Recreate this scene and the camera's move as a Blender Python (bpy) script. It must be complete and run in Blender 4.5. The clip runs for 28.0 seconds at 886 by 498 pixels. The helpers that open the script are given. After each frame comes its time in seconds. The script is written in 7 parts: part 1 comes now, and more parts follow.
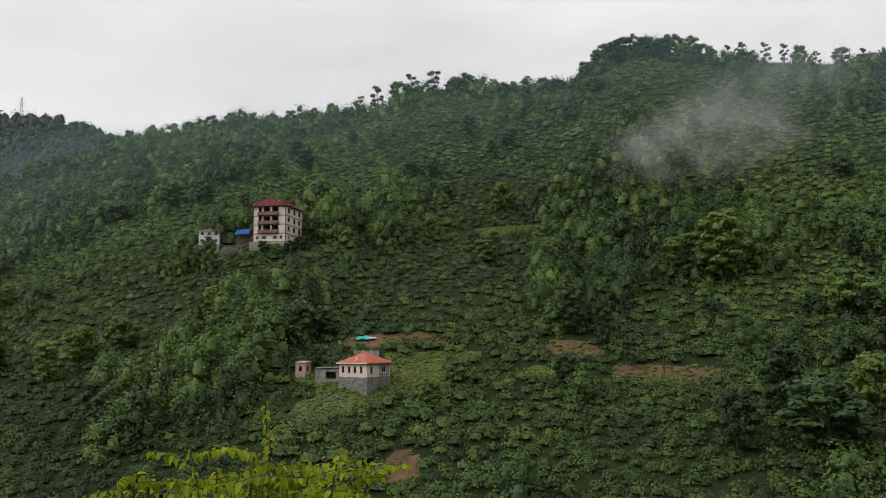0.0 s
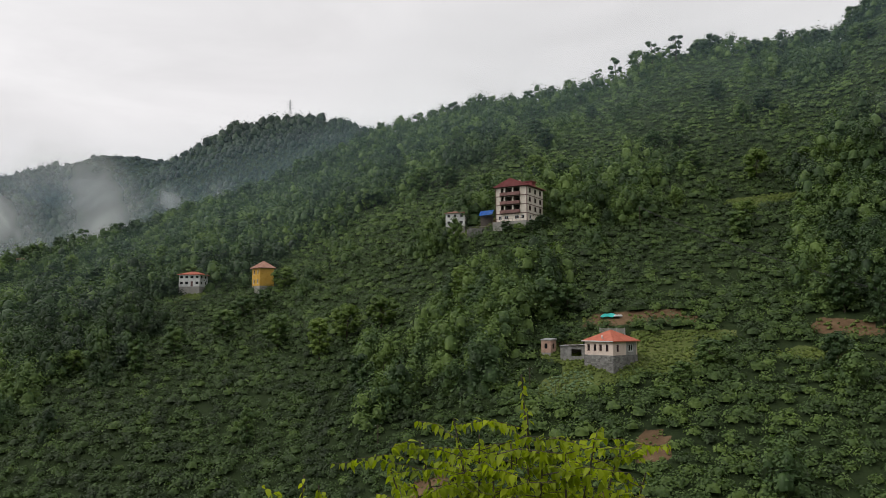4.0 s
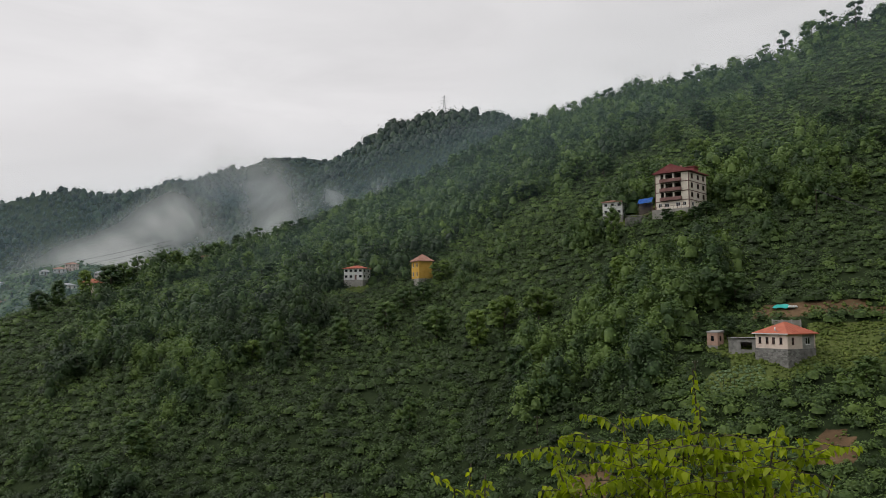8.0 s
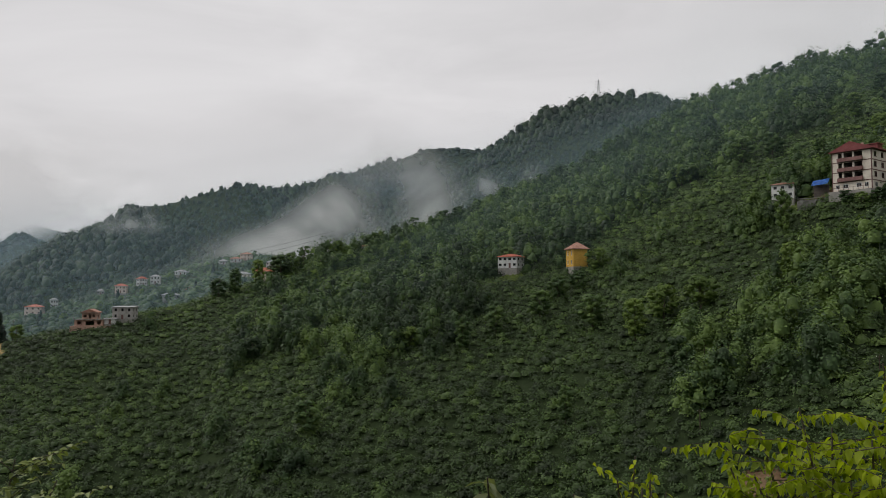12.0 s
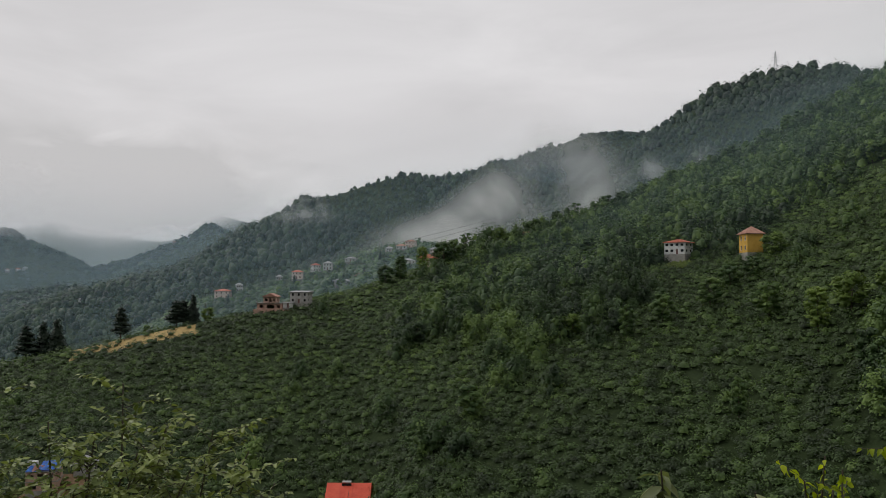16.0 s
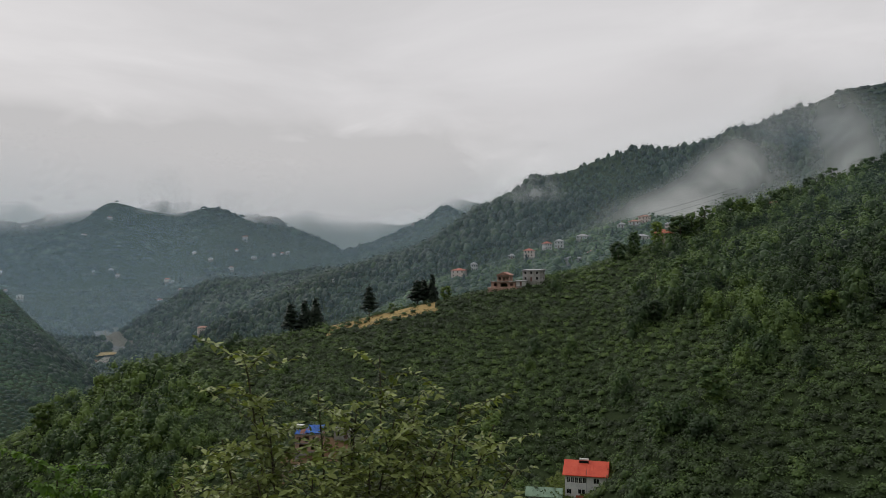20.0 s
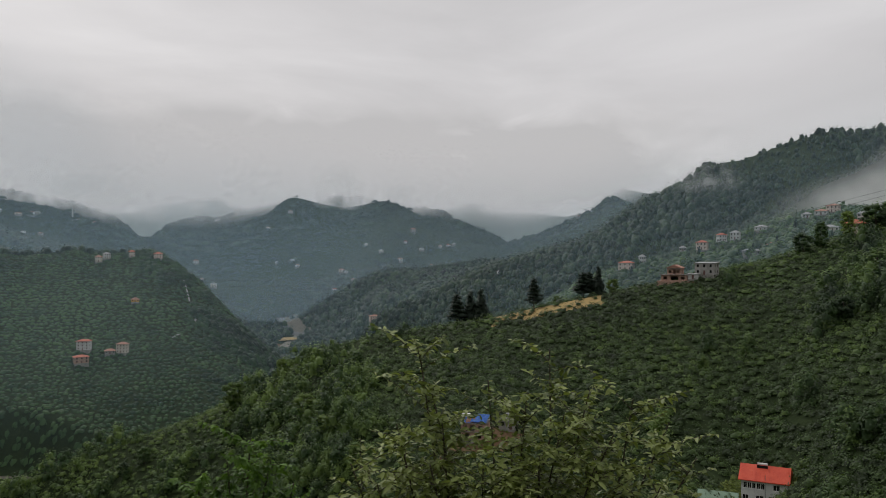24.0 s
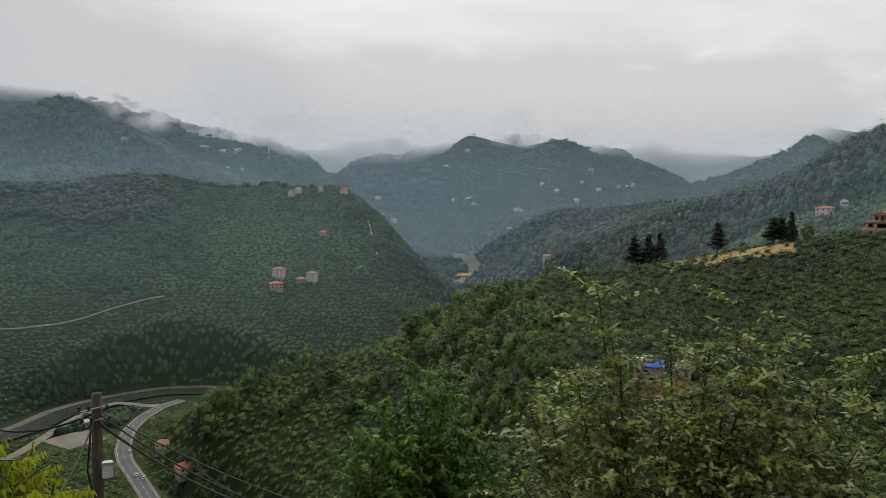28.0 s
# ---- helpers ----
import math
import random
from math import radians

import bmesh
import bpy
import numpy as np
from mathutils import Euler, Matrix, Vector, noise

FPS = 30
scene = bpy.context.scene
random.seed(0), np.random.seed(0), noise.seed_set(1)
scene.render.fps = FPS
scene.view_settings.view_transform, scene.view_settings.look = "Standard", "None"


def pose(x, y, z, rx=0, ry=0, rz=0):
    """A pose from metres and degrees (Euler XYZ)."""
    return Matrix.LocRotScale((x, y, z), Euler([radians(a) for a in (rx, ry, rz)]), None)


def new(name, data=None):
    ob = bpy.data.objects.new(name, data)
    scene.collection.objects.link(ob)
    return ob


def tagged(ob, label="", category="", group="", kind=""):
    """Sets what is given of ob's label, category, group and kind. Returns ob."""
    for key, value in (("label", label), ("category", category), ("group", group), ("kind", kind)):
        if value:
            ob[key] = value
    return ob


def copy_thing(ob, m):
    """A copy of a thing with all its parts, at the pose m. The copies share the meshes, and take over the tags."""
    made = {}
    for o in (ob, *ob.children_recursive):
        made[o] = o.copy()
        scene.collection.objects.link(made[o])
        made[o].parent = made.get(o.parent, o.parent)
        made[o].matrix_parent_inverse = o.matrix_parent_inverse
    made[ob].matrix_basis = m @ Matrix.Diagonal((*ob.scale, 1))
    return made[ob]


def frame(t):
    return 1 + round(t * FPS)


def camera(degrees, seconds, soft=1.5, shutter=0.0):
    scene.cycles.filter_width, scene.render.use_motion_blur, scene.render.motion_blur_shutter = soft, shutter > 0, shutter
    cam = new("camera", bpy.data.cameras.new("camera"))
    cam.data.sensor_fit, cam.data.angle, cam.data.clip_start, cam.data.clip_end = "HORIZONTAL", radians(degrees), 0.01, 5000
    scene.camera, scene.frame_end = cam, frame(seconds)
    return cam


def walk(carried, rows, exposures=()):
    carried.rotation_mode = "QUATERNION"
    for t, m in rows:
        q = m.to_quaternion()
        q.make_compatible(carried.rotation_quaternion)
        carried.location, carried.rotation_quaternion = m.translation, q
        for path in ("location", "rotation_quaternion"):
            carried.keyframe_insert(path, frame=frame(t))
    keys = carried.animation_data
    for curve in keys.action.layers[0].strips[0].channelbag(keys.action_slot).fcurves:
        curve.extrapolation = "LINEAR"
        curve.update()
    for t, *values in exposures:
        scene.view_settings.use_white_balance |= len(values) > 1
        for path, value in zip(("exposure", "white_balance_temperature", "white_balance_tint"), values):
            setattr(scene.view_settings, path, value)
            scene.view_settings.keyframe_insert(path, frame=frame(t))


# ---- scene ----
# ---- camera: one slow pan, held by someone standing on a hillside terrace ----
cam = camera(59.85, 28.0, soft=0.9)
ARM = 0.3       # metres from the turning body to the lens
# seconds, heading (degrees to the left), pitch, lean
PAN = [
    (0, -0.00, 6.82, 0.19), (0.5, 1.05, 6.84, -0.11), (1, 2.65, 6.27, 0.10), (1.5, 6.48, 6.00, 0.15),
    (2, 9.73, 5.78, 0.32), (2.5, 12.22, 5.52, 0.22), (3, 14.83, 5.50, 0.13), (3.5, 16.54, 5.39, 0.02),
    (5.5, 21.12, 4.80, 0.13), (6, 21.95, 4.80, -0.15), (6.5, 23.66, 4.81, -0.06), (7, 25.13, 4.77, -0.06),
    (7.5, 27.69, 4.74, -0.09), (8, 29.53, 4.61, 0.15), (8.5, 31.11, 4.45, 0.40), (9, 33.52, 4.37, 0.42),
    (9.5, 35.03, 4.33, 0.40), (10, 36.08, 4.22, 0.10), (10.5, 37.14, 4.10, 0.05), (11, 38.35, 3.98, -0.15),
    (11.5, 39.70, 3.80, -0.15), (12, 40.96, 3.73, -0.18), (12.5, 42.36, 3.60, -0.25), (14.5, 47.39, 3.20, -0.54),
    (15, 49.94, 3.04, -0.41), (15.5, 51.78, 2.90, -0.51), (16, 52.92, 2.66, -0.49), (16.5, 54.62, 2.40, -0.52),
    (17, 56.79, 2.20, -0.70), (17.5, 59.42, 1.99, -0.80), (18, 61.51, 1.81, -0.50), (18.5, 64.36, 1.44, -0.22),
    (19, 66.11, 1.37, 0.00), (19.5, 68.01, 1.25, 0.29), (20, 69.99, 1.02, 0.49), (20.5, 71.61, 1.04, 0.69),
    (21, 73.31, 0.92, 0.53), (21.5, 74.48, 0.86, 0.63), (23.5, 80.47, 0.66, 0.46), (24, 82.20, 0.50, 0.29),
    (24.5, 85.36, 0.36, 0.54), (25, 85.82, 0.33, 0.25), (25.5, 87.74, 0.13, 0.37), (26, 90.13, -0.87, 0.32),
    (26.5, 93.45, -1.33, 0.09), (27, 94.74, -2.40, 0.02), (27.5, 94.91, -3.24, -0.65), (28, 95.13, -4.09, -0.79),
]
walk(cam, [(t, pose(-ARM * math.sin(radians(a)), ARM * math.cos(radians(a)), 0, 0, 0, a) @ pose(0, 0, 0, 90 + p) @ pose(0, 0, 0, 0, 0, -lean))
           for t, a, p, lean in PAN],
     [(0, 0.1), (5, 0.04), (10, -0.17), (18, -0.27), (24, -0.35), (25, -0.36), (26, -0.27), (27, -0.22), (28, -0.03)])

# ---- light: an overcast sky with low cloud ----
def nodes_of(owner):
    owner.use_nodes = True
    nt = owner.node_tree
    nt.nodes.clear()
    return nt


def nd(nt, kind, **values):
    n = nt.nodes.new(kind)
    if "operation" in values:
        n.operation = values.pop("operation")
    if "attribute_name" in values:
        n.attribute_name = values.pop("attribute_name")
    if "use_clamp" in values:
        n.use_clamp = values.pop("use_clamp")
    if "interpolation_type" in values:
        n.interpolation_type = values.pop("interpolation_type")
    for key, value in values.items():
        n.inputs[key[2:].replace("_", " ")].default_value = value
    return n


def ramp(nt, stops, source):
    n = nt.nodes.new("ShaderNodeValToRGB")
    while len(n.color_ramp.elements) < len(stops):
        n.color_ramp.elements.new(0.5)
    for e, (at, c) in zip(n.color_ramp.elements, stops):
        e.position, e.color = at, (*c, 1) if len(c) == 3 else c
    nt.links.new(source, n.inputs[0])
    return n.outputs[0]


def mixed(nt, fac, a, b, blend="MIX"):
    n = nt.nodes.new("ShaderNodeMix")
    n.data_type, n.blend_type = "RGBA", blend
    for slot, v in ((0, fac), (6, a), (7, b)):
        if isinstance(v, bpy.types.NodeSocket):
            nt.links.new(v, n.inputs[slot])
        else:
            n.inputs[slot].default_value = v if slot == 0 else (*v, 1)
    return n.outputs[2]


SUN_UP, SUN_TURN = radians(46), radians(245)
world = bpy.data.worlds.new("overcast")
scene.world = world
wt = nodes_of(world)
sky = nd(wt, "ShaderNodeTexSky")
sky.sky_type, sky.sun_disc, sky.sun_elevation, sky.sun_rotation, sky.dust_density = "NISHITA", False, SUN_UP, SUN_TURN, 4.0
coord = nd(wt, "ShaderNodeTexCoord")
flat = nd(wt, "ShaderNodeMapping")
flat.inputs["Scale"].default_value = (1.6, 1.6, 6.5)
wt.links.new(coord.outputs["Generated"], flat.inputs["Vector"])
n1 = nd(wt, "ShaderNodeTexNoise", i_Scale=1.5, i_Detail=7.0, i_Roughness=0.52, i_Distortion=0.5)
wt.links.new(flat.outputs[0], n1.inputs["Vector"])
deck = ramp(wt, [(0.3, (0.53, 0.510, 0.522)), (0.5, (0.71, 0.685, 0.70)), (0.72, (0.92, 0.892, 0.906))], n1.outputs["Fac"])
up = nd(wt, "ShaderNodeSeparateXYZ")
wt.links.new(coord.outputs["Generated"], up.inputs[0])
low = ramp(wt, [(0.0, (0.80, 0.79, 0.79)), (0.3, (0.84, 0.83, 0.83)), (0.55, (1.0, 0.99, 0.98)), (1.0, (1.35, 1.34, 1.32))], up.outputs["Z"])
side = nd(wt, "ShaderNodeMapRange")
wt.links.new(up.outputs["X"], side.inputs["Value"])
side.inputs["From Min"].default_value, side.inputs["From Max"].default_value = -1.0, 0.6
side.inputs["To Min"].default_value, side.inputs["To Max"].default_value = 1.09, 1.0
cloud = nd(wt, "ShaderNodeVectorMath", operation="SCALE")
wt.links.new(mixed(wt, 0.5, deck, low), cloud.inputs[0])
wt.links.new(side.outputs[0], cloud.inputs["Scale"])
cloud = cloud.outputs[0]
veil = nd(wt, "ShaderNodeMix")
veil.data_type = "RGBA"
thin = nd(wt, "ShaderNodeVectorMath", operation="SCALE")
thin.inputs["Scale"].default_value = 0.08
wt.links.new(sky.outputs[0], thin.inputs[0])
wt.links.new(thin.outputs[0], veil.inputs[6])
wt.links.new(cloud, veil.inputs[7])
veil.inputs[0].default_value = 0.93
bg = nd(wt, "ShaderNodeBackground", i_Strength=1.0)
wt.links.new(veil.outputs[2], bg.inputs["Color"])
wt.links.new(bg.outputs[0], nd(wt, "ShaderNodeOutputWorld").inputs[0])

sun = new("sun", bpy.data.lights.new("sun", "SUN"))
sun.data.energy, sun.data.angle, sun.data.color = 1.4, radians(30), (1.0, 0.97, 0.92)
sun.matrix_world = pose(0, 0, 300, 90 - math.degrees(SUN_UP), 0, 180 - math.degrees(SUN_TURN))

# ---- materials ----
def surface(name, stops, scale=1.0, rough=0.7, bump=0.0, detail=5.0, fine=8.0, metal=0.0, space="Object", stretch=(1, 1, 1), spec=0.3, each=0.0):
    """A mottled surface: colours by noise at two scales, with fine relief. each: how far whole objects differ."""
    m = bpy.data.materials.new(name)
    nt = nodes_of(m)
    if space == "World":
        at = nd(nt, "ShaderNodeNewGeometry").outputs["Position"]
    else:
        at = nd(nt, "ShaderNodeTexCoord").outputs["Object"]
    mp = nd(nt, "ShaderNodeMapping")
    mp.inputs["Scale"].default_value = stretch
    nt.links.new(at, mp.inputs["Vector"])
    big = nd(nt, "ShaderNodeTexNoise", i_Scale=scale, i_Detail=detail, i_Roughness=0.6)
    small = nd(nt, "ShaderNodeTexNoise", i_Scale=scale * fine, i_Detail=3.0, i_Roughness=0.6)
    for n in (big, small):
        nt.links.new(mp.outputs[0], n.inputs["Vector"])
    add = nd(nt, "ShaderNodeMath", operation="MULTIPLY_ADD")
    nt.links.new(small.outputs["Fac"], add.inputs[0])
    add.inputs[1].default_value = 0.4
    scaled = nd(nt, "ShaderNodeMath", operation="MULTIPLY_ADD")
    nt.links.new(big.outputs["Fac"], scaled.inputs[0])
    scaled.inputs[1].default_value, scaled.inputs[2].default_value = 0.9, -0.15
    nt.links.new(scaled.outputs[0], add.inputs[2])
    fac = add.outputs[0]
    if each:
        info = nd(nt, "ShaderNodeObjectInfo")
        more = nd(nt, "ShaderNodeMath", operation="MULTIPLY_ADD")
        nt.links.new(info.outputs["Random"], more.inputs[0])
        more.inputs[1].default_value = each
        shift = nd(nt, "ShaderNodeMath", operation="SUBTRACT")
        nt.links.new(fac, shift.inputs[0])
        shift.inputs[1].default_value = each / 2
        nt.links.new(shift.outputs[0], more.inputs[2])
        fac = more.outputs[0]
    col = ramp(nt, stops, fac)
    b = nd(nt, "ShaderNodeBsdfPrincipled", i_Roughness=rough, i_Metallic=metal)
    b.inputs["Specular IOR Level"].default_value = spec
    nt.links.new(col, b.inputs["Base Color"])
    if bump:
        bp = nd(nt, "ShaderNodeBump", i_Strength=0.6, i_Distance=bump)
        nt.links.new(small.outputs["Fac"], bp.inputs["Height"])
        nt.links.new(bp.outputs[0], b.inputs["Normal"])
    nt.links.new(b.outputs[0], nd(nt, "ShaderNodeOutputMaterial").inputs[0])
    return m


def foliage(name, dark, mid, light, big=0.012, small=0.2, through_light=0.25, island=0.12, each=0.0, rough=0.55, plant=0.0, relief=0.0):
    """Leaves: colours drift over the hillside, from plant to plant and from leaf to leaf."""
    m = bpy.data.materials.new(name)
    nt = nodes_of(m)
    geo = nd(nt, "ShaderNodeNewGeometry")
    fac = None
    for scale, weight, detail in ((big, 0.55, 3.0), (small, 0.8, 2.0)):
        n = nd(nt, "ShaderNodeTexNoise", i_Scale=scale, i_Detail=detail, i_Roughness=0.55)
        nt.links.new(geo.outputs["Position"], n.inputs["Vector"])
        a = nd(nt, "ShaderNodeMath", operation="MULTIPLY_ADD")
        nt.links.new(n.outputs["Fac"], a.inputs[0])
        a.inputs[1].default_value = weight
        if fac is None:
            a.inputs[2].default_value = -0.17 - island / 2 - each / 2 - plant / 2
        else:
            nt.links.new(fac, a.inputs[2])
        fac = a.outputs[0]
    extra = [(geo.outputs["Random Per Island"], island)]
    if each:
        extra.append((nd(nt, "ShaderNodeObjectInfo").outputs["Random"], each))
    if plant:
        extra.append((nd(nt, "ShaderNodeAttribute", attribute_name="plant").outputs["Fac"], plant))
    for source, weight in extra:
        a = nd(nt, "ShaderNodeMath", operation="MULTIPLY_ADD")
        nt.links.new(source, a.inputs[0])
        a.inputs[1].default_value = weight
        nt.links.new(fac, a.inputs[2])
        fac = a.outputs[0]
    col = ramp(nt, [(0.2, dark), (0.5, mid), (0.82, light)], fac)
    b = nd(nt, "ShaderNodeBsdfPrincipled", i_Roughness=rough)
    b.inputs["Specular IOR Level"].default_value = 0.25
    nt.links.new(col, b.inputs["Base Color"])
    tr = nd(nt, "ShaderNodeBsdfTranslucent")
    if relief:
        fine = nd(nt, "ShaderNodeTexNoise", i_Scale=2.2 / relief, i_Detail=3.0, i_Roughness=0.6)
        nt.links.new(geo.outputs["Position"], fine.inputs["Vector"])
        bp = nd(nt, "ShaderNodeBump", i_Strength=0.8, i_Distance=0.35 * relief)
        nt.links.new(fine.outputs["Fac"], bp.inputs["Height"])
        nt.links.new(bp.outputs[0], b.inputs["Normal"])
    bright = mixed(nt, 1.0, col, (1.25, 1.3, 0.7), "MULTIPLY")
    nt.links.new(bright, tr.inputs["Color"])
    mix = nd(nt, "ShaderNodeMixShader", i_Fac=through_light)
    nt.links.new(b.outputs[0], mix.inputs[1])
    nt.links.new(tr.outputs[0], mix.inputs[2])
    nt.links.new(mix.outputs[0], nd(nt, "ShaderNodeOutputMaterial").inputs[0])
    return m


def mist_material(name, colour, density, scale, low=0.42, high=0.72, stretch=(1, 1, 1), glow=False):
    """Drifting vapour: white where it is dense, clear where it thins out; it fades to the rims of its sheet."""
    m = bpy.data.materials.new(name)
    nt = nodes_of(m)
    uv = nd(nt, "ShaderNodeUVMap")
    sep = nd(nt, "ShaderNodeSeparateXYZ")
    nt.links.new(uv.outputs[0], sep.inputs[0])
    geo = nd(nt, "ShaderNodeNewGeometry")
    mp = nd(nt, "ShaderNodeMapping")
    mp.inputs["Scale"].default_value = stretch
    nt.links.new(geo.outputs["Position"], mp.inputs["Vector"])
    noise_n = nd(nt, "ShaderNodeTexNoise", i_Scale=scale, i_Detail=4.0, i_Roughness=0.5, i_Distortion=0.4)
    nt.links.new(mp.outputs[0], noise_n.inputs["Vector"])
    body = nd(nt, "ShaderNodeMapRange", interpolation_type="SMOOTHSTEP")
    nt.links.new(noise_n.outputs["Fac"], body.inputs["Value"])
    body.inputs["From Min"].default_value, body.inputs["From Max"].default_value = low, high
    fac = body.outputs[0]
    edge = nd(nt, "ShaderNodeMath", operation="MULTIPLY")
    nt.links.new(fac, edge.inputs[0])
    nt.links.new(sep.outputs["X"], edge.inputs[1])
    dens = nd(nt, "ShaderNodeMath", operation="MULTIPLY", use_clamp=True)
    nt.links.new(edge.outputs[0], dens.inputs[0])
    dens.inputs[1].default_value = density
    clear = nd(nt, "ShaderNodeBsdfTransparent")
    if glow:        # far cloud is given its own glow, to match the sky's brightness
        body = nd(nt, "ShaderNodeEmission", i_Strength=1.0)
        body.inputs["Color"].default_value = (*colour, 1)
        mix = nd(nt, "ShaderNodeMixShader")
        nt.links.new(dens.outputs[0], mix.inputs[0])
        nt.links.new(clear.outputs[0], mix.inputs[1])
        nt.links.new(body.outputs[0], mix.inputs[2])
        nt.links.new(mix.outputs[0], nd(nt, "ShaderNodeOutputMaterial").inputs[0])
        return m
    dif = nd(nt, "ShaderNodeBsdfDiffuse")
    tra = nd(nt, "ShaderNodeBsdfTranslucent")
    both = nd(nt, "ShaderNodeAddShader")
    for s in (dif, tra):
        s.inputs["Color"].default_value = (*colour, 1)
    nt.links.new(dif.outputs[0], both.inputs[0])
    nt.links.new(tra.outputs[0], both.inputs[1])
    mix = nd(nt, "ShaderNodeMixShader")
    nt.links.new(dens.outputs[0], mix.inputs[0])
    nt.links.new(clear.outputs[0], mix.inputs[1])
    nt.links.new(both.outputs[0], mix.inputs[2])
    nt.links.new(mix.outputs[0], nd(nt, "ShaderNodeOutputMaterial").inputs[0])
    return m


HAZEL = foliage("hazel_leaves", (0.021, 0.037, 0.012), (0.055, 0.097, 0.024), (0.130, 0.195, 0.040), plant=0.32, through_light=0.18)
WOODS = foliage("woodland_leaves", (0.016, 0.034, 0.013), (0.047, 0.089, 0.027), (0.128, 0.196, 0.046), plant=0.45, through_light=0.18)
TREETOP = foliage("treetop_leaves", (0.016, 0.034, 0.013), (0.047, 0.089, 0.027), (0.128, 0.196, 0.046), each=0.45, through_light=0.18)
FRESH = foliage("light_leaves", (0.045, 0.085, 0.016), (0.095, 0.15, 0.03), (0.17, 0.24, 0.05), each=0.25)
MEADOW = foliage("meadow_grass", (0.055, 0.085, 0.018), (0.12, 0.165, 0.033), (0.20, 0.24, 0.06), big=0.05, small=0.4)
CONIFER = foliage("conifer_needles", (0.006, 0.014, 0.009), (0.012, 0.025, 0.014), (0.025, 0.042, 0.02), each=0.1)
# far woods: the blue of the distance is mixed into the leaf colour
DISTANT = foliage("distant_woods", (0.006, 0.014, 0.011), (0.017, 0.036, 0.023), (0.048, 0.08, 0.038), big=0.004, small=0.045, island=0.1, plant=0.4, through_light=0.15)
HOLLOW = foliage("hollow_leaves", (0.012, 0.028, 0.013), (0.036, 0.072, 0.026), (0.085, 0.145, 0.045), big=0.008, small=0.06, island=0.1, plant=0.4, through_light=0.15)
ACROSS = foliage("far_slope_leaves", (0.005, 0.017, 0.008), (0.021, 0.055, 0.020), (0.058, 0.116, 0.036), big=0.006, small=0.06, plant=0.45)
YELLOWGREEN = foliage("young_leaves", (0.15, 0.205, 0.007), (0.30, 0.37, 0.013), (0.50, 0.57, 0.028), big=0.4, small=3.0, through_light=0.5, each=0.3)
OLIVE = foliage("shrub_leaves", (0.09, 0.12, 0.034), (0.25, 0.30, 0.09), (0.56, 0.6, 0.28), big=0.3, small=2.5, each=0.35, through_light=0.25, rough=0.4)
DEEPGREEN = foliage("tree_leaves", (0.03, 0.07, 0.012), (0.10, 0.19, 0.028), (0.26, 0.40, 0.06), big=0.3, small=2.5, each=0.25, through_light=0.35)
SOIL_STOPS = [(0.3, (0.06, 0.04, 0.02)), (0.5, (0.12, 0.075, 0.042)), (0.75, (0.2, 0.14, 0.08))]
GRASS_STOPS = [(0.3, (0.045, 0.062, 0.018)), (0.5, (0.085, 0.11, 0.03)), (0.75, (0.14, 0.15, 0.055))]
STRAW_STOPS = [(0.3, (0.2, 0.15, 0.06)), (0.5, (0.32, 0.235, 0.1)), (0.75, (0.42, 0.33, 0.16))]
STRAW = surface("dry_grass", STRAW_STOPS, scale=0.15, fine=10, rough=0.95, bump=0.1, space="World")


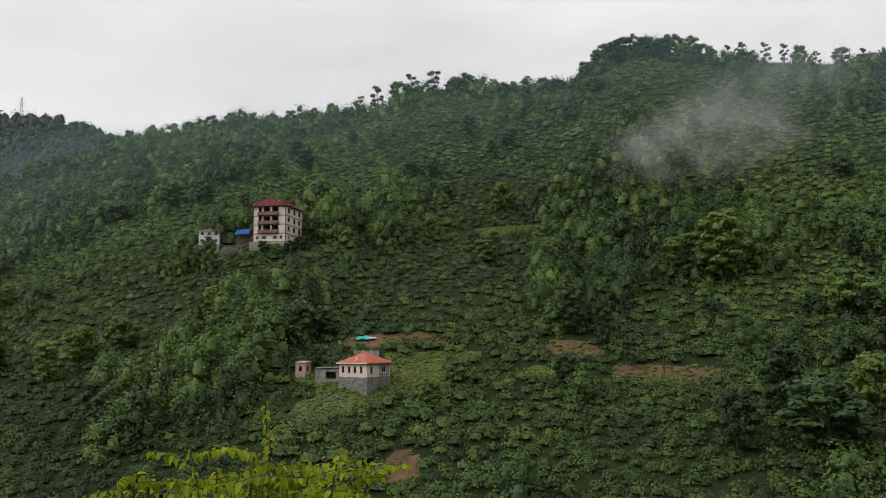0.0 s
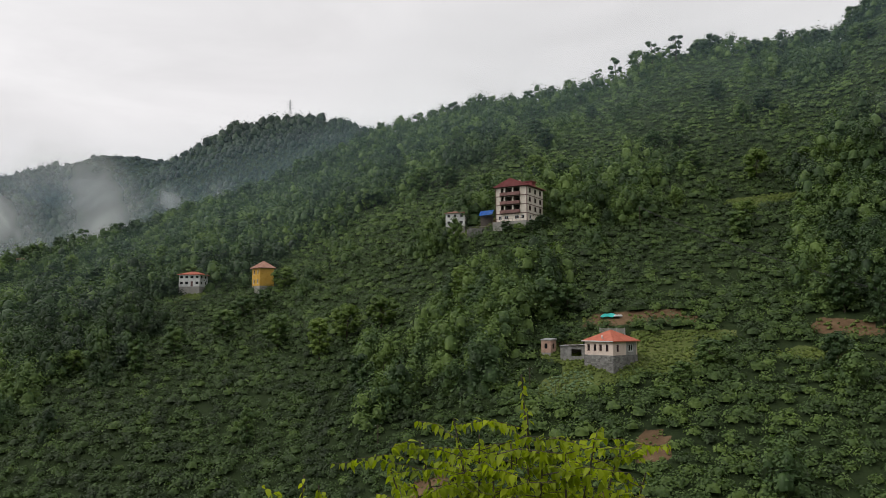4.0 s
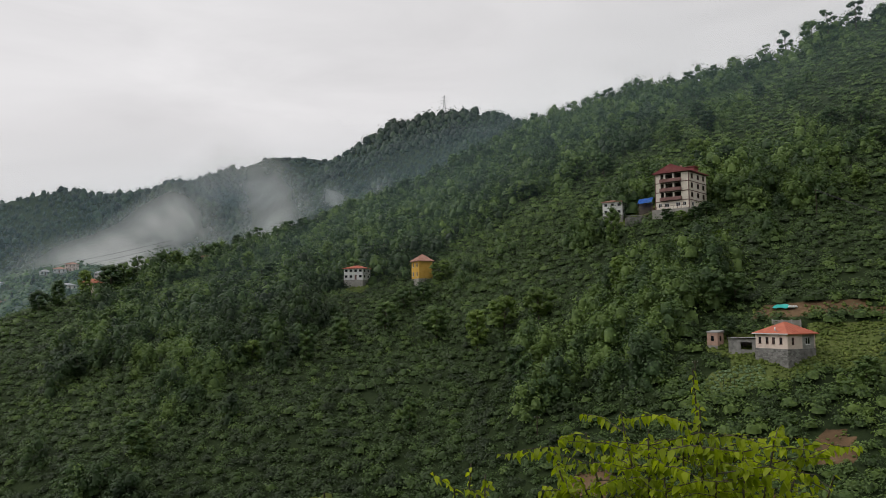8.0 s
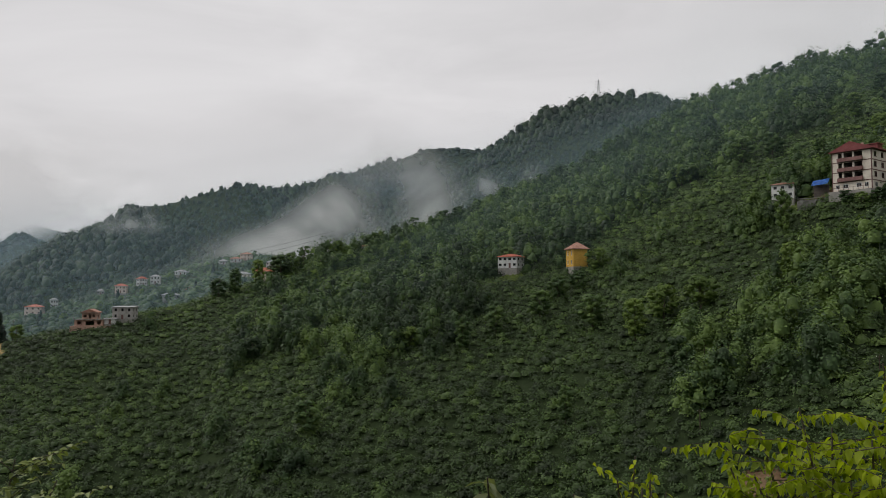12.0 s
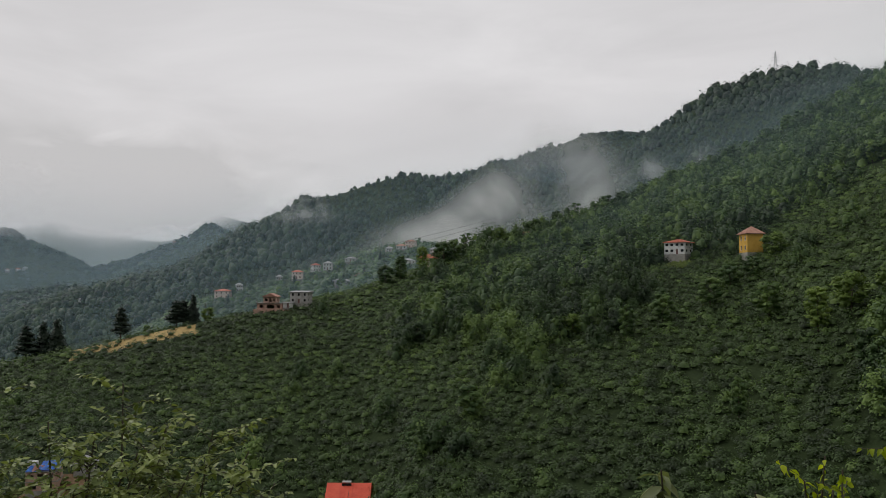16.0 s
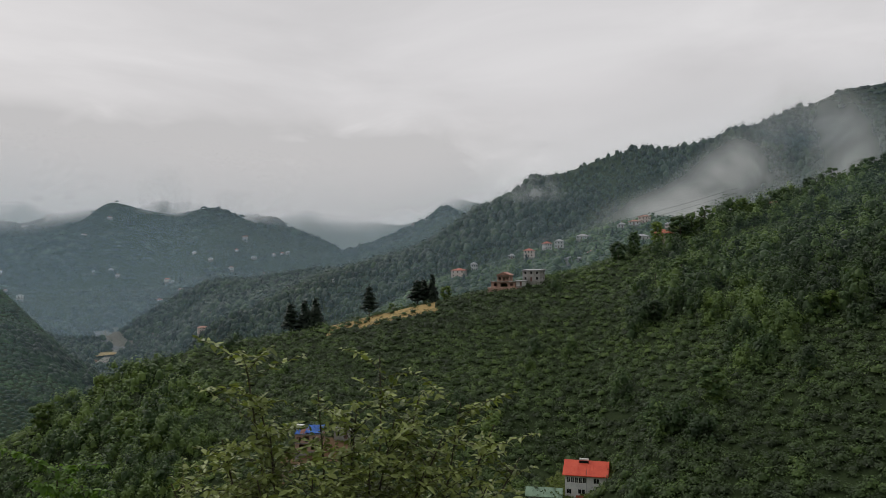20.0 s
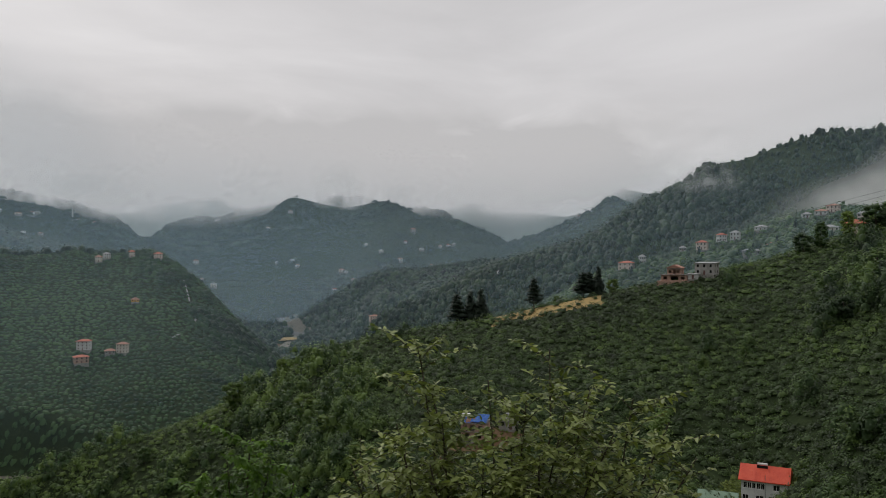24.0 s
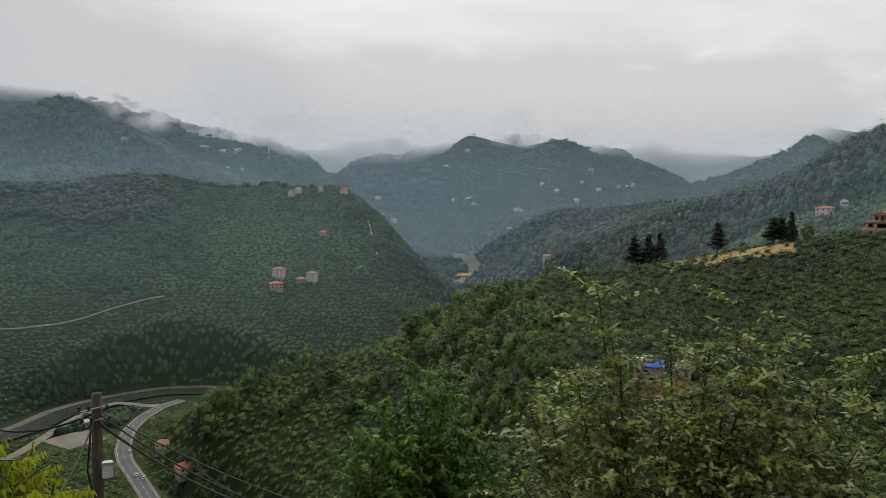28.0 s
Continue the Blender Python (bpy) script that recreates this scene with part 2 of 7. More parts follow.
def ground_cover(name):
    """Ground under the bushes, near black to paint the shade between them; grass, bare soil and straw where the
    ground's cover map says so, with ragged borders.
    """
    m = bpy.data.materials.new(name)
    nt = nodes_of(m)
    at = nd(nt, "ShaderNodeNewGeometry").outputs["Position"]
    fine = nd(nt, "ShaderNodeTexNoise", i_Scale=0.5, i_Detail=5.0, i_Roughness=0.65)
    wide = nd(nt, "ShaderNodeTexNoise", i_Scale=0.035, i_Detail=4.0, i_Roughness=0.6)
    for n in (fine, wide):
        nt.links.new(at, n.inputs["Vector"])
    avg = nd(nt, "ShaderNodeMath", operation="MULTIPLY_ADD")
    nt.links.new(fine.outputs["Fac"], avg.inputs[0])
    avg.inputs[1].default_value = 0.6
    half = nd(nt, "ShaderNodeMath", operation="MULTIPLY")
    nt.links.new(wide.outputs["Fac"], half.inputs[0])
    half.inputs[1].default_value = 0.4
    nt.links.new(half.outputs[0], avg.inputs[2])
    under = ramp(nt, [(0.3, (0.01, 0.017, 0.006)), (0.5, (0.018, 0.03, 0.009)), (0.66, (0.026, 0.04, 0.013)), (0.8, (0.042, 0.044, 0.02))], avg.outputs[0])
    cover = nd(nt, "ShaderNodeAttribute")
    cover.attribute_name = "cover"
    split = nd(nt, "ShaderNodeSeparateColor")
    nt.links.new(cover.outputs["Color"], split.inputs[0])
    col = under
    for channel, stops in (("Red", GRASS_STOPS), ("Green", SOIL_STOPS), ("Blue", STRAW_STOPS)):
        edge = nd(nt, "ShaderNodeMath", operation="ADD")
        nt.links.new(split.outputs[channel], edge.inputs[0])
        nt.links.new(avg.outputs[0], edge.inputs[1])
        fac = nd(nt, "ShaderNodeMapRange")
        nt.links.new(edge.outputs[0], fac.inputs["Value"])
        fac.inputs["From Min"].default_value, fac.inputs["From Max"].default_value = 0.92, 1.08
        col = mixed(nt, fac.outputs[0], col, ramp(nt, stops, avg.outputs[0]))
    b = nd(nt, "ShaderNodeBsdfPrincipled", i_Roughness=0.95)
    b.inputs["Specular IOR Level"].default_value = 0.15
    nt.links.new(col, b.inputs["Base Color"])
    bp = nd(nt, "ShaderNodeBump", i_Strength=0.7, i_Distance=0.4)
    nt.links.new(fine.outputs["Fac"], bp.inputs["Height"])
    nt.links.new(bp.outputs[0], b.inputs["Normal"])
    nt.links.new(b.outputs[0], nd(nt, "ShaderNodeOutputMaterial").inputs[0])
    return m


EARTH = ground_cover("slope_ground")
BARK = surface("bark", [(0.3, (0.035, 0.028, 0.02)), (0.6, (0.09, 0.075, 0.055))], scale=3, rough=0.9, bump=0.02)
CREAM = surface("cream_plaster", [(0.25, (0.5, 0.45, 0.38)), (0.5, (0.66, 0.6, 0.52)), (0.8, (0.74, 0.69, 0.61))], scale=0.5, rough=0.85, bump=0.01)
PINKISH = surface("pale_pink_plaster", [(0.25, (0.5, 0.4, 0.35)), (0.5, (0.68, 0.56, 0.49)), (0.8, (0.74, 0.63, 0.56))], scale=0.5, rough=0.85, bump=0.01)
WHITE = surface("white_render", [(0.25, (0.42, 0.42, 0.42)), (0.5, (0.6, 0.6, 0.59)), (0.8, (0.72, 0.72, 0.7))], scale=0.5, rough=0.85, bump=0.01)
GREYWALL = surface("grey_render", [(0.25, (0.22, 0.21, 0.2)), (0.5, (0.34, 0.33, 0.31)), (0.8, (0.45, 0.44, 0.42))], scale=0.5, rough=0.9, bump=0.01)
OCHRE = surface("yellow_plaster", [(0.25, (0.46, 0.26, 0.04)), (0.5, (0.58, 0.34, 0.06)), (0.8, (0.66, 0.42, 0.1))], scale=0.5, rough=0.85, bump=0.01)
BRICK = surface("red_block", [(0.25, (0.27, 0.16, 0.12)), (0.5, (0.42, 0.275, 0.215)), (0.8, (0.52, 0.36, 0.29))], scale=1.5, rough=0.9, bump=0.02)
MAUVE = surface("mauve_plaster", [(0.25, (0.16, 0.085, 0.08)), (0.5, (0.22, 0.12, 0.11)), (0.8, (0.28, 0.16, 0.15))], scale=0.7, rough=0.85)
BAND = surface("brown_trim", [(0.25, (0.1, 0.055, 0.05)), (0.6, (0.17, 0.095, 0.085))], scale=0.9, rough=0.8)
STONE = surface("grey_stone", [(0.25, (0.12, 0.115, 0.11)), (0.5, (0.23, 0.225, 0.215)), (0.8, (0.36, 0.35, 0.33))], scale=1.2, rough=0.9, bump=0.05, each=0.35)
CONCRETE = surface("concrete", [(0.25, (0.18, 0.17, 0.16)), (0.5, (0.28, 0.27, 0.25)), (0.8, (0.38, 0.36, 0.33))], scale=0.8, rough=0.9, bump=0.02)
RED_TILE = surface("red_roof_tile", [(0.25, (0.28, 0.07, 0.04)), (0.5, (0.40, 0.11, 0.065)), (0.8, (0.48, 0.17, 0.10))], scale=0.7, rough=0.7, bump=0.02)
MAROON = surface("maroon_roof_sheet", [(0.25, (0.13, 0.03, 0.03)), (0.5, (0.2, 0.05, 0.05)), (0.8, (0.27, 0.09, 0.085))], scale=0.7, rough=0.55, bump=0.01)
PALE_TILE = surface("faded_roof_tile", [(0.25, (0.26, 0.13, 0.09)), (0.5, (0.36, 0.19, 0.14)), (0.8, (0.44, 0.27, 0.2))], scale=0.7, rough=0.8, bump=0.02)
GREY_ROOF = surface("grey_roof_sheet", [(0.25, (0.2, 0.2, 0.2)), (0.6, (0.34, 0.34, 0.34))], scale=0.7, rough=0.6)
GREEN_ROOF = surface("green_roof_sheet", [(0.25, (0.1, 0.17, 0.11)), (0.6, (0.18, 0.27, 0.19))], scale=0.5, rough=0.55)
BLUE = surface("blue_tarpaulin", [(0.25, (0.02, 0.1, 0.38)), (0.6, (0.04, 0.19, 0.62)), (0.85, (0.1, 0.3, 0.7))], scale=0.8, rough=0.45, bump=0.03)
TEAL = surface("turquoise_tarpaulin", [(0.25, (0.02, 0.3, 0.27)), (0.6, (0.04, 0.47, 0.42))], scale=0.8, rough=0.45, bump=0.03)
GLASS = surface("dark_window_glass", [(0.3, (0.008, 0.009, 0.011)), (0.7, (0.022, 0.024, 0.028))], scale=0.5, rough=0.12, spec=0.5)
FRAME = surface("white_window_frame", [(0.3, (0.6, 0.6, 0.59)), (0.7, (0.74, 0.74, 0.73))], scale=1, rough=0.5)
# dark colour stands in for the shade inside rooms, loggias and sheds
INSIDE = surface("shade_toned_inner_wall", [(0.3, (0.09, 0.075, 0.065)), (0.7, (0.16, 0.14, 0.12))], scale=1, rough=0.9)
WOODPOLE = surface("weathered_pole_wood", [(0.25, (0.02, 0.017, 0.012)), (0.5, (0.055, 0.045, 0.03)), (0.8, (0.11, 0.09, 0.065))], scale=2.2, rough=0.9, bump=0.01, stretch=(4, 4, 0.4))
STEEL = surface("galvanised_steel", [(0.3, (0.25, 0.26, 0.27)), (0.7, (0.4, 0.41, 0.42))], scale=2, rough=0.5, metal=0.6)
CABLE = surface("black_cable", [(0.3, (0.012, 0.012, 0.013)), (0.7, (0.025, 0.025, 0.026))], scale=2, rough=0.6)
ASPHALT = surface("asphalt", [(0.25, (0.06, 0.062, 0.065)), (0.5, (0.085, 0.087, 0.09)), (0.8, (0.12, 0.12, 0.122))], scale=0.1, fine=14, rough=0.75, space="World")
GRAVEL = surface("gravel", [(0.25, (0.12, 0.11, 0.09)), (0.5, (0.18, 0.165, 0.135)), (0.8, (0.26, 0.24, 0.2))], scale=0.12, fine=14, rough=0.95, bump=0.05, space="World")
RIVERBED = surface("river_stones", [(0.25, (0.07, 0.064, 0.05)), (0.5, (0.11, 0.10, 0.08)), (0.8, (0.18, 0.165, 0.135))], scale=0.12, fine=14, rough=0.95, bump=0.05, space="World")
PAINT = surface("road_paint", [(0.25, (0.4, 0.4, 0.4)), (0.6, (0.65, 0.65, 0.64))], scale=0.5, rough=0.7, space="World")
RIVER = surface("river_water", [(0.3, (0.03, 0.035, 0.03)), (0.7, (0.06, 0.065, 0.055))], scale=0.05, rough=0.12, bump=0.05, space="World", spec=0.5)
CAR_WHITE = surface("white_car_paint", [(0.3, (0.6, 0.6, 0.6)), (0.7, (0.72, 0.72, 0.72))], scale=1, rough=0.25, spec=0.5)
TYRE = surface("tyre_rubber", [(0.3, (0.012, 0.012, 0.012)), (0.7, (0.025, 0.025, 0.025))], scale=3, rough=0.85)

# ---- the lie of the land: heights by heading (degrees to the left) and distance ----
# heading: gully (distance, height), lower slope, upper slope, near ridge
NEAR = {
    -75: (95, -20, 185, 0, 270, 30, 470, 130), -45: (95, -45, 190, -12, 270, 28, 480, 146), -30: (95, -45, 190, -10, 270, 33, 480, 155),
    -20: (95, -45, 190, -8, 270, 35, 475, 168), -15: (95, -45, 190, -7, 270, 36, 470, 178), -11.8: (95, -45, 190, -7, 271, 35, 473, 172), -10: (95, -45, 188, -7, 272, 35, 480, 157), 0: (95, -45, 178, -10, 275, 34, 500, 169),
    7: (100, -46, 178, -11, 275, 34, 520, 152), 14: (105, -47, 185, -12, 275, 34, 560, 156), 22: (110, -50, 200, -14, 300, 26, 580, 143),
    31: (120, -53, 220, -19, 310, 10, 550, 90), 40: (130, -56, 230, -21, 330, 7, 520, 52), 46: (135, -58, 230, -28, 340, 0, 480, 32),
    54: (140, -60, 220, -40, 330, -12, 430, 10.5),
}
NEAR_WEST = {
    60: (150, -66, 205, -61, 310, -27, 400, -4), 66: (155, -68, 210, -59, 300, -33, 380, -12), 72: (160, -70, 215, -58, 300, -39, 375, -18.5),
    80: (170, -74, 230, -54, 310, -44, 380, -30.5), 88: (200, -88, 260, -69, 330, -54, 390, -40), 92: (225, -97, 280, -79, 345, -63, 400, -48.5),
    96: (250, -107, 300, -90, 360, -77, 410, -67), 100: (280, -120, 325, -105, 375, -91, 420, -83), 105: (310, -134, 350, -120, 390, -106, 425, -95),
    110: (345, -150, 375, -138, 405, -123, 430, -108), 114: (375, -160, 400, -149, 420, -136, 438, -121), 117: (370, -165, 400, -165, 430, -165, 450, -165),
    150: (370, -165, 400, -165, 430, -165, 450, -165),
}
# heading: hollow behind the ridge, second ridge, third ridge (distance, height)
BEHIND = {
    -75: (600, 100, 1400, 250, 2000, 250), 0: (640, 120, 1500, 260, 2000, 280), 15: (700, 120, 1500, 330, 2000, 350), 22.5: (720, 110, 1500, 356, 2000, 380),
    23.8: (720, 105, 1500, 366, 2000, 385), 25.7: (720, 95, 1500, 383, 2000, 395), 27.3: (720, 90, 1500, 391, 2000, 400), 30.2: (710, 65, 1480, 377, 2000, 400), 32.5: (695, 48, 1455, 357, 2000, 400),
    33.1: (690, 45, 1450, 361, 2000, 400), 33.9: (685, 42, 1440, 343, 2000, 400), 36.1: (672, 36, 1390, 295, 2000, 394), 38.2: (655, 31, 1310, 244, 2000, 388), 39.3: (650, 30, 1270, 212, 2000, 396),
    41.1: (640, 28, 1200, 168, 1950, 388), 42.4: (620, 24, 1130, 135, 1890, 373), 43.4: (608, 21, 1080, 115, 1840, 346), 45.4: (586, 14, 990, 82, 1730, 303),
    47.5: (564, 9, 900, 50, 1590, 250), 48.7: (552, 7, 860, 44, 1520, 238), 50.8: (532, 2, 790, 38, 1440, 207), 52.2: (519, 0, 755, 36, 1395, 192), 54.1: (506, 0, 700, 34, 1325, 183),
    55.5: (498, -2, 678, 32, 1290, 186), 57.0: (490, -5, 670, 27, 1260, 174), 59.0: (480, -10, 660, 20, 1220, 155), 61.0: (474, -15, 655, 13, 1170, 134), 62.8: (469, -18, 650, 7, 1125, 124),
    63.7: (466, -20, 650, 5, 1105, 117), 64.2: (465, -21, 650, 4, 1095, 105), 64.8: (464, -23, 648, 2, 1085, 91), 66.7: (460, -28, 640, -5, 1055, 72), 68.2: (460, -33, 640, -9, 1030, 58),
    69.3: (460, -37, 640, -12, 1012, 42), 70.9: (460, -42, 650, -17, 1003, 23),
}
BEHIND_WEST = {
    72.8: (468, -56, 658, -30, 1000, 7), 75.9: (480, -75, 680, -52, 1010, -8), 78.7: (500, -90, 700, -70, 1040, -23), 81.0: (510, -102, 720, -82, 1060, -43), 83.4: (524, -112, 745, -92, 1070, -64),
    87: (540, -125, 780, -110, 1060, -92), 90: (560, -140, 820, -132, 1300, -140), 93: (580, -152, 850, -142, 1600, -152), 94.4: (590, -155, 870, -118, 1620, -146), 96.1: (600, -158, 895, -92, 1650, -138),
    97.8: (606, -160, 920, -60, 1690, -118), 99.5: (610, -162, 940, -30, 1740, -95), 102.0: (610, -164, 970, 2, 1840, -40),
    102.9: (608, -165, 985, 9, 1860, -25), 106.9: (600, -165, 1000, 4, 1900, -5), 107.7: (598, -165, 1000, 13, 1900, 5), 108.6: (592, -165, 1000, 5, 1900, 14), 110.9: (590, -165, 1000, 2, 1900, 38), 112.8: (590, -165, 1000, 6, 1900, 62), 114.3: (590, -165, 1000, 10, 1900, 90),
    115.8: (592, -165, 1000, 12, 1900, 117), 117.2: (596, -165, 1000, 10, 1900, 140), 118.6: (600, -165, 1000, 7, 1900, 163), 120.0: (606, -165, 1000, 0, 1900, 188), 121.7: (612, -165, 1000, 0, 1900, 192),
    123.0: (616, -165, 1000, 0, 1900, 173), 125: (620, -165, 1000, -1, 1900, 157), 150: (640, -165, 1000, 20, 1900, 170),
}
# heading: fourth ridge, far mountains (heights at 2700 m and 4000 m)
FAR = {
    -75: (250, 200), 40: (330, 300), 55: (170, 320), 62: (120, 315), 66: (150, 300), 66.9: (158, 305), 67.9: (164, 320), 69.0: (178, 342), 69.7: (200, 335), 70.2: (190, 318), 70.9: (156, 250), 71.6: (140, 222), 73.1: (112, 198), 74.7: (76, 214), 76.7: (40, 236),
    77.6: (26, 250), 78.3: (64, 262), 79.0: (78, 278), 79.9: (92, 282), 81.0: (114, 276), 82.2: (150, 228), 82.7: (158, 240), 83.9: (166, 285), 85.1: (200, 310), 86.3: (223, 325), 87.5: (216, 330), 89.2: (206, 325), 90.8: (222, 320),
    91.5: (231, 320), 92.5: (254, 330), 93.3: (265, 345), 94.0: (245, 370), 95.0: (200, 390), 97.1: (155, 376), 97.9: (134, 342), 98.7: (118, 372), 99.6: (124, 392), 101.2: (114, 354), 102.1: (104, 320), 102.5: (74, 302), 103.2: (56, 250), 103.8: (66, 222),
    104.4: (106, 215), 105.7: (139, 225), 107.3: (166, 240), 108.9: (191, 270), 111: (202, 310), 113.2: (210, 370), 115.0: (246, 420), 116.8: (268, 420), 118.1: (300, 400), 119: (285, 410), 121: (310, 430), 125: (360, 460), 150: (430, 460),
}
EAST_EDGE, WEST_EDGE = -75.0, 150.0
RIDGE_FOUR, RIDGE_FIVE = 2700.0, 4000.0


def column(tables, index):
    rows = sorted((a, v[index]) for t in tables for a, v in t.items())
    return np.array([r[0] for r in rows], float), np.array([r[1] for r in rows], float)


def smooth_track(tables, index, a, soft=1.0):
    """The table's value at heading a, rounded over soft degrees to either side."""
    xs, ys = column(tables, index)
    return sum(0.2 * np.interp(a + d * soft, xs, ys) for d in (-1.0, -0.5, 0, 0.5, 1.0))


def lattice_noise(x, y, seed):
    xi, yi = np.floor(x).astype(np.int64), np.floor(y).astype(np.int64)
    fx, fy = x - xi, y - yi
    fx, fy = fx * fx * (3 - 2 * fx), fy * fy * (3 - 2 * fy)

    def cell(i, j):
        n = (i * 374761393 + j * 668265263 + seed * 974711) & 0x7FFFFFFF
        n = ((n ^ (n >> 13)) * 1274126177) & 0x7FFFFFFF
        return ((n ^ (n >> 16)) & 0xFFFF) / 65535.0
    a = cell(xi, yi) * (1 - fx) + cell(xi + 1, yi) * fx
    b = cell(xi, yi + 1) * (1 - fx) + cell(xi + 1, yi + 1) * fx
    return a * (1 - fy) + b * fy


def fractal(x, y, size, seed, octaves=4):
    """Noise from -1 to 1 whose largest swells are about that many metres wide."""
    total, amp, out = 0.0, 1.0, 0.0
    for k in range(octaves):
        out = out + amp * (2 * lattice_noise(x * 2 ** k / size + 17.3 * k, y * 2 ** k / size - 9.1 * k, seed + k) - 1)
        total, amp = total + amp, amp * 0.5
    return out / total


ROAD_LINE = [(111.0, 330), (113.6, 370), (115.2, 400), (116.2, 430), (117.0, 462), (117.8, 495), (118.0, 520), (117.6, 560), (116.6, 592), (115.3, 618), (113.8, 632)]

RIVER_LINE = [(136, 566), (130, 572), (126, 580), (123.7, 598), (121.9, 628), (119.8, 646), (117.4, 660), (115.2, 668), (112.5, 664), (111.0, 652), (109.5, 636)]
VALLEY_ROAD = [(94.3, 1330), (93.4, 1440), (92.7, 1540), (93.2, 1640), (94.2, 1700)]
YARD_LINE = [(122.2, 545), (120.4, 556), (119.4, 560)]
TRACK_LINE = [(127.5, 505), (124.2, 540), (122.4, 575), (120.6, 612), (118.4, 640), (116.2, 620), (115.4, 622)]


def near_path(x, y, line, width):
    pts = np.array([[-r * math.sin(radians(a)), r * math.cos(radians(a))] for a, r in line])
    best = np.full(np.shape(x), 1e9)
    for (ax, ay), (bx, by) in zip(pts[:-1], pts[1:]):
        d2 = (bx - ax) ** 2 + (by - ay) ** 2
        t = np.clip(((x - ax) * (bx - ax) + (y - ay) * (by - ay)) / d2, 0, 1)
        best = np.minimum(best, np.hypot(x - ax - t * (bx - ax), y - ay - t * (by - ay)))
    return best < width if width is not None else best


HEADINGS = np.concatenate([np.arange(-180, EAST_EDGE, 3.0), np.arange(EAST_EDGE, 20, 0.5), np.arange(20, 132, 0.25), np.arange(132, WEST_EDGE, 0.5), np.arange(WEST_EDGE, 180.01, 3.0)])
REACHES = np.concatenate([[0, 1.5, 3], np.geomspace(4.5, 90, 26), np.geomspace(96, 700, 120), np.geomspace(712, 4900, 130)])


def land_grid():
    z = np.zeros((len(HEADINGS), len(REACHES)))
    off_crest = np.zeros_like(z)
    for i, a in enumerate(HEADINGS):
        b = min(max(a, EAST_EDGE), WEST_EDGE)
        n = [float(smooth_track((NEAR, NEAR_WEST), k, b)) for k in range(8)]
        m = [float(smooth_track((BEHIND, BEHIND_WEST), k, b, 0.4)) for k in range(6)]
        f = [float(smooth_track((FAR,), k, b, 0.3)) for k in range(2)]
        dip = lambda p, q, depth: 0.3 * max(p, q) + 0.7 * min(p, q) - depth
        r = [0, 3.2, 12, n[0], n[2], n[4], n[6], m[0], m[2], 0.5 * (m[2] + m[4]), m[4], 0.5 * (m[4] + RIDGE_FOUR), RIDGE_FOUR, 3300, RIDGE_FIVE, 4900]
        h = [-1.65, -1.7, -8.5, n[1], n[3], n[5], n[7], m[1], m[3], max(dip(m[3], m[5], 25), -165), m[5],
             max(dip(m[5], f[0], 30), -150), f[0], max(dip(f[0], f[1], 60), -140), f[1], f[1] - 150]
        z[i] = np.interp(REACHES, r, h)
        off_crest[i] = np.clip(np.min([np.abs(REACHES - c) / (0.09 * c) for c in (m[2], m[4], RIDGE_FOUR, RIDGE_FIVE)], axis=0), 0, 1)
        beyond = max(EAST_EDGE - a, a - WEST_EDGE, 0)
        if beyond > 0:      # the hillside that rises behind the viewer
            w = min(beyond / 18, 1)
            z[i] = (1 - w) * z[i] + w * np.interp(REACHES, [0, 3.2, 60, 500, 1200, 4900], [-1.65, -1.65, 18, 190, 260, 200])
    # soften the folds along each ray
    for _ in range(2):
        z[:, 30:150] = 0.25 * z[:, 29:149] + 0.5 * z[:, 30:150] + 0.25 * z[:, 31:151]
    aa, rr = np.meshgrid(np.radians(HEADINGS), REACHES, indexing="ij")
    x, y = -rr * np.sin(aa), rr * np.cos(aa)
    flat_floor = np.clip((z + 158) / 12, 0, 1)
    rough = np.clip((rr - 60) / 60, 0, 1) * flat_floor
    z = z + rough * (1.6 * fractal(x, y, 45, 3) + off_crest * np.clip(rr / 900, 0, 2.4) * 10 * fractal(x, y, 260, 8, 5) * np.clip((rr - 520) / 300, 0, 1))
    # level beds for the road, the river and the yards between them
    for line, reach, level in ((ROAD_LINE, 12, -165.0), (TRACK_LINE, 14, -165.0), (RIVER_LINE, 22, -166.5)):
        w = np.clip((reach + 16 - near_path(x, y, line, None)) / 16, 0, 1)
        z = z * (1 - w) + level * w
    # ground raised before the cottage to fit the basement height in the camera's view
    z = z + 1.1 * np.exp(-((x + 177 * math.sin(radians(5.75))) ** 2 + (y - 177 * math.cos(radians(5.75))) ** 2) / 72)
    return x, y, z


LAND_X, LAND_Y, LAND_Z = land_grid()


def land(x, y):
    """Height of the ground at x, y (arrays or numbers)."""
    x, y = np.asarray(x, float), np.asarray(y, float)
    a, r = np.degrees(np.arctan2(-x, y)), np.hypot(x, y)
    i = np.clip(np.searchsorted(HEADINGS, a, "right") - 1, 0, len(HEADINGS) - 2)
    j = np.clip(np.searchsorted(REACHES, r, "right") - 1, 0, len(REACHES) - 2)
    u = (a - HEADINGS[i]) / (HEADINGS[i + 1] - HEADINGS[i])
    v = np.clip((r - REACHES[j]) / (REACHES[j + 1] - REACHES[j]), 0, 1)
    z = LAND_Z
    return (z[i, j] * (1 - u) + z[i + 1, j] * u) * (1 - v) + (z[i, j + 1] * (1 - u) + z[i + 1, j + 1] * u) * v


def spot(heading, reach):
    """The point of the ground that far off in that heading."""
    a = radians(heading)
    x, y = -reach * math.sin(a), reach * math.cos(a)
    return Vector((x, y, float(land(x, y))))


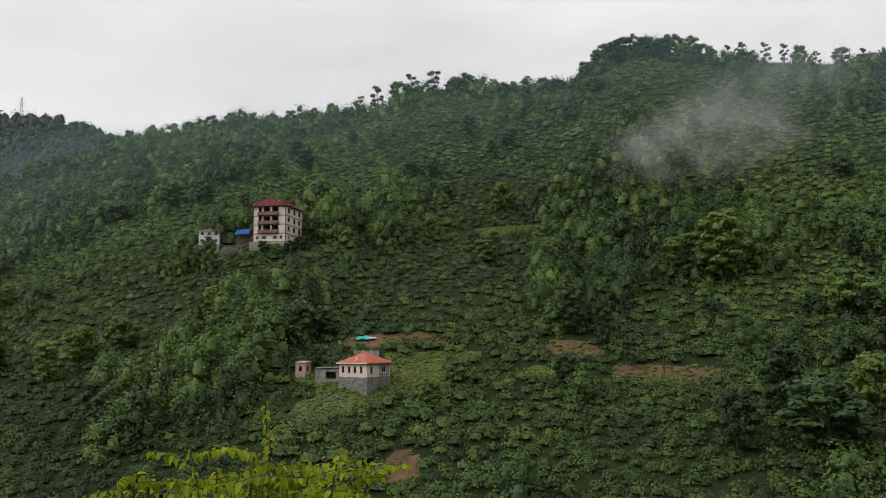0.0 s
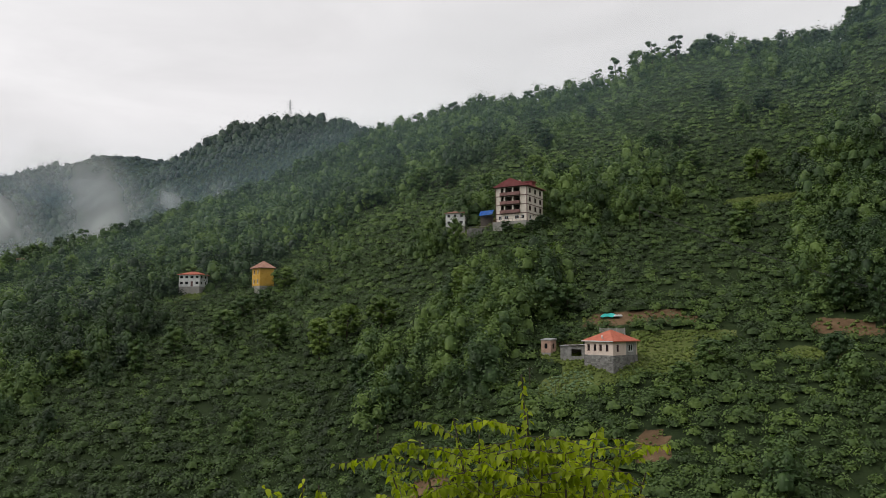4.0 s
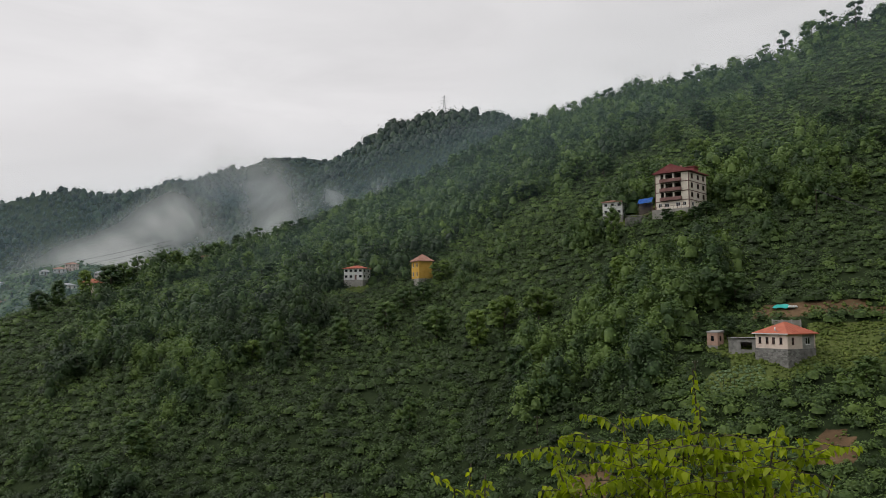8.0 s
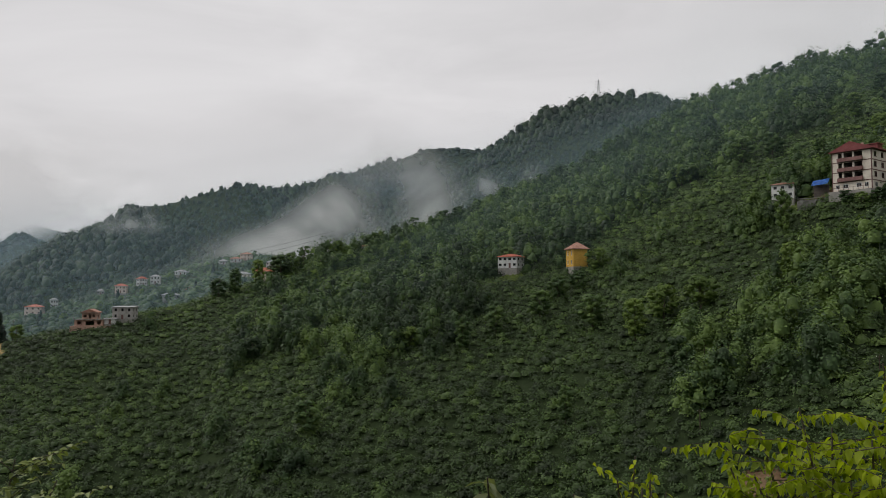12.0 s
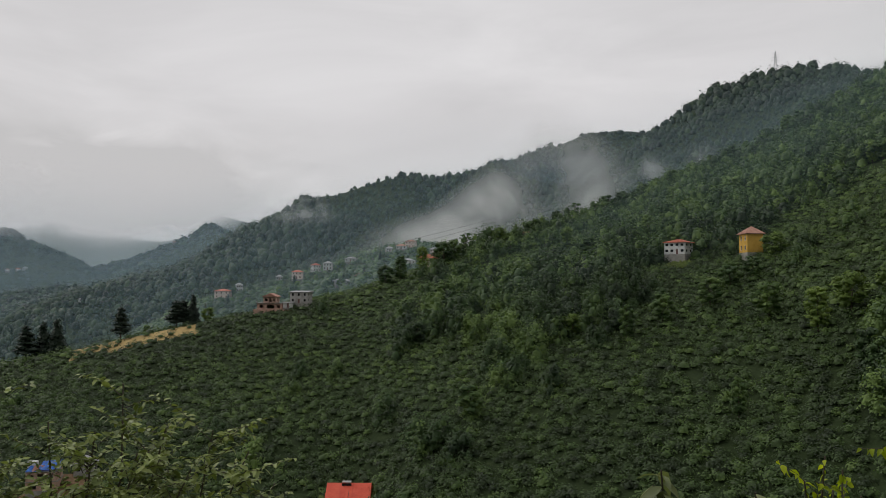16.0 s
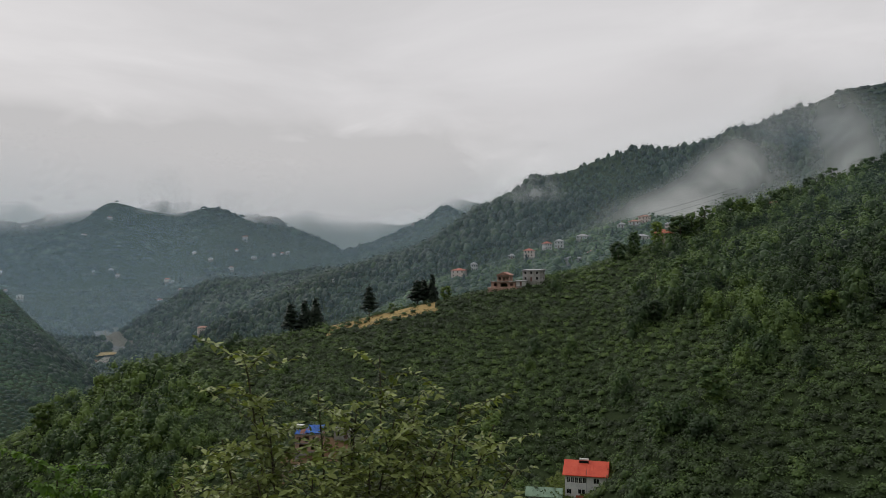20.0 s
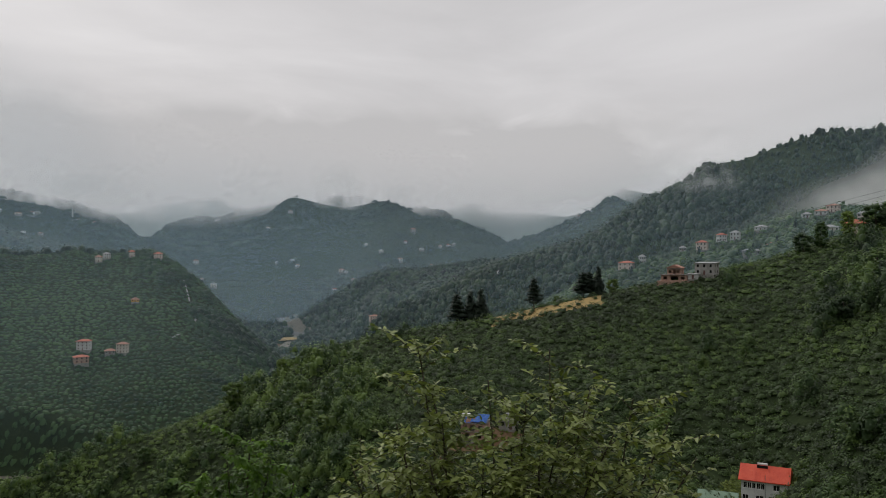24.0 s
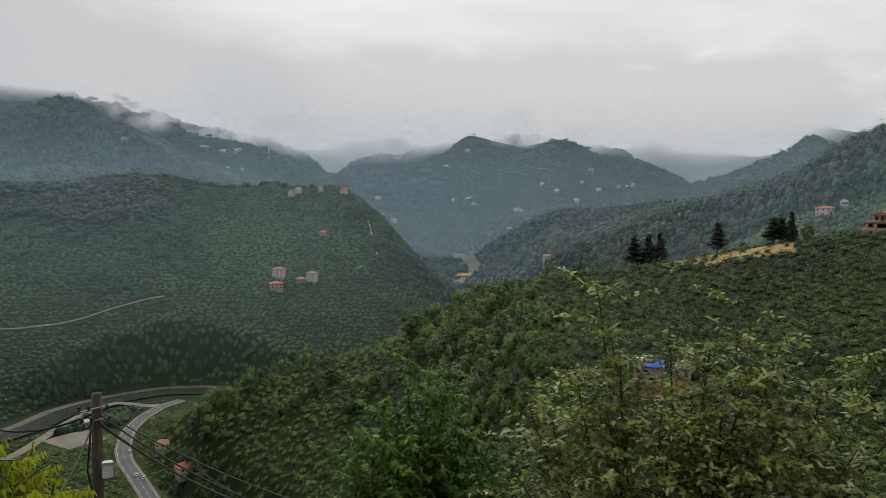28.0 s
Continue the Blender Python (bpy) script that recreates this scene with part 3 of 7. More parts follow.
def aim(heading, up, reach):
    """The point at that heading, that many degrees above the level, at that level distance from the viewer."""
    a = radians(heading)
    return Vector((-reach * math.sin(a), reach * math.cos(a), reach * math.tan(radians(up))))


# clearings: heading, distance, half width (across), half depth (along), covering
CLEARINGS = [
    (6.0, 180, 9, 9, "grass"), (2.4, 183, 10, 8, "grass"), (8.8, 172, 7, 4.5, "garden"), (3.6, 201, 15, 3, "soil"), (0.5, 192, 12, 3, "grass"), (8.8, 187, 7, 5, "grass"),
    (19.2, 147, 4.5, 5, "soil"), (-2.6, 128, 6.5, 5, "soil"), (6.9, 133, 4.5, 4, "soil"), (3.2, 150, 4, 6, "soil"), (-9.5, 197, 9, 4, "soil"),
    (-15.5, 189, 14, 4.5, "soil"), (-16.3, 184, 6, 3.5, "grass"), (-4.5, 283, 13, 4, "grass"), (12.2, 281, 6, 6, "grass"), (16.2, 281, 6, 5, "grass"), (14.6, 280, 5, 4, "soil"),
    (36.0, 321, 6, 6, "grass"), (60.0, 207, 9, 9, "grass"), (79.6, 231, 12, 9, "soil"), (65.0, 377, 8, 3, "soil"),
    (-7.5, 185, 9, 3, "grass"), (54.0, 422, 5, 3, "grass"),
    (94.5, 1380, 12, 30, "soil"),
]


def clearing_at(x, y):
    """Which clearing, if any, covers each point: its index, or -1."""
    found = np.full(np.shape(x), -1)
    wobble = 1 + 0.35 * fractal(np.asarray(x, float), np.asarray(y, float), 9, 40, 3)
    for k, (a, r, w, d, _) in enumerate(CLEARINGS):
        ca, sa = math.cos(radians(a)), math.sin(radians(a))
        across, along = x * ca + y * sa, -x * sa + y * ca - r
        found = np.where((across / w) ** 2 + (along / d) ** 2 < wobble ** 2, k, found)
    # the dry meadow along the spur's crest
    h, r = np.degrees(np.arctan2(-x, y)), np.hypot(x, y)
    crest = smooth_track((NEAR, NEAR_WEST), 6, h)
    return np.where((h > 70.4 + 2 * (wobble - 1)) & (h < 78.2 + 4 * (wobble - 1)) & (np.abs(r - crest + 7) < 11 * wobble ** 2), 900, found)


def mesh_object(name, verts, faces, material, uv=None, smooth=False):
    me = bpy.data.meshes.new(name)
    me.from_pydata(verts, [], faces)
    for m in material if isinstance(material, (list, tuple)) else [material]:
        me.materials.append(m)
    if smooth:
        me.shade_smooth()
    return new(name, me)


def triangles_object(name, v, f, material, tone=None):
    """A mesh from arrays of corners (n, 3) and triangles (m, 3); tone tells plant from plant."""
    me = bpy.data.meshes.new(name)
    me.vertices.add(len(v))
    me.vertices.foreach_set("co", np.ascontiguousarray(v, np.float32).ravel())
    me.loops.add(len(f) * 3)
    me.loops.foreach_set("vertex_index", np.ascontiguousarray(f, np.int32).ravel())
    me.polygons.add(len(f))
    me.polygons.foreach_set("loop_start", np.arange(0, len(f) * 3, 3, dtype=np.int32))
    me.update(calc_edges=True)
    me.shade_smooth()
    me.attributes.new("plant", "FLOAT", "POINT").data.foreach_set("value", (np.full(len(v), 0.5) if tone is None else tone).astype(np.float32))
    me.materials.append(material)
    return new(name, me)


def build_ground():
    nh, nr = LAND_Z.shape
    v = np.stack([LAND_X, LAND_Y, LAND_Z], -1).reshape(-1, 3)
    i, j = np.meshgrid(np.arange(nh - 1), np.arange(nr - 1), indexing="ij")
    a = (i * nr + j).ravel()
    quads = np.stack([a, a + 1, a + nr + 1, a + nr], 1)[:, ::-1]
    quads = quads[:, [0, 1, 2, 3]]
    me = bpy.data.meshes.new("ground")
    me.vertices.add(len(v))
    me.vertices.foreach_set("co", v.astype(np.float32).ravel())
    me.loops.add(len(quads) * 4)
    me.loops.foreach_set("vertex_index", quads.astype(np.int32).ravel())
    me.polygons.add(len(quads))
    me.polygons.foreach_set("loop_start", np.arange(0, len(quads) * 4, 4, dtype=np.int32))
    kind = clearing_at(v[:, 0], v[:, 1])
    cover = np.zeros((len(v), 4), np.float32)
    channel = {"grass": 0, "soil": 1, "garden": 0}
    for k, c in enumerate(CLEARINGS):
        cover[kind == k, channel[c[4]]] = 1
    cover[kind == 900, 2] = 1
    far = np.hypot(v[:, 0], v[:, 1])
    cover[(v[:, 2] < -162) & (far < 720), 0] = 0.45
    cover[(far > 560) & (far < 1100) & (kind < 0), 0] = 0.3
    cover[:, 3] = 1
    me.update(calc_edges=True)
    me.validate()
    me.attributes.new("cover", "FLOAT_COLOR", "POINT").data.foreach_set("color", cover.ravel())
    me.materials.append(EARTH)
    me.shade_smooth()
    return tagged(new("ground", me), "steep green valley sides with soil and grass clearings", "ground", kind="structure")


build_ground()


# ---- hazel slopes and woods: masses of small leaf clumps ----
RNG = np.random.default_rng(7)


def scatter(h0, h1, r0, r1, spacing):
    """A jittered grid of points over a sector of the plan."""
    n = int(r1 / spacing) + 1
    gx, gy = np.meshgrid(np.arange(-n, n + 1), np.arange(-n, n + 1), indexing="ij")
    x = (gx.ravel() + 0.5 * (gy.ravel() % 2) + RNG.uniform(-0.42, 0.42, gx.size)) * spacing
    y = (gy.ravel() + RNG.uniform(-0.42, 0.42, gx.size)) * spacing
    h, r = np.degrees(np.arctan2(-x, y)), np.hypot(x, y)
    keep = (h > h0) & (h < h1) & (r > r0) & (r < r1)
    return x[keep], y[keep], h[keep], r[keep]


def contour_rows(x, y, rise, share):
    """Draw points towards rows that follow the contours of the slope, one row every rise metres of height."""
    gx, gy = (land(x + 2, y) - land(x - 2, y)) / 4, (land(x, y + 2) - land(x, y - 2)) / 4
    z = land(x, y) + 0.8 * fractal(x, y, 30, 17, 2)
    step = share * ((np.floor(z / rise) + 0.5) * rise - z) / np.maximum(gx ** 2 + gy ** 2, 0.12)
    return x + step * gx, y + step * gy


def crowns(x, y, z, width, height, count, leaf, lift=0.15, plant=None, ragged=0.14, core=0.84, follow=0.0, under=0.0, upward=0.25):
    """Domes of foliage: an uneven inner mass of 21 faces and count leaf sprays over it, for each centre.
    follow: how far each dome leans with the slope that it stands on. Gives corners, triangles and a number for each corner that is the same over one plant."""
    n = len(x)
    plant = RNG.uniform(0, 1, n) if plant is None else plant
    swing, lean = RNG.uniform(0, 6.3, (n, 1)), RNG.uniform(0, 6.3, (n, 1))

    def lobed(u):
        return 1 + 0.16 * np.sin(3 * u + swing) + 0.09 * np.sin(5 * u + lean)
    # inner mass
    ring = np.arange(7) * 2 * np.pi / 7
    cu = np.concatenate([[0], ring, ring + 0.45])[None, :] + swing
    ct = np.repeat([1.0, 0.68, -under], [1, 7, 7])[None, :]
    cr = np.sqrt(1 - ct ** 2) * core * lobed(cu) * RNG.uniform(0.88, 1.1, (n, 15))
    cz = ct * core * RNG.uniform(0.9, 1.1, (n, 15))
    cv = np.stack([x[:, None] + width[:, None] / 2 * cr * np.cos(cu), y[:, None] + width[:, None] / 2 * cr * np.sin(cu), z[:, None] + height[:, None] * (lift + (1 - lift) * cz)], -1)
    k = np.arange(7)
    one, two, nxt = 1 + k, 8 + k, (k + 1) % 7
    cf = np.concatenate([np.stack([np.zeros(7, int), one, 1 + nxt], 1), np.stack([one, two, 1 + nxt], 1), np.stack([1 + nxt, two, 8 + nxt], 1)])
    cf = (cf[None] + 15 * np.arange(n)[:, None, None]).reshape(-1, 3)
    # leaf sprays
    u = RNG.uniform(0, 2 * np.pi, (n, count))
    top = (1 + under) * RNG.uniform(0, 1, (n, count)) ** 0.8 - under
    rad = np.sqrt(1 - (top * 0.98) ** 2)
    out = RNG.uniform(core + 0.04, 1.12, (n, count)) if count else np.zeros((n, 0))
    px = x[:, None] + width[:, None] / 2 * rad * out * lobed(u) * np.cos(u)
    py = y[:, None] + width[:, None] / 2 * rad * out * lobed(u) * np.sin(u)
    pz = z[:, None] + height[:, None] * (lift + (1 - lift) * top * out)
    normal = np.stack([0.9 * rad * np.cos(u), 0.9 * rad * np.sin(u), upward + 0.75 * top], -1) + RNG.normal(0, ragged, (n, count, 3))
    normal /= np.linalg.norm(normal, axis=-1, keepdims=True)
    c = np.stack([px, py, pz], -1).reshape(-1, 3)
    normal = normal.reshape(-1, 3)
    side = np.cross(normal, RNG.normal(0, 1, normal.shape))
    side /= np.linalg.norm(side, axis=1, keepdims=True)
    other = np.cross(normal, side)
    size = (leaf[:, None] * RNG.uniform(0.6, 1.35, (n, count))).reshape(-1, 1)
    v = np.stack([c - side * size * 0.6 - other * size * 0.3, c + side * size * 0.6 - other * size * 0.35, c + other * size * 0.75], 1).reshape(-1, 3)
    if follow:
        gx, gy = (land(x + 2, y) - land(x - 2, y)) / 4, (land(x, y + 2) - land(x, y - 2)) / 4
        for block, k in ((cv, 15), (v, 3 * count)):
            p = block.reshape(n, k, 3)
            p[..., 2] += follow * (gx[:, None] * (p[..., 0] - x[:, None]) + gy[:, None] * (p[..., 1] - y[:, None]))
    tone = np.concatenate([np.repeat(plant, 15), np.repeat(plant, 3 * count)])
    return np.concatenate([cv.reshape(-1, 3), v]), np.concatenate([cf, 15 * n + np.arange(len(v)).reshape(-1, 3)]), tone


def groves(x, y, z, width, height, lobes, count, leaf, trunk=0.22, stand=0.0):
    """Whole trees: each a heap of rounded lobes, wide below and narrow on top; stand darkens or lightens the trees of
    one place.
    """
    n = len(x)
    k = np.arange(lobes)[None, :]
    f = (k + 0.5) / lobes + RNG.uniform(-0.05, 0.05, (n, lobes))
    a = 2.4 * k + RNG.uniform(0, 6.3, (n, 1)) + RNG.uniform(-0.5, 0.5, (n, lobes))
    span = width[:, None] * (0.33 * np.sqrt(np.clip(1 - f ** 2.2, 0.0, 1)))
    lx, ly = x[:, None] + span * np.cos(a), y[:, None] + span * np.sin(a)
    rad = width[:, None] * (0.52 - 0.16 * f) * RNG.uniform(0.8, 1.2, (n, lobes))
    lz = z[:, None] + height[:, None] * (trunk + (0.98 - trunk) * f) - rad * 0.95
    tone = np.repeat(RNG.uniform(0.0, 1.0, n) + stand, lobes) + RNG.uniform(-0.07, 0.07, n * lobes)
    return crowns(lx.ravel(), ly.ravel(), lz.ravel(), rad.ravel() * 1.5, rad.ravel() * 1.1, count, np.repeat(leaf, lobes), lift=0.0, plant=tone, ragged=0.2, core=0.46, under=0.3, upward=0.45)


def near_ridge(h):
    return smooth_track((NEAR, NEAR_WEST), 6, h)


def gully(h):
    return smooth_track((NEAR, NEAR_WEST), 0, h)


def wooded(x, y, h, r):
    """How much the plan is woodland here (0 to 1) rather than hazel rows."""
    n = fractal(x, y, 70, 21, 3)
    w = n + 0.15
    w = w + np.where((h > 9) & (h < 24) & (r > 178) & (r < 240), 0.5, 0)         # copse beside the cottage
    w = w + np.where((h > 14) & (h < 36) & (r > 380), 0.45, 0)                   # wooded brow
    w = w + np.where((h < -7) & (r > 196) & (r < 320), 0.6, 0)                  # belt above the track
    w = w + np.where((h > 40) & (h < 56) & (r > 200) & (r < 470), 0.22, 0)
    w = w + np.where((h > 26) & (h < 42) & (r > 215) & (r < 310), 0.35, 0)       # trees below the yellow house
    w = w + np.where((h > 87) & (h < 113) & (r > 385), 0.2, 0)                  # lower edge of the spur
    w = w + np.where((r > near_ridge(h) - 22) & (h < 52), 0.4, 0)               # trees along the skyline
    w = w + np.where((h > 44) & (h < 58) & (np.abs(r - 175 - (58 - h) * 7) < 16), 0.5, 0)   # line of trees in the side gully
    w = w + np.where((h > 87) & (h < 97) & (r > 235), 0.3, 0) - np.where((h > 98) & (r < 418), 0.25, 0)                  # round trees down the side of the spur
    w = w - np.where((h > 56) & (h < 86) & (r > 225), 0.7, 0)                    # open hazel face
    w = w - np.where((h > 36) & (h < 62) & (r < 185), 0.2, 0)
    return w


def on_valley_floor_works(x, y):
    return near_path(x, y, ROAD_LINE, 9) | near_path(x, y, RIVER_LINE, 21) | near_path(x, y, TRACK_LINE, 6) | near_path(x, y, YARD_LINE, 17)


def open_view(h, r):
    """Ground before the houses, kept to low bushes so the camera sees the houses."""
    return ((h > -1) & (h < 12.5) & (r > 140) & (r < 206)) | ((h > 32) & (h < 39) & (r > 285) & (r < 322)) | ((h > 28.5) & (h < 34) & (r > 285) & (r < 306)) | ((h > 9.5) & (h < 19) & (r > 258) & (r < 277)) \
        | ((h > 57) & (h < 62) & (r > 190) & (r < 206)) | ((h > 76) & (h < 83) & (r > 200) & (r < 232)) | ((h > 51) & (h < 57) & (r > 400) & (r < 432))


def build_hazel():
    for name, r0, r1, gap, count, leaf in (("hazel_bushes", 100, 215, 3.2, 104, 0.42), ("hazel_thicket", 215, 345, 3.25, 72, 0.41), ("hazel_slope", 345, 660, 3.8, 36, 0.56)):
        x, y, h, r = scatter(-33, 129, r0, r1, gap)
        x, y = contour_rows(x, y, 1.5 if r0 < 345 else 1.9, 0.27)
        floor = (h > 112) & (r > 350) & (r < 600)
        keep = (r > gully(h) * 0.98) & ((r < near_ridge(h) + 14) | floor) & ((clearing_at(x, y) < 0) | ((clearing_at(x, y) == 900) & (RNG.uniform(0, 1, len(x)) < 0.3))) & ~on_valley_floor_works(x, y)
        keep &= (wooded(x, y, h, r) < 0.4) | open_view(h, r) | (RNG.uniform(0, 1, len(x)) < (0.8 if r0 < 300 else 0.45))
        x, y, h, r = x[keep], y[keep], h[keep], r[keep]
        size = RNG.uniform(0.62, 1.25, len(x)) * (1 + 0.35 * fractal(x, y, 18, 77, 2))
        # the shift by heading puts each flank's brightness into the leaf tone
        v, f, tone = crowns(x, y, land(x, y) - 0.2, gap * 1.5 * size, 2.7 * size, count, leaf * (0.8 + 0.2 * size), lift=0.22, ragged=0.3, core=0.46, follow=0.3, upward=0.5,
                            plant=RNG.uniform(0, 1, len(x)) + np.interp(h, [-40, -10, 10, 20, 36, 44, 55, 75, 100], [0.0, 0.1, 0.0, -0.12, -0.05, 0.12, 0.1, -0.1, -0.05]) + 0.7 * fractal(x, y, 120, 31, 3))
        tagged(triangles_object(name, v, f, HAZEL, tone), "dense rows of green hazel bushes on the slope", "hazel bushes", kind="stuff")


def build_woods():
    for name, r0, r1, lobes, gap, count, leaf in (("woodland", 120, 300, 8, 6.2, 104, 0.52), ("upper_woodland", 300, 660, 5, 7.4, 54, 0.78)):
        x, y, h, r = scatter(-33, 116, r0, r1, gap)
        w = wooded(x, y, h, r)
        keep = (r > gully(h) * 1.02) & (r < near_ridge(h) + 10) & (clearing_at(x, y) < 0) & ~open_view(h, r) & ((w > 0.36) | (RNG.uniform(0, 1, len(x)) < 0.03)) & (RNG.uniform(0, 1, len(x)) < 0.86) & ~on_valley_floor_works(x, y)
        x, y, h, r, w = x[keep], y[keep], h[keep], r[keep], w[keep]
        size = RNG.uniform(0.6, 1.45, len(x)) * np.clip(0.8 + 0.6 * (w - 0.36), 0.7, 1.1)
        # stand shifts tone by place, matching how bright each part of the slope looks
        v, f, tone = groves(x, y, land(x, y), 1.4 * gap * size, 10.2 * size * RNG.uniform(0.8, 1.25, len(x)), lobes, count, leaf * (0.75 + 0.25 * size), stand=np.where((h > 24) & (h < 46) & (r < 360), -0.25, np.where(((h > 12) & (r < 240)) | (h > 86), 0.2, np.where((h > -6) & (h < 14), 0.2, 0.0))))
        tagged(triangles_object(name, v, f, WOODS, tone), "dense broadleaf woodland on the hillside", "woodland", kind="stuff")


def build_far_woods():
    for name, r0, r1, gap, wide, tall, count, leaf in (("hollow_woods", 470, 760, 6.6, 8.4, 5.0, 14, 1.1), ("valley_woods", 760, 1150, 8.6, 11, 10.5, 14, 1.5), ("mountain_woods", 1150, 1750, 11.5, 14, 14, 14, 2.0), ("far_mountain_woods", 1750, 2150, 19.0, 22, 11, 8, 3.2), ("distant_mountain_woods", 2150, 3000, 27.0, 30, 12, 5, 4.6)):
        x, y, h, r = scatter(14 if r0 == 1150 else 20, 131 if r0 != 470 else 96, r0, r1, gap)
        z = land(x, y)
        # woods only where the ground rises into the camera's sight
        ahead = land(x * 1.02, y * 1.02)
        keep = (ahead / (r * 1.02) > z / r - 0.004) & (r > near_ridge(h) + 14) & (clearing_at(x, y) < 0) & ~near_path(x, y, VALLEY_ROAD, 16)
        if r0 < 1000:
            keep &= ~near_path(x, y, ROAD_LINE, 10) & (z > -158) & ((h < 95) | (r > 1010))
        x, y, z = x[keep], y[keep], z[keep]
        size = RNG.uniform(0.45, 1.4, len(x)) * (0.85 + 0.5 * np.clip(fractal(x, y, 150 if r0 < 1200 else 400, 91, 4) * 2, -0.7, 0.8))
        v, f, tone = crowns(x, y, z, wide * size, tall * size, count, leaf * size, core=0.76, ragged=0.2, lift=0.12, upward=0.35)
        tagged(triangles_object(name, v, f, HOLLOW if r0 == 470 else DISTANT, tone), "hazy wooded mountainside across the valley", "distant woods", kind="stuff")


def build_far_slope():
    """Hazel and woods on the slope across the valley."""
    x, y, h, r = scatter(94, 132, 570, 1020, 4.5)
    x, y = contour_rows(x, y, 2.6, 0.3)
    h, r = np.degrees(np.arctan2(-x, y)), np.hypot(x, y)
    z = land(x, y)
    keep = (z > -165.6) & (clearing_at(x, y) < 0) & ~on_valley_floor_works(x, y) & (r > near_ridge(h) + 60)
    for line in [[(128, 735), (124, 728), (121.5, 730), (117, 745), (114.8, 752)]]:
        keep &= ~near_path(x, y, line, 4)
    x, y, z, h = x[keep], y[keep], z[keep], h[keep]
    w = 1.1 * fractal(x, y, 120, 63, 4) + 0.35 * fractal(x, y, 22, 29, 2) + np.interp(h, [95, 110, 116, 132], [-0.12, -0.08, 0.22, 0.25]) + np.clip((z + 40) / 200, 0, 0.25)
    size = RNG.uniform(0.82, 1.2, len(x)) * np.clip(0.78 + 1.3 * w, 0.68, 1.6)
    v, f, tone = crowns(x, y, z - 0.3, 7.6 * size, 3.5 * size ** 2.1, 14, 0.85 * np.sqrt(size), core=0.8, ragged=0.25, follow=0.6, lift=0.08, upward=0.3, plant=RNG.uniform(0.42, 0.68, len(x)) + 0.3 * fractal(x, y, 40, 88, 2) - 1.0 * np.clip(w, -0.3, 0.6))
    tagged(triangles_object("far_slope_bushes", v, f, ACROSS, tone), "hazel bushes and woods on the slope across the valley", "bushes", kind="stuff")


def build_grass():
    """Tufts of grass and weeds in the clearings."""
    x, y, h, r = scatter(-20, 82, 120, 330, 0.85)
    k = clearing_at(x, y)
    keep = k >= 0
    x, y, k = x[keep], y[keep], k[keep]
    soil = np.array([c < 900 and CLEARINGS[c][4] != "grass" for c in k])
    drop = soil & (RNG.uniform(0, 1, len(x)) < 0.7)
    x, y = x[~drop], y[~drop]
    n = len(x)
    size = RNG.uniform(0.5, 1.5, n) * (1 + 0.5 * fractal(x, y, 6, 55, 2))
    v, f, tone = crowns(x, y, land(x, y), 0.8 * size, 0.5 * size, 7, 0.3 * size)
    tagged(triangles_object("meadow_grass", v, f, MEADOW, tone), "tufts of grass and weeds in the clearings", "grass", kind="stuff")


build_hazel()
build_grass()
build_woods()
build_far_woods()
build_far_slope()

# ---- builders shared by all things ----
def box(bm, x0, x1, y0, y1, z0, z1):
    v = [bm.verts.new((x, y, z)) for z in (z0, z1) for y in (y0, y1) for x in (x0, x1)]
    for f in ((0, 2, 3, 1), (4, 5, 7, 6), (0, 1, 5, 4), (2, 6, 7, 3), (0, 4, 6, 2), (1, 3, 7, 5)):
        bm.faces.new([v[i] for i in f])


def tube(bm, a, b, ra, rb, sides=6):
    a, b = Vector(a), Vector(b)
    d = (b - a).normalized()
    u = d.cross(Vector((0.3, 0.9, 0.1))).normalized()
    w = d.cross(u)
    rings = []
    for p, r in ((a, ra), (b, rb)):
        rings.append([bm.verts.new(p + r * (math.cos(2 * math.pi * k / sides) * u + math.sin(2 * math.pi * k / sides) * w)) for k in range(sides)])
    for k in range(sides):
        bm.faces.new((rings[0][k], rings[0][(k + 1) % sides], rings[1][(k + 1) % sides], rings[1][k]))
    bm.faces.new(rings[0][::-1])
    bm.faces.new(rings[1])


def chain(bm, points, r0, r1, sides=6):
    """A bent, tapering tube through the points."""
    n = len(points) - 1
    rings = []
    for i, p in enumerate(points):
        d = (Vector(points[min(i + 1, n)]) - Vector(points[max(i - 1, 0)])).normalized()
        u = d.cross(Vector((0.31, 0.92, 0.17))).normalized()
        w = d.cross(u)
        r = r0 + (r1 - r0) * i / n
        rings.append([bm.verts.new(Vector(p) + r * (math.cos(2 * math.pi * k / sides) * u + math.sin(2 * math.pi * k / sides) * w)) for k in range(sides)])
    for p, q in zip(rings[:-1], rings[1:]):
        for k in range(sides):
            bm.faces.new((p[k], p[(k + 1) % sides], q[(k + 1) % sides], q[k]))
    bm.faces.new(rings[0][::-1])
    bm.faces.new(rings[-1])


def part(name, bm, material, parent, label="", smooth=False):
    me = bpy.data.meshes.new(name)
    bm.normal_update()
    bm.to_mesh(me)
    bm.free()
    me.materials.append(material)
    if smooth:
        me.shade_smooth()
    ob = new(name, me)
    ob.parent = parent
    if label:
        ob["label"] = label
    return ob


def shared(name, mesh, parent, m=None, label=""):
    ob = new(name, mesh)
    ob.parent = parent
    if m is not None:
        ob.matrix_local = m
    if label:
        ob["label"] = label
    return ob


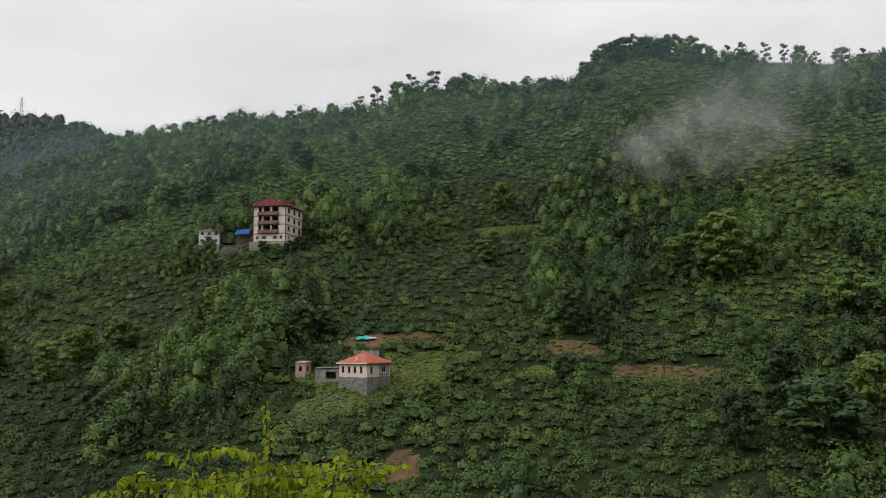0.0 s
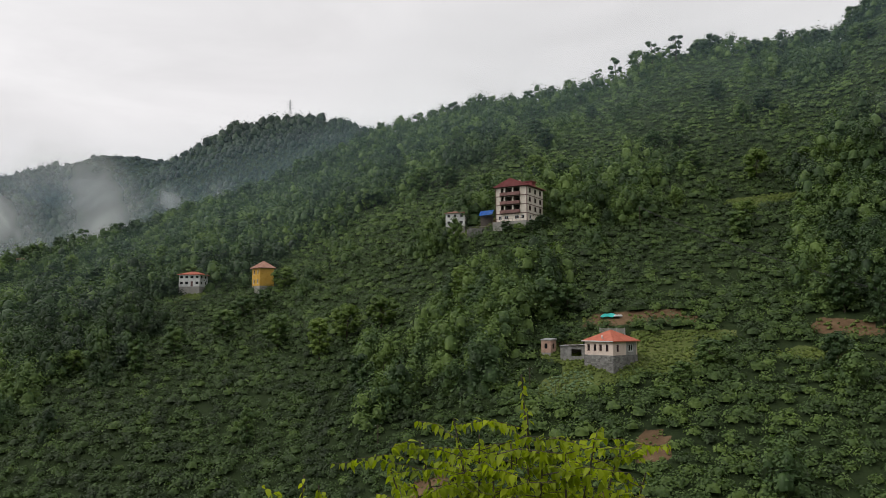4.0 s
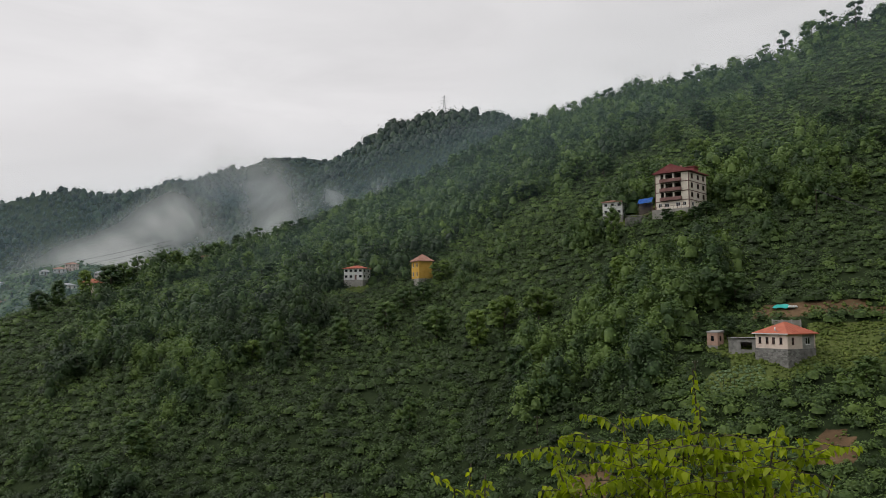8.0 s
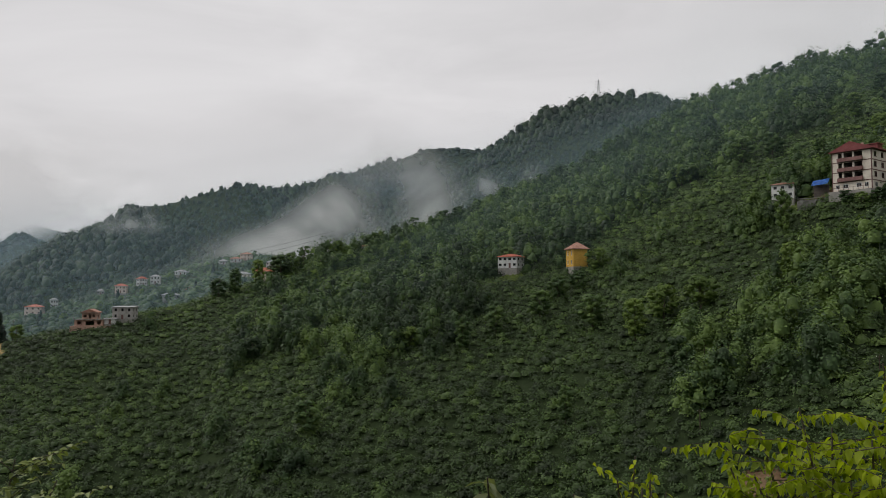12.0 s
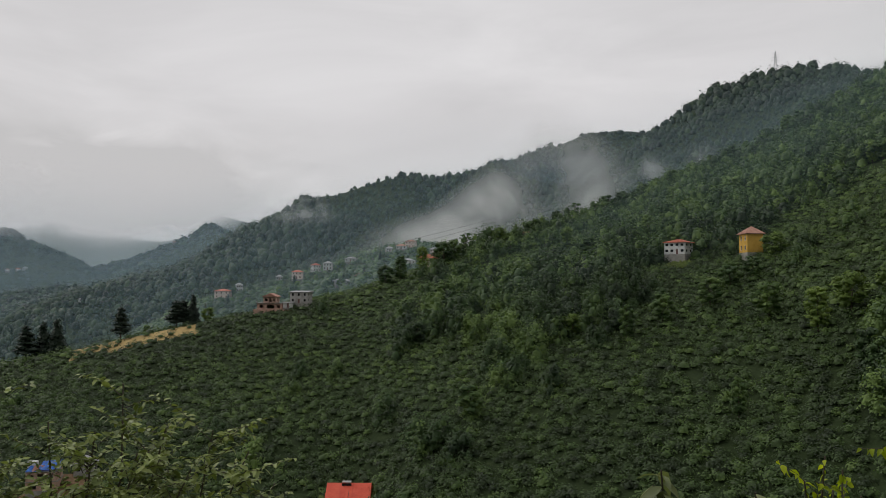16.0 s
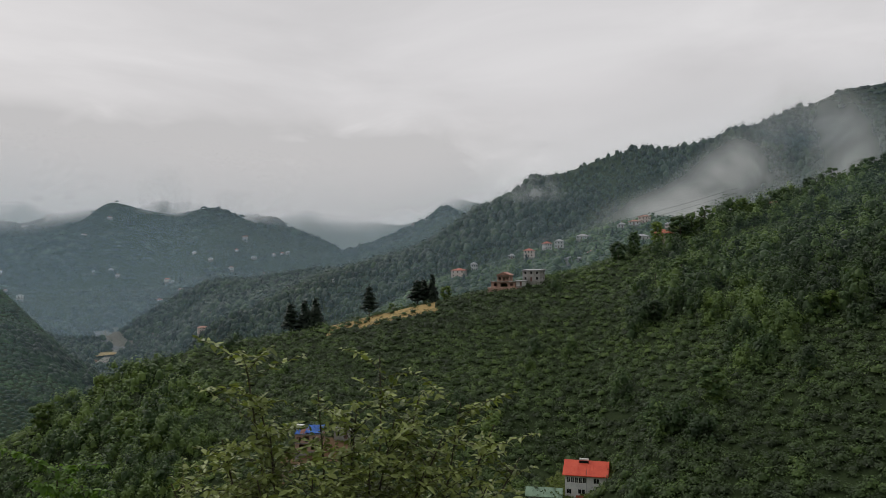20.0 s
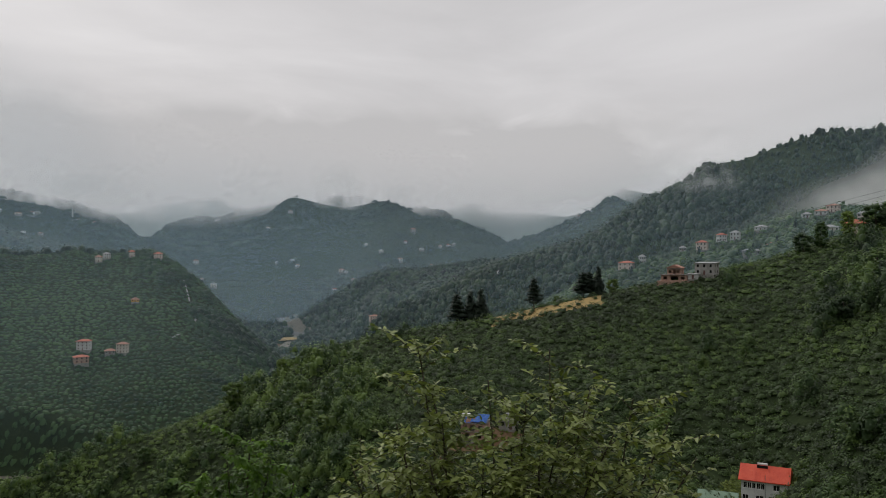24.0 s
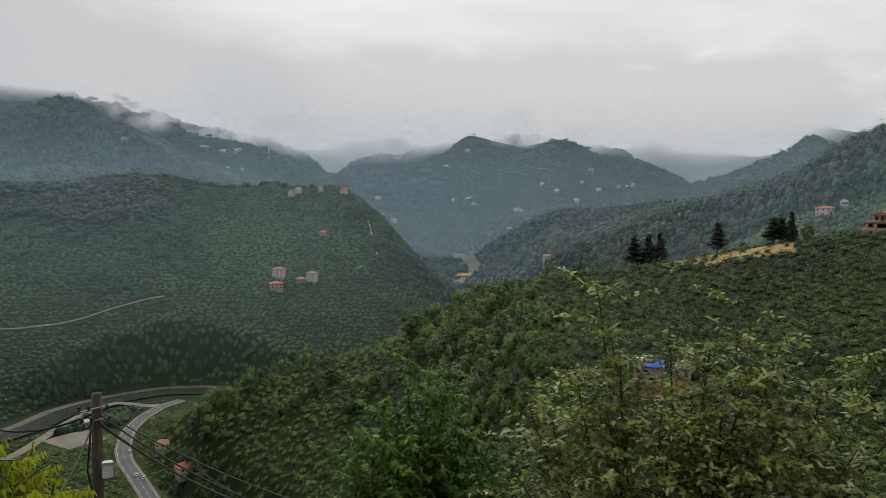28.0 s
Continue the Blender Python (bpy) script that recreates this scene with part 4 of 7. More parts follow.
def thing(name, where, turn, label, category, group=""):
    """An empty at the foot of a thing; its parts hang under it. turn: degrees, seen from above."""
    ob = new(name)
    ob.empty_display_size = 0.5
    ob.matrix_world = Matrix.Translation(where) @ pose(0, 0, 0, 0, 0, turn)
    return tagged(ob, label, category, group)


def wall_mesh(bm, length, height, thick, openings, place):
    """A wall along x from 0 to length with holes (x0, z0, x1, z1) right through it; place maps its points into the house."""
    xs = sorted({0, length, *[v for o in openings for v in (o[0], o[2])]})
    zs = sorted({0, height, *[v for o in openings for v in (o[1], o[3])]})
    solid = {(i, k): not any(o[0] <= (xs[i] + xs[i + 1]) / 2 <= o[2] and o[1] <= (zs[k] + zs[k + 1]) / 2 <= o[3] for o in openings)
             for i in range(len(xs) - 1) for k in range(len(zs) - 1)}
    made = {}

    def at(i, y, k):
        if (i, y, k) not in made:
            made[i, y, k] = bm.verts.new(place @ Vector((xs[i], thick * y, zs[k])))
        return made[i, y, k]
    for (i, k), full in solid.items():
        if not full:
            continue
        bm.faces.new((at(i, 0, k), at(i + 1, 0, k), at(i + 1, 0, k + 1), at(i, 0, k + 1)))
        bm.faces.new((at(i, 1, k), at(i, 1, k + 1), at(i + 1, 1, k + 1), at(i + 1, 1, k)))
        for (di, dk), (a, b) in (((-1, 0), ((i, k + 1), (i, k))), ((1, 0), ((i + 1, k), (i + 1, k + 1))), ((0, -1), ((i, k), (i + 1, k))), ((0, 1), ((i + 1, k + 1), (i, k + 1)))):
            if not solid.get((i + di, k + dk), False):
                bm.faces.new((at(a[0], 0, a[1]), at(a[0], 1, a[1]), at(b[0], 1, b[1]), at(b[0], 0, b[1])))


PANES = {}


def window(parent, place, w, h, frame_mat=None, style="plain"):
    """A pane in its opening, with a frame of four bars and a mullion."""
    key = (round(w, 2), round(h, 2), frame_mat.name if frame_mat else "")
    if key not in PANES:
        bm = bmesh.new()
        box(bm, 0, w, 0.12, 0.14, 0, h)
        me = bpy.data.meshes.new("pane")
        bm.to_mesh(me)
        bm.free()
        me.materials.append(GLASS)
        fr = None
        if frame_mat:
            bm = bmesh.new()
            b = max(0.07, 0.07 * w)
            for x0, x1, z0, z1 in ((0, b, 0, h), (w - b, w, 0, h), (b, w - b, 0, b), (b, w - b, h - b, h), (w / 2 - b / 3, w / 2 + b / 3, b, h - b)):
                box(bm, x0, x1, 0.04, 0.11, z0, z1)
            box(bm, -0.08, w + 0.08, -0.08, 0.03, -0.07, -0.003)
            fr = bpy.data.meshes.new("frame")
            bm.to_mesh(fr)
            bm.free()
            fr.materials.append(frame_mat)
        PANES[key] = (me, fr)
    me, fr = PANES[key]
    w_ob = shared("window", me, parent, place)
    if fr:
        shared("frame", fr, w_ob)
    return w_ob


def roof_mesh(bm, w, d, rise, over, z, kind, along="x"):
    """Roof over a box centred at 0: hip or gable with its ridge along x or y, or a lean-to; 0.18 m thick."""
    hw, hd = w / 2 + over, d / 2 + over
    drop = rise * over / max(0.5, (d if along == "x" else w) / 2)
    z0 = z - drop * 0.5
    if kind == "hip":
        run = max(0.0, (hw - hd) if along == "x" else (hd - hw))
        ends = ((-run, 0), (run, 0)) if along == "x" else ((0, -run), (0, run))
        if run < 0.3:
            ends = ((-0.15, 0), (0.15, 0)) if along == "x" else ((0, -0.15), (0, 0.15))
    elif kind == "gable":
        ends = ((-hw, 0), (hw, 0)) if along == "x" else ((0, -hd), (0, hd))
    low = [bm.verts.new((x, y, z0)) for x, y in ((-hw, -hd), (hw, -hd), (hw, hd), (-hw, hd))]
    eave = [bm.verts.new((v.co.x, v.co.y, z0 + 0.18)) for v in low]
    for k in range(4):
        bm.faces.new((low[k], low[(k + 1) % 4], eave[(k + 1) % 4], eave[k]))
    if kind == "shed":
        top = [bm.verts.new((v.co.x, v.co.y, z0 + 0.18 + (rise if v.co.y > 0 else 0.01))) for v in low]
        for k in range(4):
            bm.faces.new((eave[k], eave[(k + 1) % 4], top[(k + 1) % 4], top[k]))
        bm.faces.new(top)
        bm.faces.new(low[::-1])
        return
    a, b = [bm.verts.new((x, y, z0 + 0.18 + rise + drop * 0.5)) for x, y in ends]
    if along == "x":
        bm.faces.new((eave[0], eave[1], b, a))
        bm.faces.new((eave[2], eave[3], a, b))
        bm.faces.new((eave[1], eave[2], b))
        bm.faces.new((eave[3], eave[0], a))
    else:
        bm.faces.new((eave[1], eave[2], b, a))
        bm.faces.new((eave[3], eave[0], a, b))
        bm.faces.new((eave[0], eave[1], a))
        bm.faces.new((eave[2], eave[3], b))
    bm.faces.new(low[::-1])


def tile_rows(bm, w, d, rise, over, z, along):
    """Raised seams running up the two long slopes of a roof."""
    hw, hd = w / 2 + over, d / 2 + over
    drop = rise * over / max(0.5, (d if along == "x" else w) / 2)
    z0 = z - drop * 0.5 + 0.18
    long_half, short_half = (hw, hd) if along == "x" else (hd, hw)
    n = max(4, int(2 * long_half / 0.9))
    run = max(0.3, long_half - short_half)
    for k in range(n + 1):
        p = -long_half + 2 * long_half * k / n
        far = 1 - max(0.0, abs(p) - run) / max(0.01, long_half - run)
        for s in (-1, 1):
            a = Vector((p, s * short_half, z0 + 0.03))
            b = Vector((p, s * short_half * (1 - far), z0 + far * (rise + drop * 0.5) + 0.03))
            if along != "x":
                a, b = Vector((a.y, a.x, a.z)), Vector((b.y, b.x, b.z))
            if (b - a).length > 0.4:
                tube(bm, a, b, 0.06, 0.06, 4)


def plain_house(name, heading, reach, turn, w, d, storeys, wall, roof, label, category="house", storey=2.8, roof_kind="hip", rise=1.8, over=0.5, along="x",
                windows=(3, 2), win=(1.0, 1.25), frame_mat=None, sink=1.5, base=None, chimney=False, lift=0.0, group="", door=True, far_house=False):
    """A rendered house: four walls with real openings, floors, windows with panes, roof, plinth."""
    at = spot(heading, reach)
    h = storeys * storey
    ob = thing(name, at + Vector((0, 0, lift)), heading + turn, label, category, group)
    t = 0.25
    sides = {
        "front": (w, Matrix.Translation((-w / 2, -d / 2, 0)), windows[0]),
        "right": (d - 2 * t, pose(w / 2, -d / 2 + t, 0, 0, 0, 90), windows[1]),
        "back": (w, pose(w / 2, d / 2, 0, 0, 0, 180), 0),
        "left": (d - 2 * t, pose(-w / 2, d / 2 - t, 0, 0, 0, -90), windows[1]),
    }
    for side, (length, place, count) in sides.items():
        holes = []
        for s in range(storeys):
            for k in range(count):
                c = length * (k + 0.5) / count
                z = s * storey + 0.95
                if side == "front" and s == 0 and k == count // 2 and door:
                    holes.append((c - 0.5, 0.05, c + 0.5, 2.1, "door"))
                else:
                    holes.append((c - win[0] / 2, z, c + win[0] / 2, z + win[1], "window"))
        bm = bmesh.new()
        wall_mesh(bm, length, h, t, holes, place)
        part("wall", bm, wall, ob)
        for x0, z0, x1, z1, what in holes:
            if what == "window":
                window(ob, place @ Matrix.Translation((x0, 0, z0)), x1 - x0, z1 - z0, frame_mat)
            else:
                bm = bmesh.new()
                box(bm, x0, x1, 0.1, 0.16, z0, z1)
                bm.transform(place)
                part("door", bm, BAND, ob, "brown house door")
    bm = bmesh.new()
    for s in range(1, storeys + 1):
        box(bm, -w / 2 + t, w / 2 - t, -d / 2 + t, d / 2 - t, s * storey - 0.2, s * storey - 0.02)
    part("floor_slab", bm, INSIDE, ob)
    bm = bmesh.new()
    box(bm, -w / 2 + 0.02, w / 2 - 0.02, -d / 2 + 0.02, d / 2 - 0.02, -sink - lift, -0.003)
    part("plinth", bm, base or CONCRETE, ob)
    bm = bmesh.new()
    roof_mesh(bm, w, d, rise, over, h + 0.02, roof_kind, along)
    rf = part("roof", bm, roof, ob)
    if roof_kind in ("hip", "gable") and not far_house:
        bm = bmesh.new()
        tile_rows(bm, w, d, rise, over, h + 0.02, along)
        part("roof_seams", bm, roof, rf)
    if chimney:
        bm = bmesh.new()
        box(bm, w * 0.2, w * 0.2 + 0.6, 0.3, 0.9, h + rise * 0.3, h + rise + 0.9)
        box(bm, w * 0.2 - 0.08, w * 0.2 + 0.68, 0.22, 0.98, h + rise + 0.9, h + rise + 1.0)
        part("chimney", bm, CONCRETE, rf)
    return ob


def ribbon(name, line, width, material, lift, label, category, offset=0.0, dash=None, kind="structure", level=None):
    """A strip laid on the ground along headings and distances."""
    pts = []
    for (a0, r0), (a1, r1) in zip(line[:-1], line[1:]):
        for k in range(8):
            f = k / 8
            a, r = radians(a0 + (a1 - a0) * f), r0 + (r1 - r0) * f
            pts.append(Vector((-r * math.sin(a), r * math.cos(a), 0)))
    for _ in range(4):
        pts = [pts[0]] + [(p + 2 * q + s) / 4 for p, q, s in zip(pts[:-2], pts[1:-1], pts[2:])] + [pts[-1]]
    verts, faces = [], []
    for i, p in enumerate(pts):
        d = (pts[min(i + 1, len(pts) - 1)] - pts[max(i - 1, 0)]).normalized()
        n = Vector((-d.y, d.x, 0))
        for side in (-0.5, 0.5):
            q = p + n * (offset + side * width)
            verts.append((q.x, q.y, (float(land(q.x, q.y)) if level is None else level) + lift))
    for i in range(len(pts) - 1):
        if dash is None or i % dash[1] < dash[0]:
            faces.append((2 * i, 2 * i + 2, 2 * i + 3, 2 * i + 1))
    ob = mesh_object(name, verts, faces, material)
    return tagged(ob, label, category, kind=kind)

# ---- the apartment block on the slope ----
def apartment_block():
    at = spot(12.2, 276)
    ob = thing("apartment_building", at + Vector((0, 0, -0.9)), 12.2 - 25, "cream four-storey apartment block with mauve balconies, maroon roof", "building")
    w, d, s, t, base = 12.0, 14.0, 3.15, 0.3, 0.0
    h = 4 * s
    rows = [base + k * s for k in range(4)]
    # front wall: deep open loggias on the three upper floors, small windows below
    lx0, lx1 = 1.9, 9.3
    holes = [(lx0, z + 0.25, lx1, z + s - 0.45) for z in rows[1:]]
    low = [(1.0, 0.9, 2.2, 2.2), (3.2, 0.9, 4.9, 2.2), (7.3, 0.9, 8.9, 2.2), (9.8, 0.9, 11.0, 2.2)]
    front = Matrix.Translation((-w / 2, -d / 2, 0))
    bm = bmesh.new()
    wall_mesh(bm, w, h, t, holes + low, front)
    part("wall", bm, CREAM, ob)
    for x0, z0, x1, z1 in low:
        window(ob, front @ Matrix.Translation((x0, 0, z0)), x1 - x0, z1 - z0, FRAME)
    for z in rows[1:]:
        bm = bmesh.new()
        box(bm, lx0 - 0.1, lx1 + 0.15, -0.75, -0.6, z - 0.1, z + 1.05)
        box(bm, lx0 - 0.1, lx0 + 0.05, -0.6, -0.003, z - 0.1, z + 1.05)
        box(bm, lx1 + 0.0, lx1 + 0.15, -0.6, -0.003, z - 0.1, z + 1.05)
        bm.transform(front)
        bal = part("balcony", bm, MAUVE, ob, "mauve balcony parapet")
        bm = bmesh.new()
        box(bm, lx0 + 0.06, lx1 - 0.01, -0.59, 1.6, z - 0.1, z + 0.1)
        bm.transform(front)
        part("slab", bm, CONCRETE, bal)
        for px in (3.35, 6.55):
            bm = bmesh.new()
            box(bm, px - 0.28, px + 0.28, -0.05, 0.32, z + 0.26, z + s - 0.46)
            bm.transform(front)
            part("pillar", bm, CREAM, ob)
        # tone darkened in place of the shade deep in the loggia
        bm = bmesh.new()
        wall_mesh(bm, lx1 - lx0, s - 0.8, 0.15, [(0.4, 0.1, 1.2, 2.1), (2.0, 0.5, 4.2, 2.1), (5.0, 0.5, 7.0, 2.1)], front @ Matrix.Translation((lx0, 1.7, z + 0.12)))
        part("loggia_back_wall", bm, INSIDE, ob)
    right = pose(w / 2, -d / 2 + t, 0, 0, 0, 90)
    left = pose(-w / 2, d / 2 - t, 0, 0, 0, -90)
    for place, whole in ((right, True), (left, False)):
        length = d - 2 * t
        holes = [(length * c - 0.85, z + 0.75, length * c + 0.85, z + 2.45) for z in rows[1:] for c in (0.17, 0.52, 0.84)]
        holes += [(length * c - 0.8, 0.9, length * c + 0.8, 2.3) for c in (0.2, 0.6)]
        bm = bmesh.new()
        wall_mesh(bm, length, h, t, holes, place)
        part("wall", bm, CREAM, ob)
        for k, (x0, z0, x1, z1) in enumerate(holes):
            window(ob, place @ Matrix.Translation((x0, 0, z0)), x1 - x0, z1 - z0, BAND if k < 9 else FRAME)
    bm = bmesh.new()
    wall_mesh(bm, w, h, t, [], pose(w / 2, d / 2, 0, 0, 0, 180))
    part("wall", bm, CREAM, ob)
    for z in rows[1:] + [h]:
        bm = bmesh.new()
        z1, z0 = z - 0.12, z - 0.4
        o = 0.06
        box(bm, -w / 2 - o, w / 2 + o, -d / 2 - o, -d / 2 - 0.003, z0, z1)
        box(bm, w / 2 + 0.003, w / 2 + o, -d / 2 - 0.002, d / 2, z0, z1)
        box(bm, -w / 2 - o, -w / 2 - 0.003, -d / 2 - 0.002, d / 2, z0, z1)
        part("string_course", bm, BAND, ob, "brown band between the floors")
        bm = bmesh.new()
        box(bm, -w / 2 + t, w / 2 - t, -d / 2 + 2.2, d / 2 - t, z - 0.25, z - 0.05)
        part("floor_slab", bm, INSIDE, ob)
    for x in (-w / 2, w / 2):
        bm = bmesh.new()
        box(bm, x - 0.12, x + 0.12, -d / 2 - 0.1, -d / 2 + 0.14, 0, h)
        part("corner_strip", bm, BAND, ob)
    bm = bmesh.new()
    box(bm, -w / 2 - 0.6, w / 2 + 0.3, -d / 2 - 1.6, d / 2, -5.0, -0.004)
    part("plinth", bm, CONCRETE, ob, "low concrete terrace wall")
    bm = bmesh.new()
    for k in range(9):
        x = -w / 2 - 0.5 + k * 1.5
        box(bm, x, x + 0.08, -d / 2 - 1.55, -d / 2 - 1.45, 0, 1.0)
    box(bm, -w / 2 - 0.5, w / 2 - 0.4 + 0.0, -d / 2 - 1.55, -d / 2 - 1.45, 1.0, 1.08)
    part("railing", bm, BAND, ob)
    bm = bmesh.new()
    roof_mesh(bm, w, d, 2.7, 0.8, h + 0.05, "gable", "y")
    rf = part("roof", bm, MAROON, ob, "maroon sheet-metal gable roof")
    bm = bmesh.new()
    tile_rows(bm, w, d, 2.7, 0.8, h + 0.05, "y")
    part("roof_seams", bm, MAROON, rf)
    bm = bmesh.new()
    vs = [bm.verts.new(c) for c in ((-w / 2, -d / 2 - 0.01, h + 0.06), (w / 2, -d / 2 - 0.01, h + 0.06), (0, -d / 2 - 0.01, h + 2.4),
                                    (-w / 2, -d / 2 + 0.2, h + 0.06), (w / 2, -d / 2 + 0.2, h + 0.06), (0, -d / 2 + 0.2, h + 2.4))]
    for f in ((0, 1, 2), (5, 4, 3), (0, 3, 4, 1), (1, 4, 5, 2), (2, 5, 3, 0)):
        bm.faces.new([vs[i] for i in f])
    part("gable_wall", bm, MAUVE, ob)
    bm = bmesh.new()
    box(bm, 2.2, 5.2, -1.0, 2.4, h + 0.3, h + 2.2)
    box(bm, 1.9, 5.6, -1.3, 2.7, h + 2.2, h + 2.4)
    dorm = part("dormer", bm, MAROON, rf)
    bm = bmesh.new()
    box(bm, -1.2, -0.6, 2.2, 2.8, h + 1.6, h + 3.8)
    part("chimney", bm, BRICK, rf)


def terrace_and_neighbours():
    plain_house("small_house", 16.85, 288, -18, 7.4, 6.0, 2, WHITE, PALE_TILE, "small white two-storey house with a faded tiled roof", storey=2.5, rise=0.9,
                windows=(3, 2), win=(1.1, 1.0), over=0.45, sink=4, lift=1.9)
    # blue tarpaulin shelter between the two houses
    at = spot(14.7, 279)
    ob = thing("tarpaulin_shelter", at + Vector((0, 0, 1.6)), 14.75 - 10, "bright blue tarpaulin stretched over a lean-to shelter", "shelter")
    for x in (-2.1, 2.1):
        for y in (-1.4, 1.4):
            bm = bmesh.new()
            tube(bm, (x, y, -2.0), (x, y, 2.6 + 0.5 * (y > 0)), 0.07, 0.06)
            part("post", bm, WOODPOLE, ob)
    bm = bmesh.new()
    g = [[bm.verts.new((-2.5 + 5 * i / 10, -1.8 + 3.6 * j / 6, 2.0 + 0.36 * j - 0.12 * math.sin(i * 1.3) * math.sin(j * 1.1) + 0.5 * (i / 10))) for j in range(7)] for i in range(11)]
    for i in range(10):
        for j in range(6):
            bm.faces.new((g[i][j], g[i + 1][j], g[i + 1][j + 1], g[i][j + 1]))
    bmesh.ops.solidify(bm, geom=bm.faces[:], thickness=0.03)
    part("tarpaulin", bm, BLUE, ob)
    # its dark colour paints the shade below the tarpaulin
    bm = bmesh.new()
    box(bm, -2.3, 2.4, 1.0, 1.2, -2, 2.5)
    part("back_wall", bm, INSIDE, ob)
    at = spot(14.9, 274)
    ob = thing("retaining_wall", at, 14.9 - 8, "grey stone retaining wall below the yard", "wall")
    bm = bmesh.new()
    for k in range(14):
        x = -6 + k * 0.86
        box(bm, x, x + 0.84, -0.3 + 0.05 * (k % 3), 0.35, -2.0, 1.5 + 0.12 * ((k * 7) % 4))
    part("stonework", bm, STONE, ob)
    bm = bmesh.new()
    box(bm, -6.05, 6.1, -0.34, 0.4, 2.0, 2.14)
    part("coping", bm, CONCRETE, ob)


def cottage():
    at = spot(5.75, 180)
    w, d, h, t = 7.9, 8.7, 3.1, 0.3
    ob = thing("cottage", at + Vector((0, 0, 1.55)), 5.75 - 38, "pale pink cottage with a red hipped roof on a stone basement", "house")
    front = Matrix.Translation((-w / 2, -d / 2, 0))
    holes = [(x - 0.36, 0.95, x + 0.36, 2.35) for x in (1.1, 2.9, 4.5, 6.3)]
    bm = bmesh.new()
    wall_mesh(bm, w, h, t, holes, front)
    part("wall", bm, PINKISH, ob)
    for o in holes:
        window(ob, front @ Matrix.Translation((o[0], 0, o[1])), o[2] - o[0], o[3] - o[1], BAND)
    right = pose(w / 2, -d / 2 + t, 0, 0, 0, 90)
    split = 4.3
    bm = bmesh.new()
    o1 = (1.0, 0.85, 1.75, 2.35)
    wall_mesh(bm, split, h, t, [o1], right)
    part("wall", bm, PINKISH, ob)
    window(ob, right @ Matrix.Translation((o1[0], 0, o1[1])), 0.75, 1.5, BAND)
    bm = bmesh.new()
    o2 = (1.0, 0.8, 2.6, 2.4)
    far = right @ Matrix.Translation((split, 0.06, 0))
    wall_mesh(bm, d - 2 * t - split, h, t, [o2], far)
    part("wall", bm, STONE, ob, "unrendered grey stone wall")
    window(ob, far @ Matrix.Translation((o2[0], 0, o2[1])), 1.6, 1.6, FRAME)
    for place, length in ((pose(w / 2, d / 2, 0, 0, 0, 180), w), (pose(-w / 2, d / 2 - t, 0, 0, 0, -90), d - 2 * t)):
        bm = bmesh.new()
        wall_mesh(bm, length, h, t, [], place)
        part("wall", bm, PINKISH, ob)
    bm = bmesh.new()
    box(bm, -w / 2 - 0.12, w / 2 + 0.1, -d / 2 - 0.12, d / 2, -4.5, -0.02)
    base = part("basement", bm, STONE, ob, "rough grey stone basement")
    bm = bmesh.new()
    box(bm, -0.2, 0.35, -d / 2 - 0.14, -d / 2 - 0.1, -1.2, -0.7)
    part("vent", bm, GLASS, base)
    # separate stones on the two seen faces
    stones = {}
    for L in (0.5, 0.65, 0.8):
        bm = bmesh.new()
        box(bm, 0, L, -0.06, 0.02, 0, 0.28)
        bmesh.ops.bevel(bm, geom=bm.edges[:], offset=0.03, segments=1, affect="EDGES")
        me = bpy.data.meshes.new("stone")
        bm.to_mesh(me)
        bm.free()
        me.materials.append(STONE)
        stones[L] = me
    pick = random.Random(5)
    for face, length in ((Matrix.Translation((-w / 2 - 0.12, -d / 2 - 0.12, 0)), w + 0.2), (pose(w / 2 + 0.1, -d / 2 - 0.12, 0, 0, 0, 90), 4.4)):
        for row in range(8):
            x = -0.2 * (row % 2) + 0.2
            while x < length - 0.85:
                L = pick.choice((0.5, 0.65, 0.8))
                shared("stone", stones[L], base, face @ Matrix.Translation((x, pick.uniform(-0.02, 0.01), -0.34 - 0.31 * row)))
                x += L + 0.04
    bm = bmesh.new()
    box(bm, -w / 2 + t, w / 2 - t, -d / 2 + t, d / 2 - t, h - 0.2, h - 0.02)
    part("ceiling_slab", bm, INSIDE, ob)
    bm = bmesh.new()
    roof_mesh(bm, w, d, 2.2, 0.55, h + 0.03, "hip", "y")
    rf = part("roof", bm, RED_TILE, ob, "red tiled hipped roof")
    bm = bmesh.new()
    tile_rows(bm, w, d, 2.2, 0.55, h + 0.03, "y")
    part("roof_seams", bm, RED_TILE, rf)
    bm = bmesh.new()
    box(bm, -w / 2 - 0.5, w / 2 + 0.5, -d / 2 - 0.56, -d / 2 - 0.5, h - 0.12, h + 0.08)
    part("fascia", bm, FRAME, rf)
    # satellite dish at the eaves
    dish = thing("satellite_dish", at + Vector((-1.6, -4.6, 5.3)), 6.0 - 60, "small white satellite dish on a wall bracket at the eaves", "satellite dish")
    bm = bmesh.new()
    bmesh.ops.create_uvsphere(bm, u_segments=14, v_segments=8, radius=0.55)
    bmesh.ops.delete(bm, geom=[v for v in bm.verts if v.co.y > -0.33], context="VERTS")
    bm.transform(Matrix.Translation((0, 0.6, 0.3)))
    bmesh.ops.solidify(bm, geom=bm.faces[:], thickness=0.03)
    part("reflector", bm, FRAME, dish)
    bm = bmesh.new()
    tube(bm, (0, 0.2, 0.3), (0.5, 0.9, -0.6), 0.04, 0.04)
    part("bracket", bm, STEEL, dish)


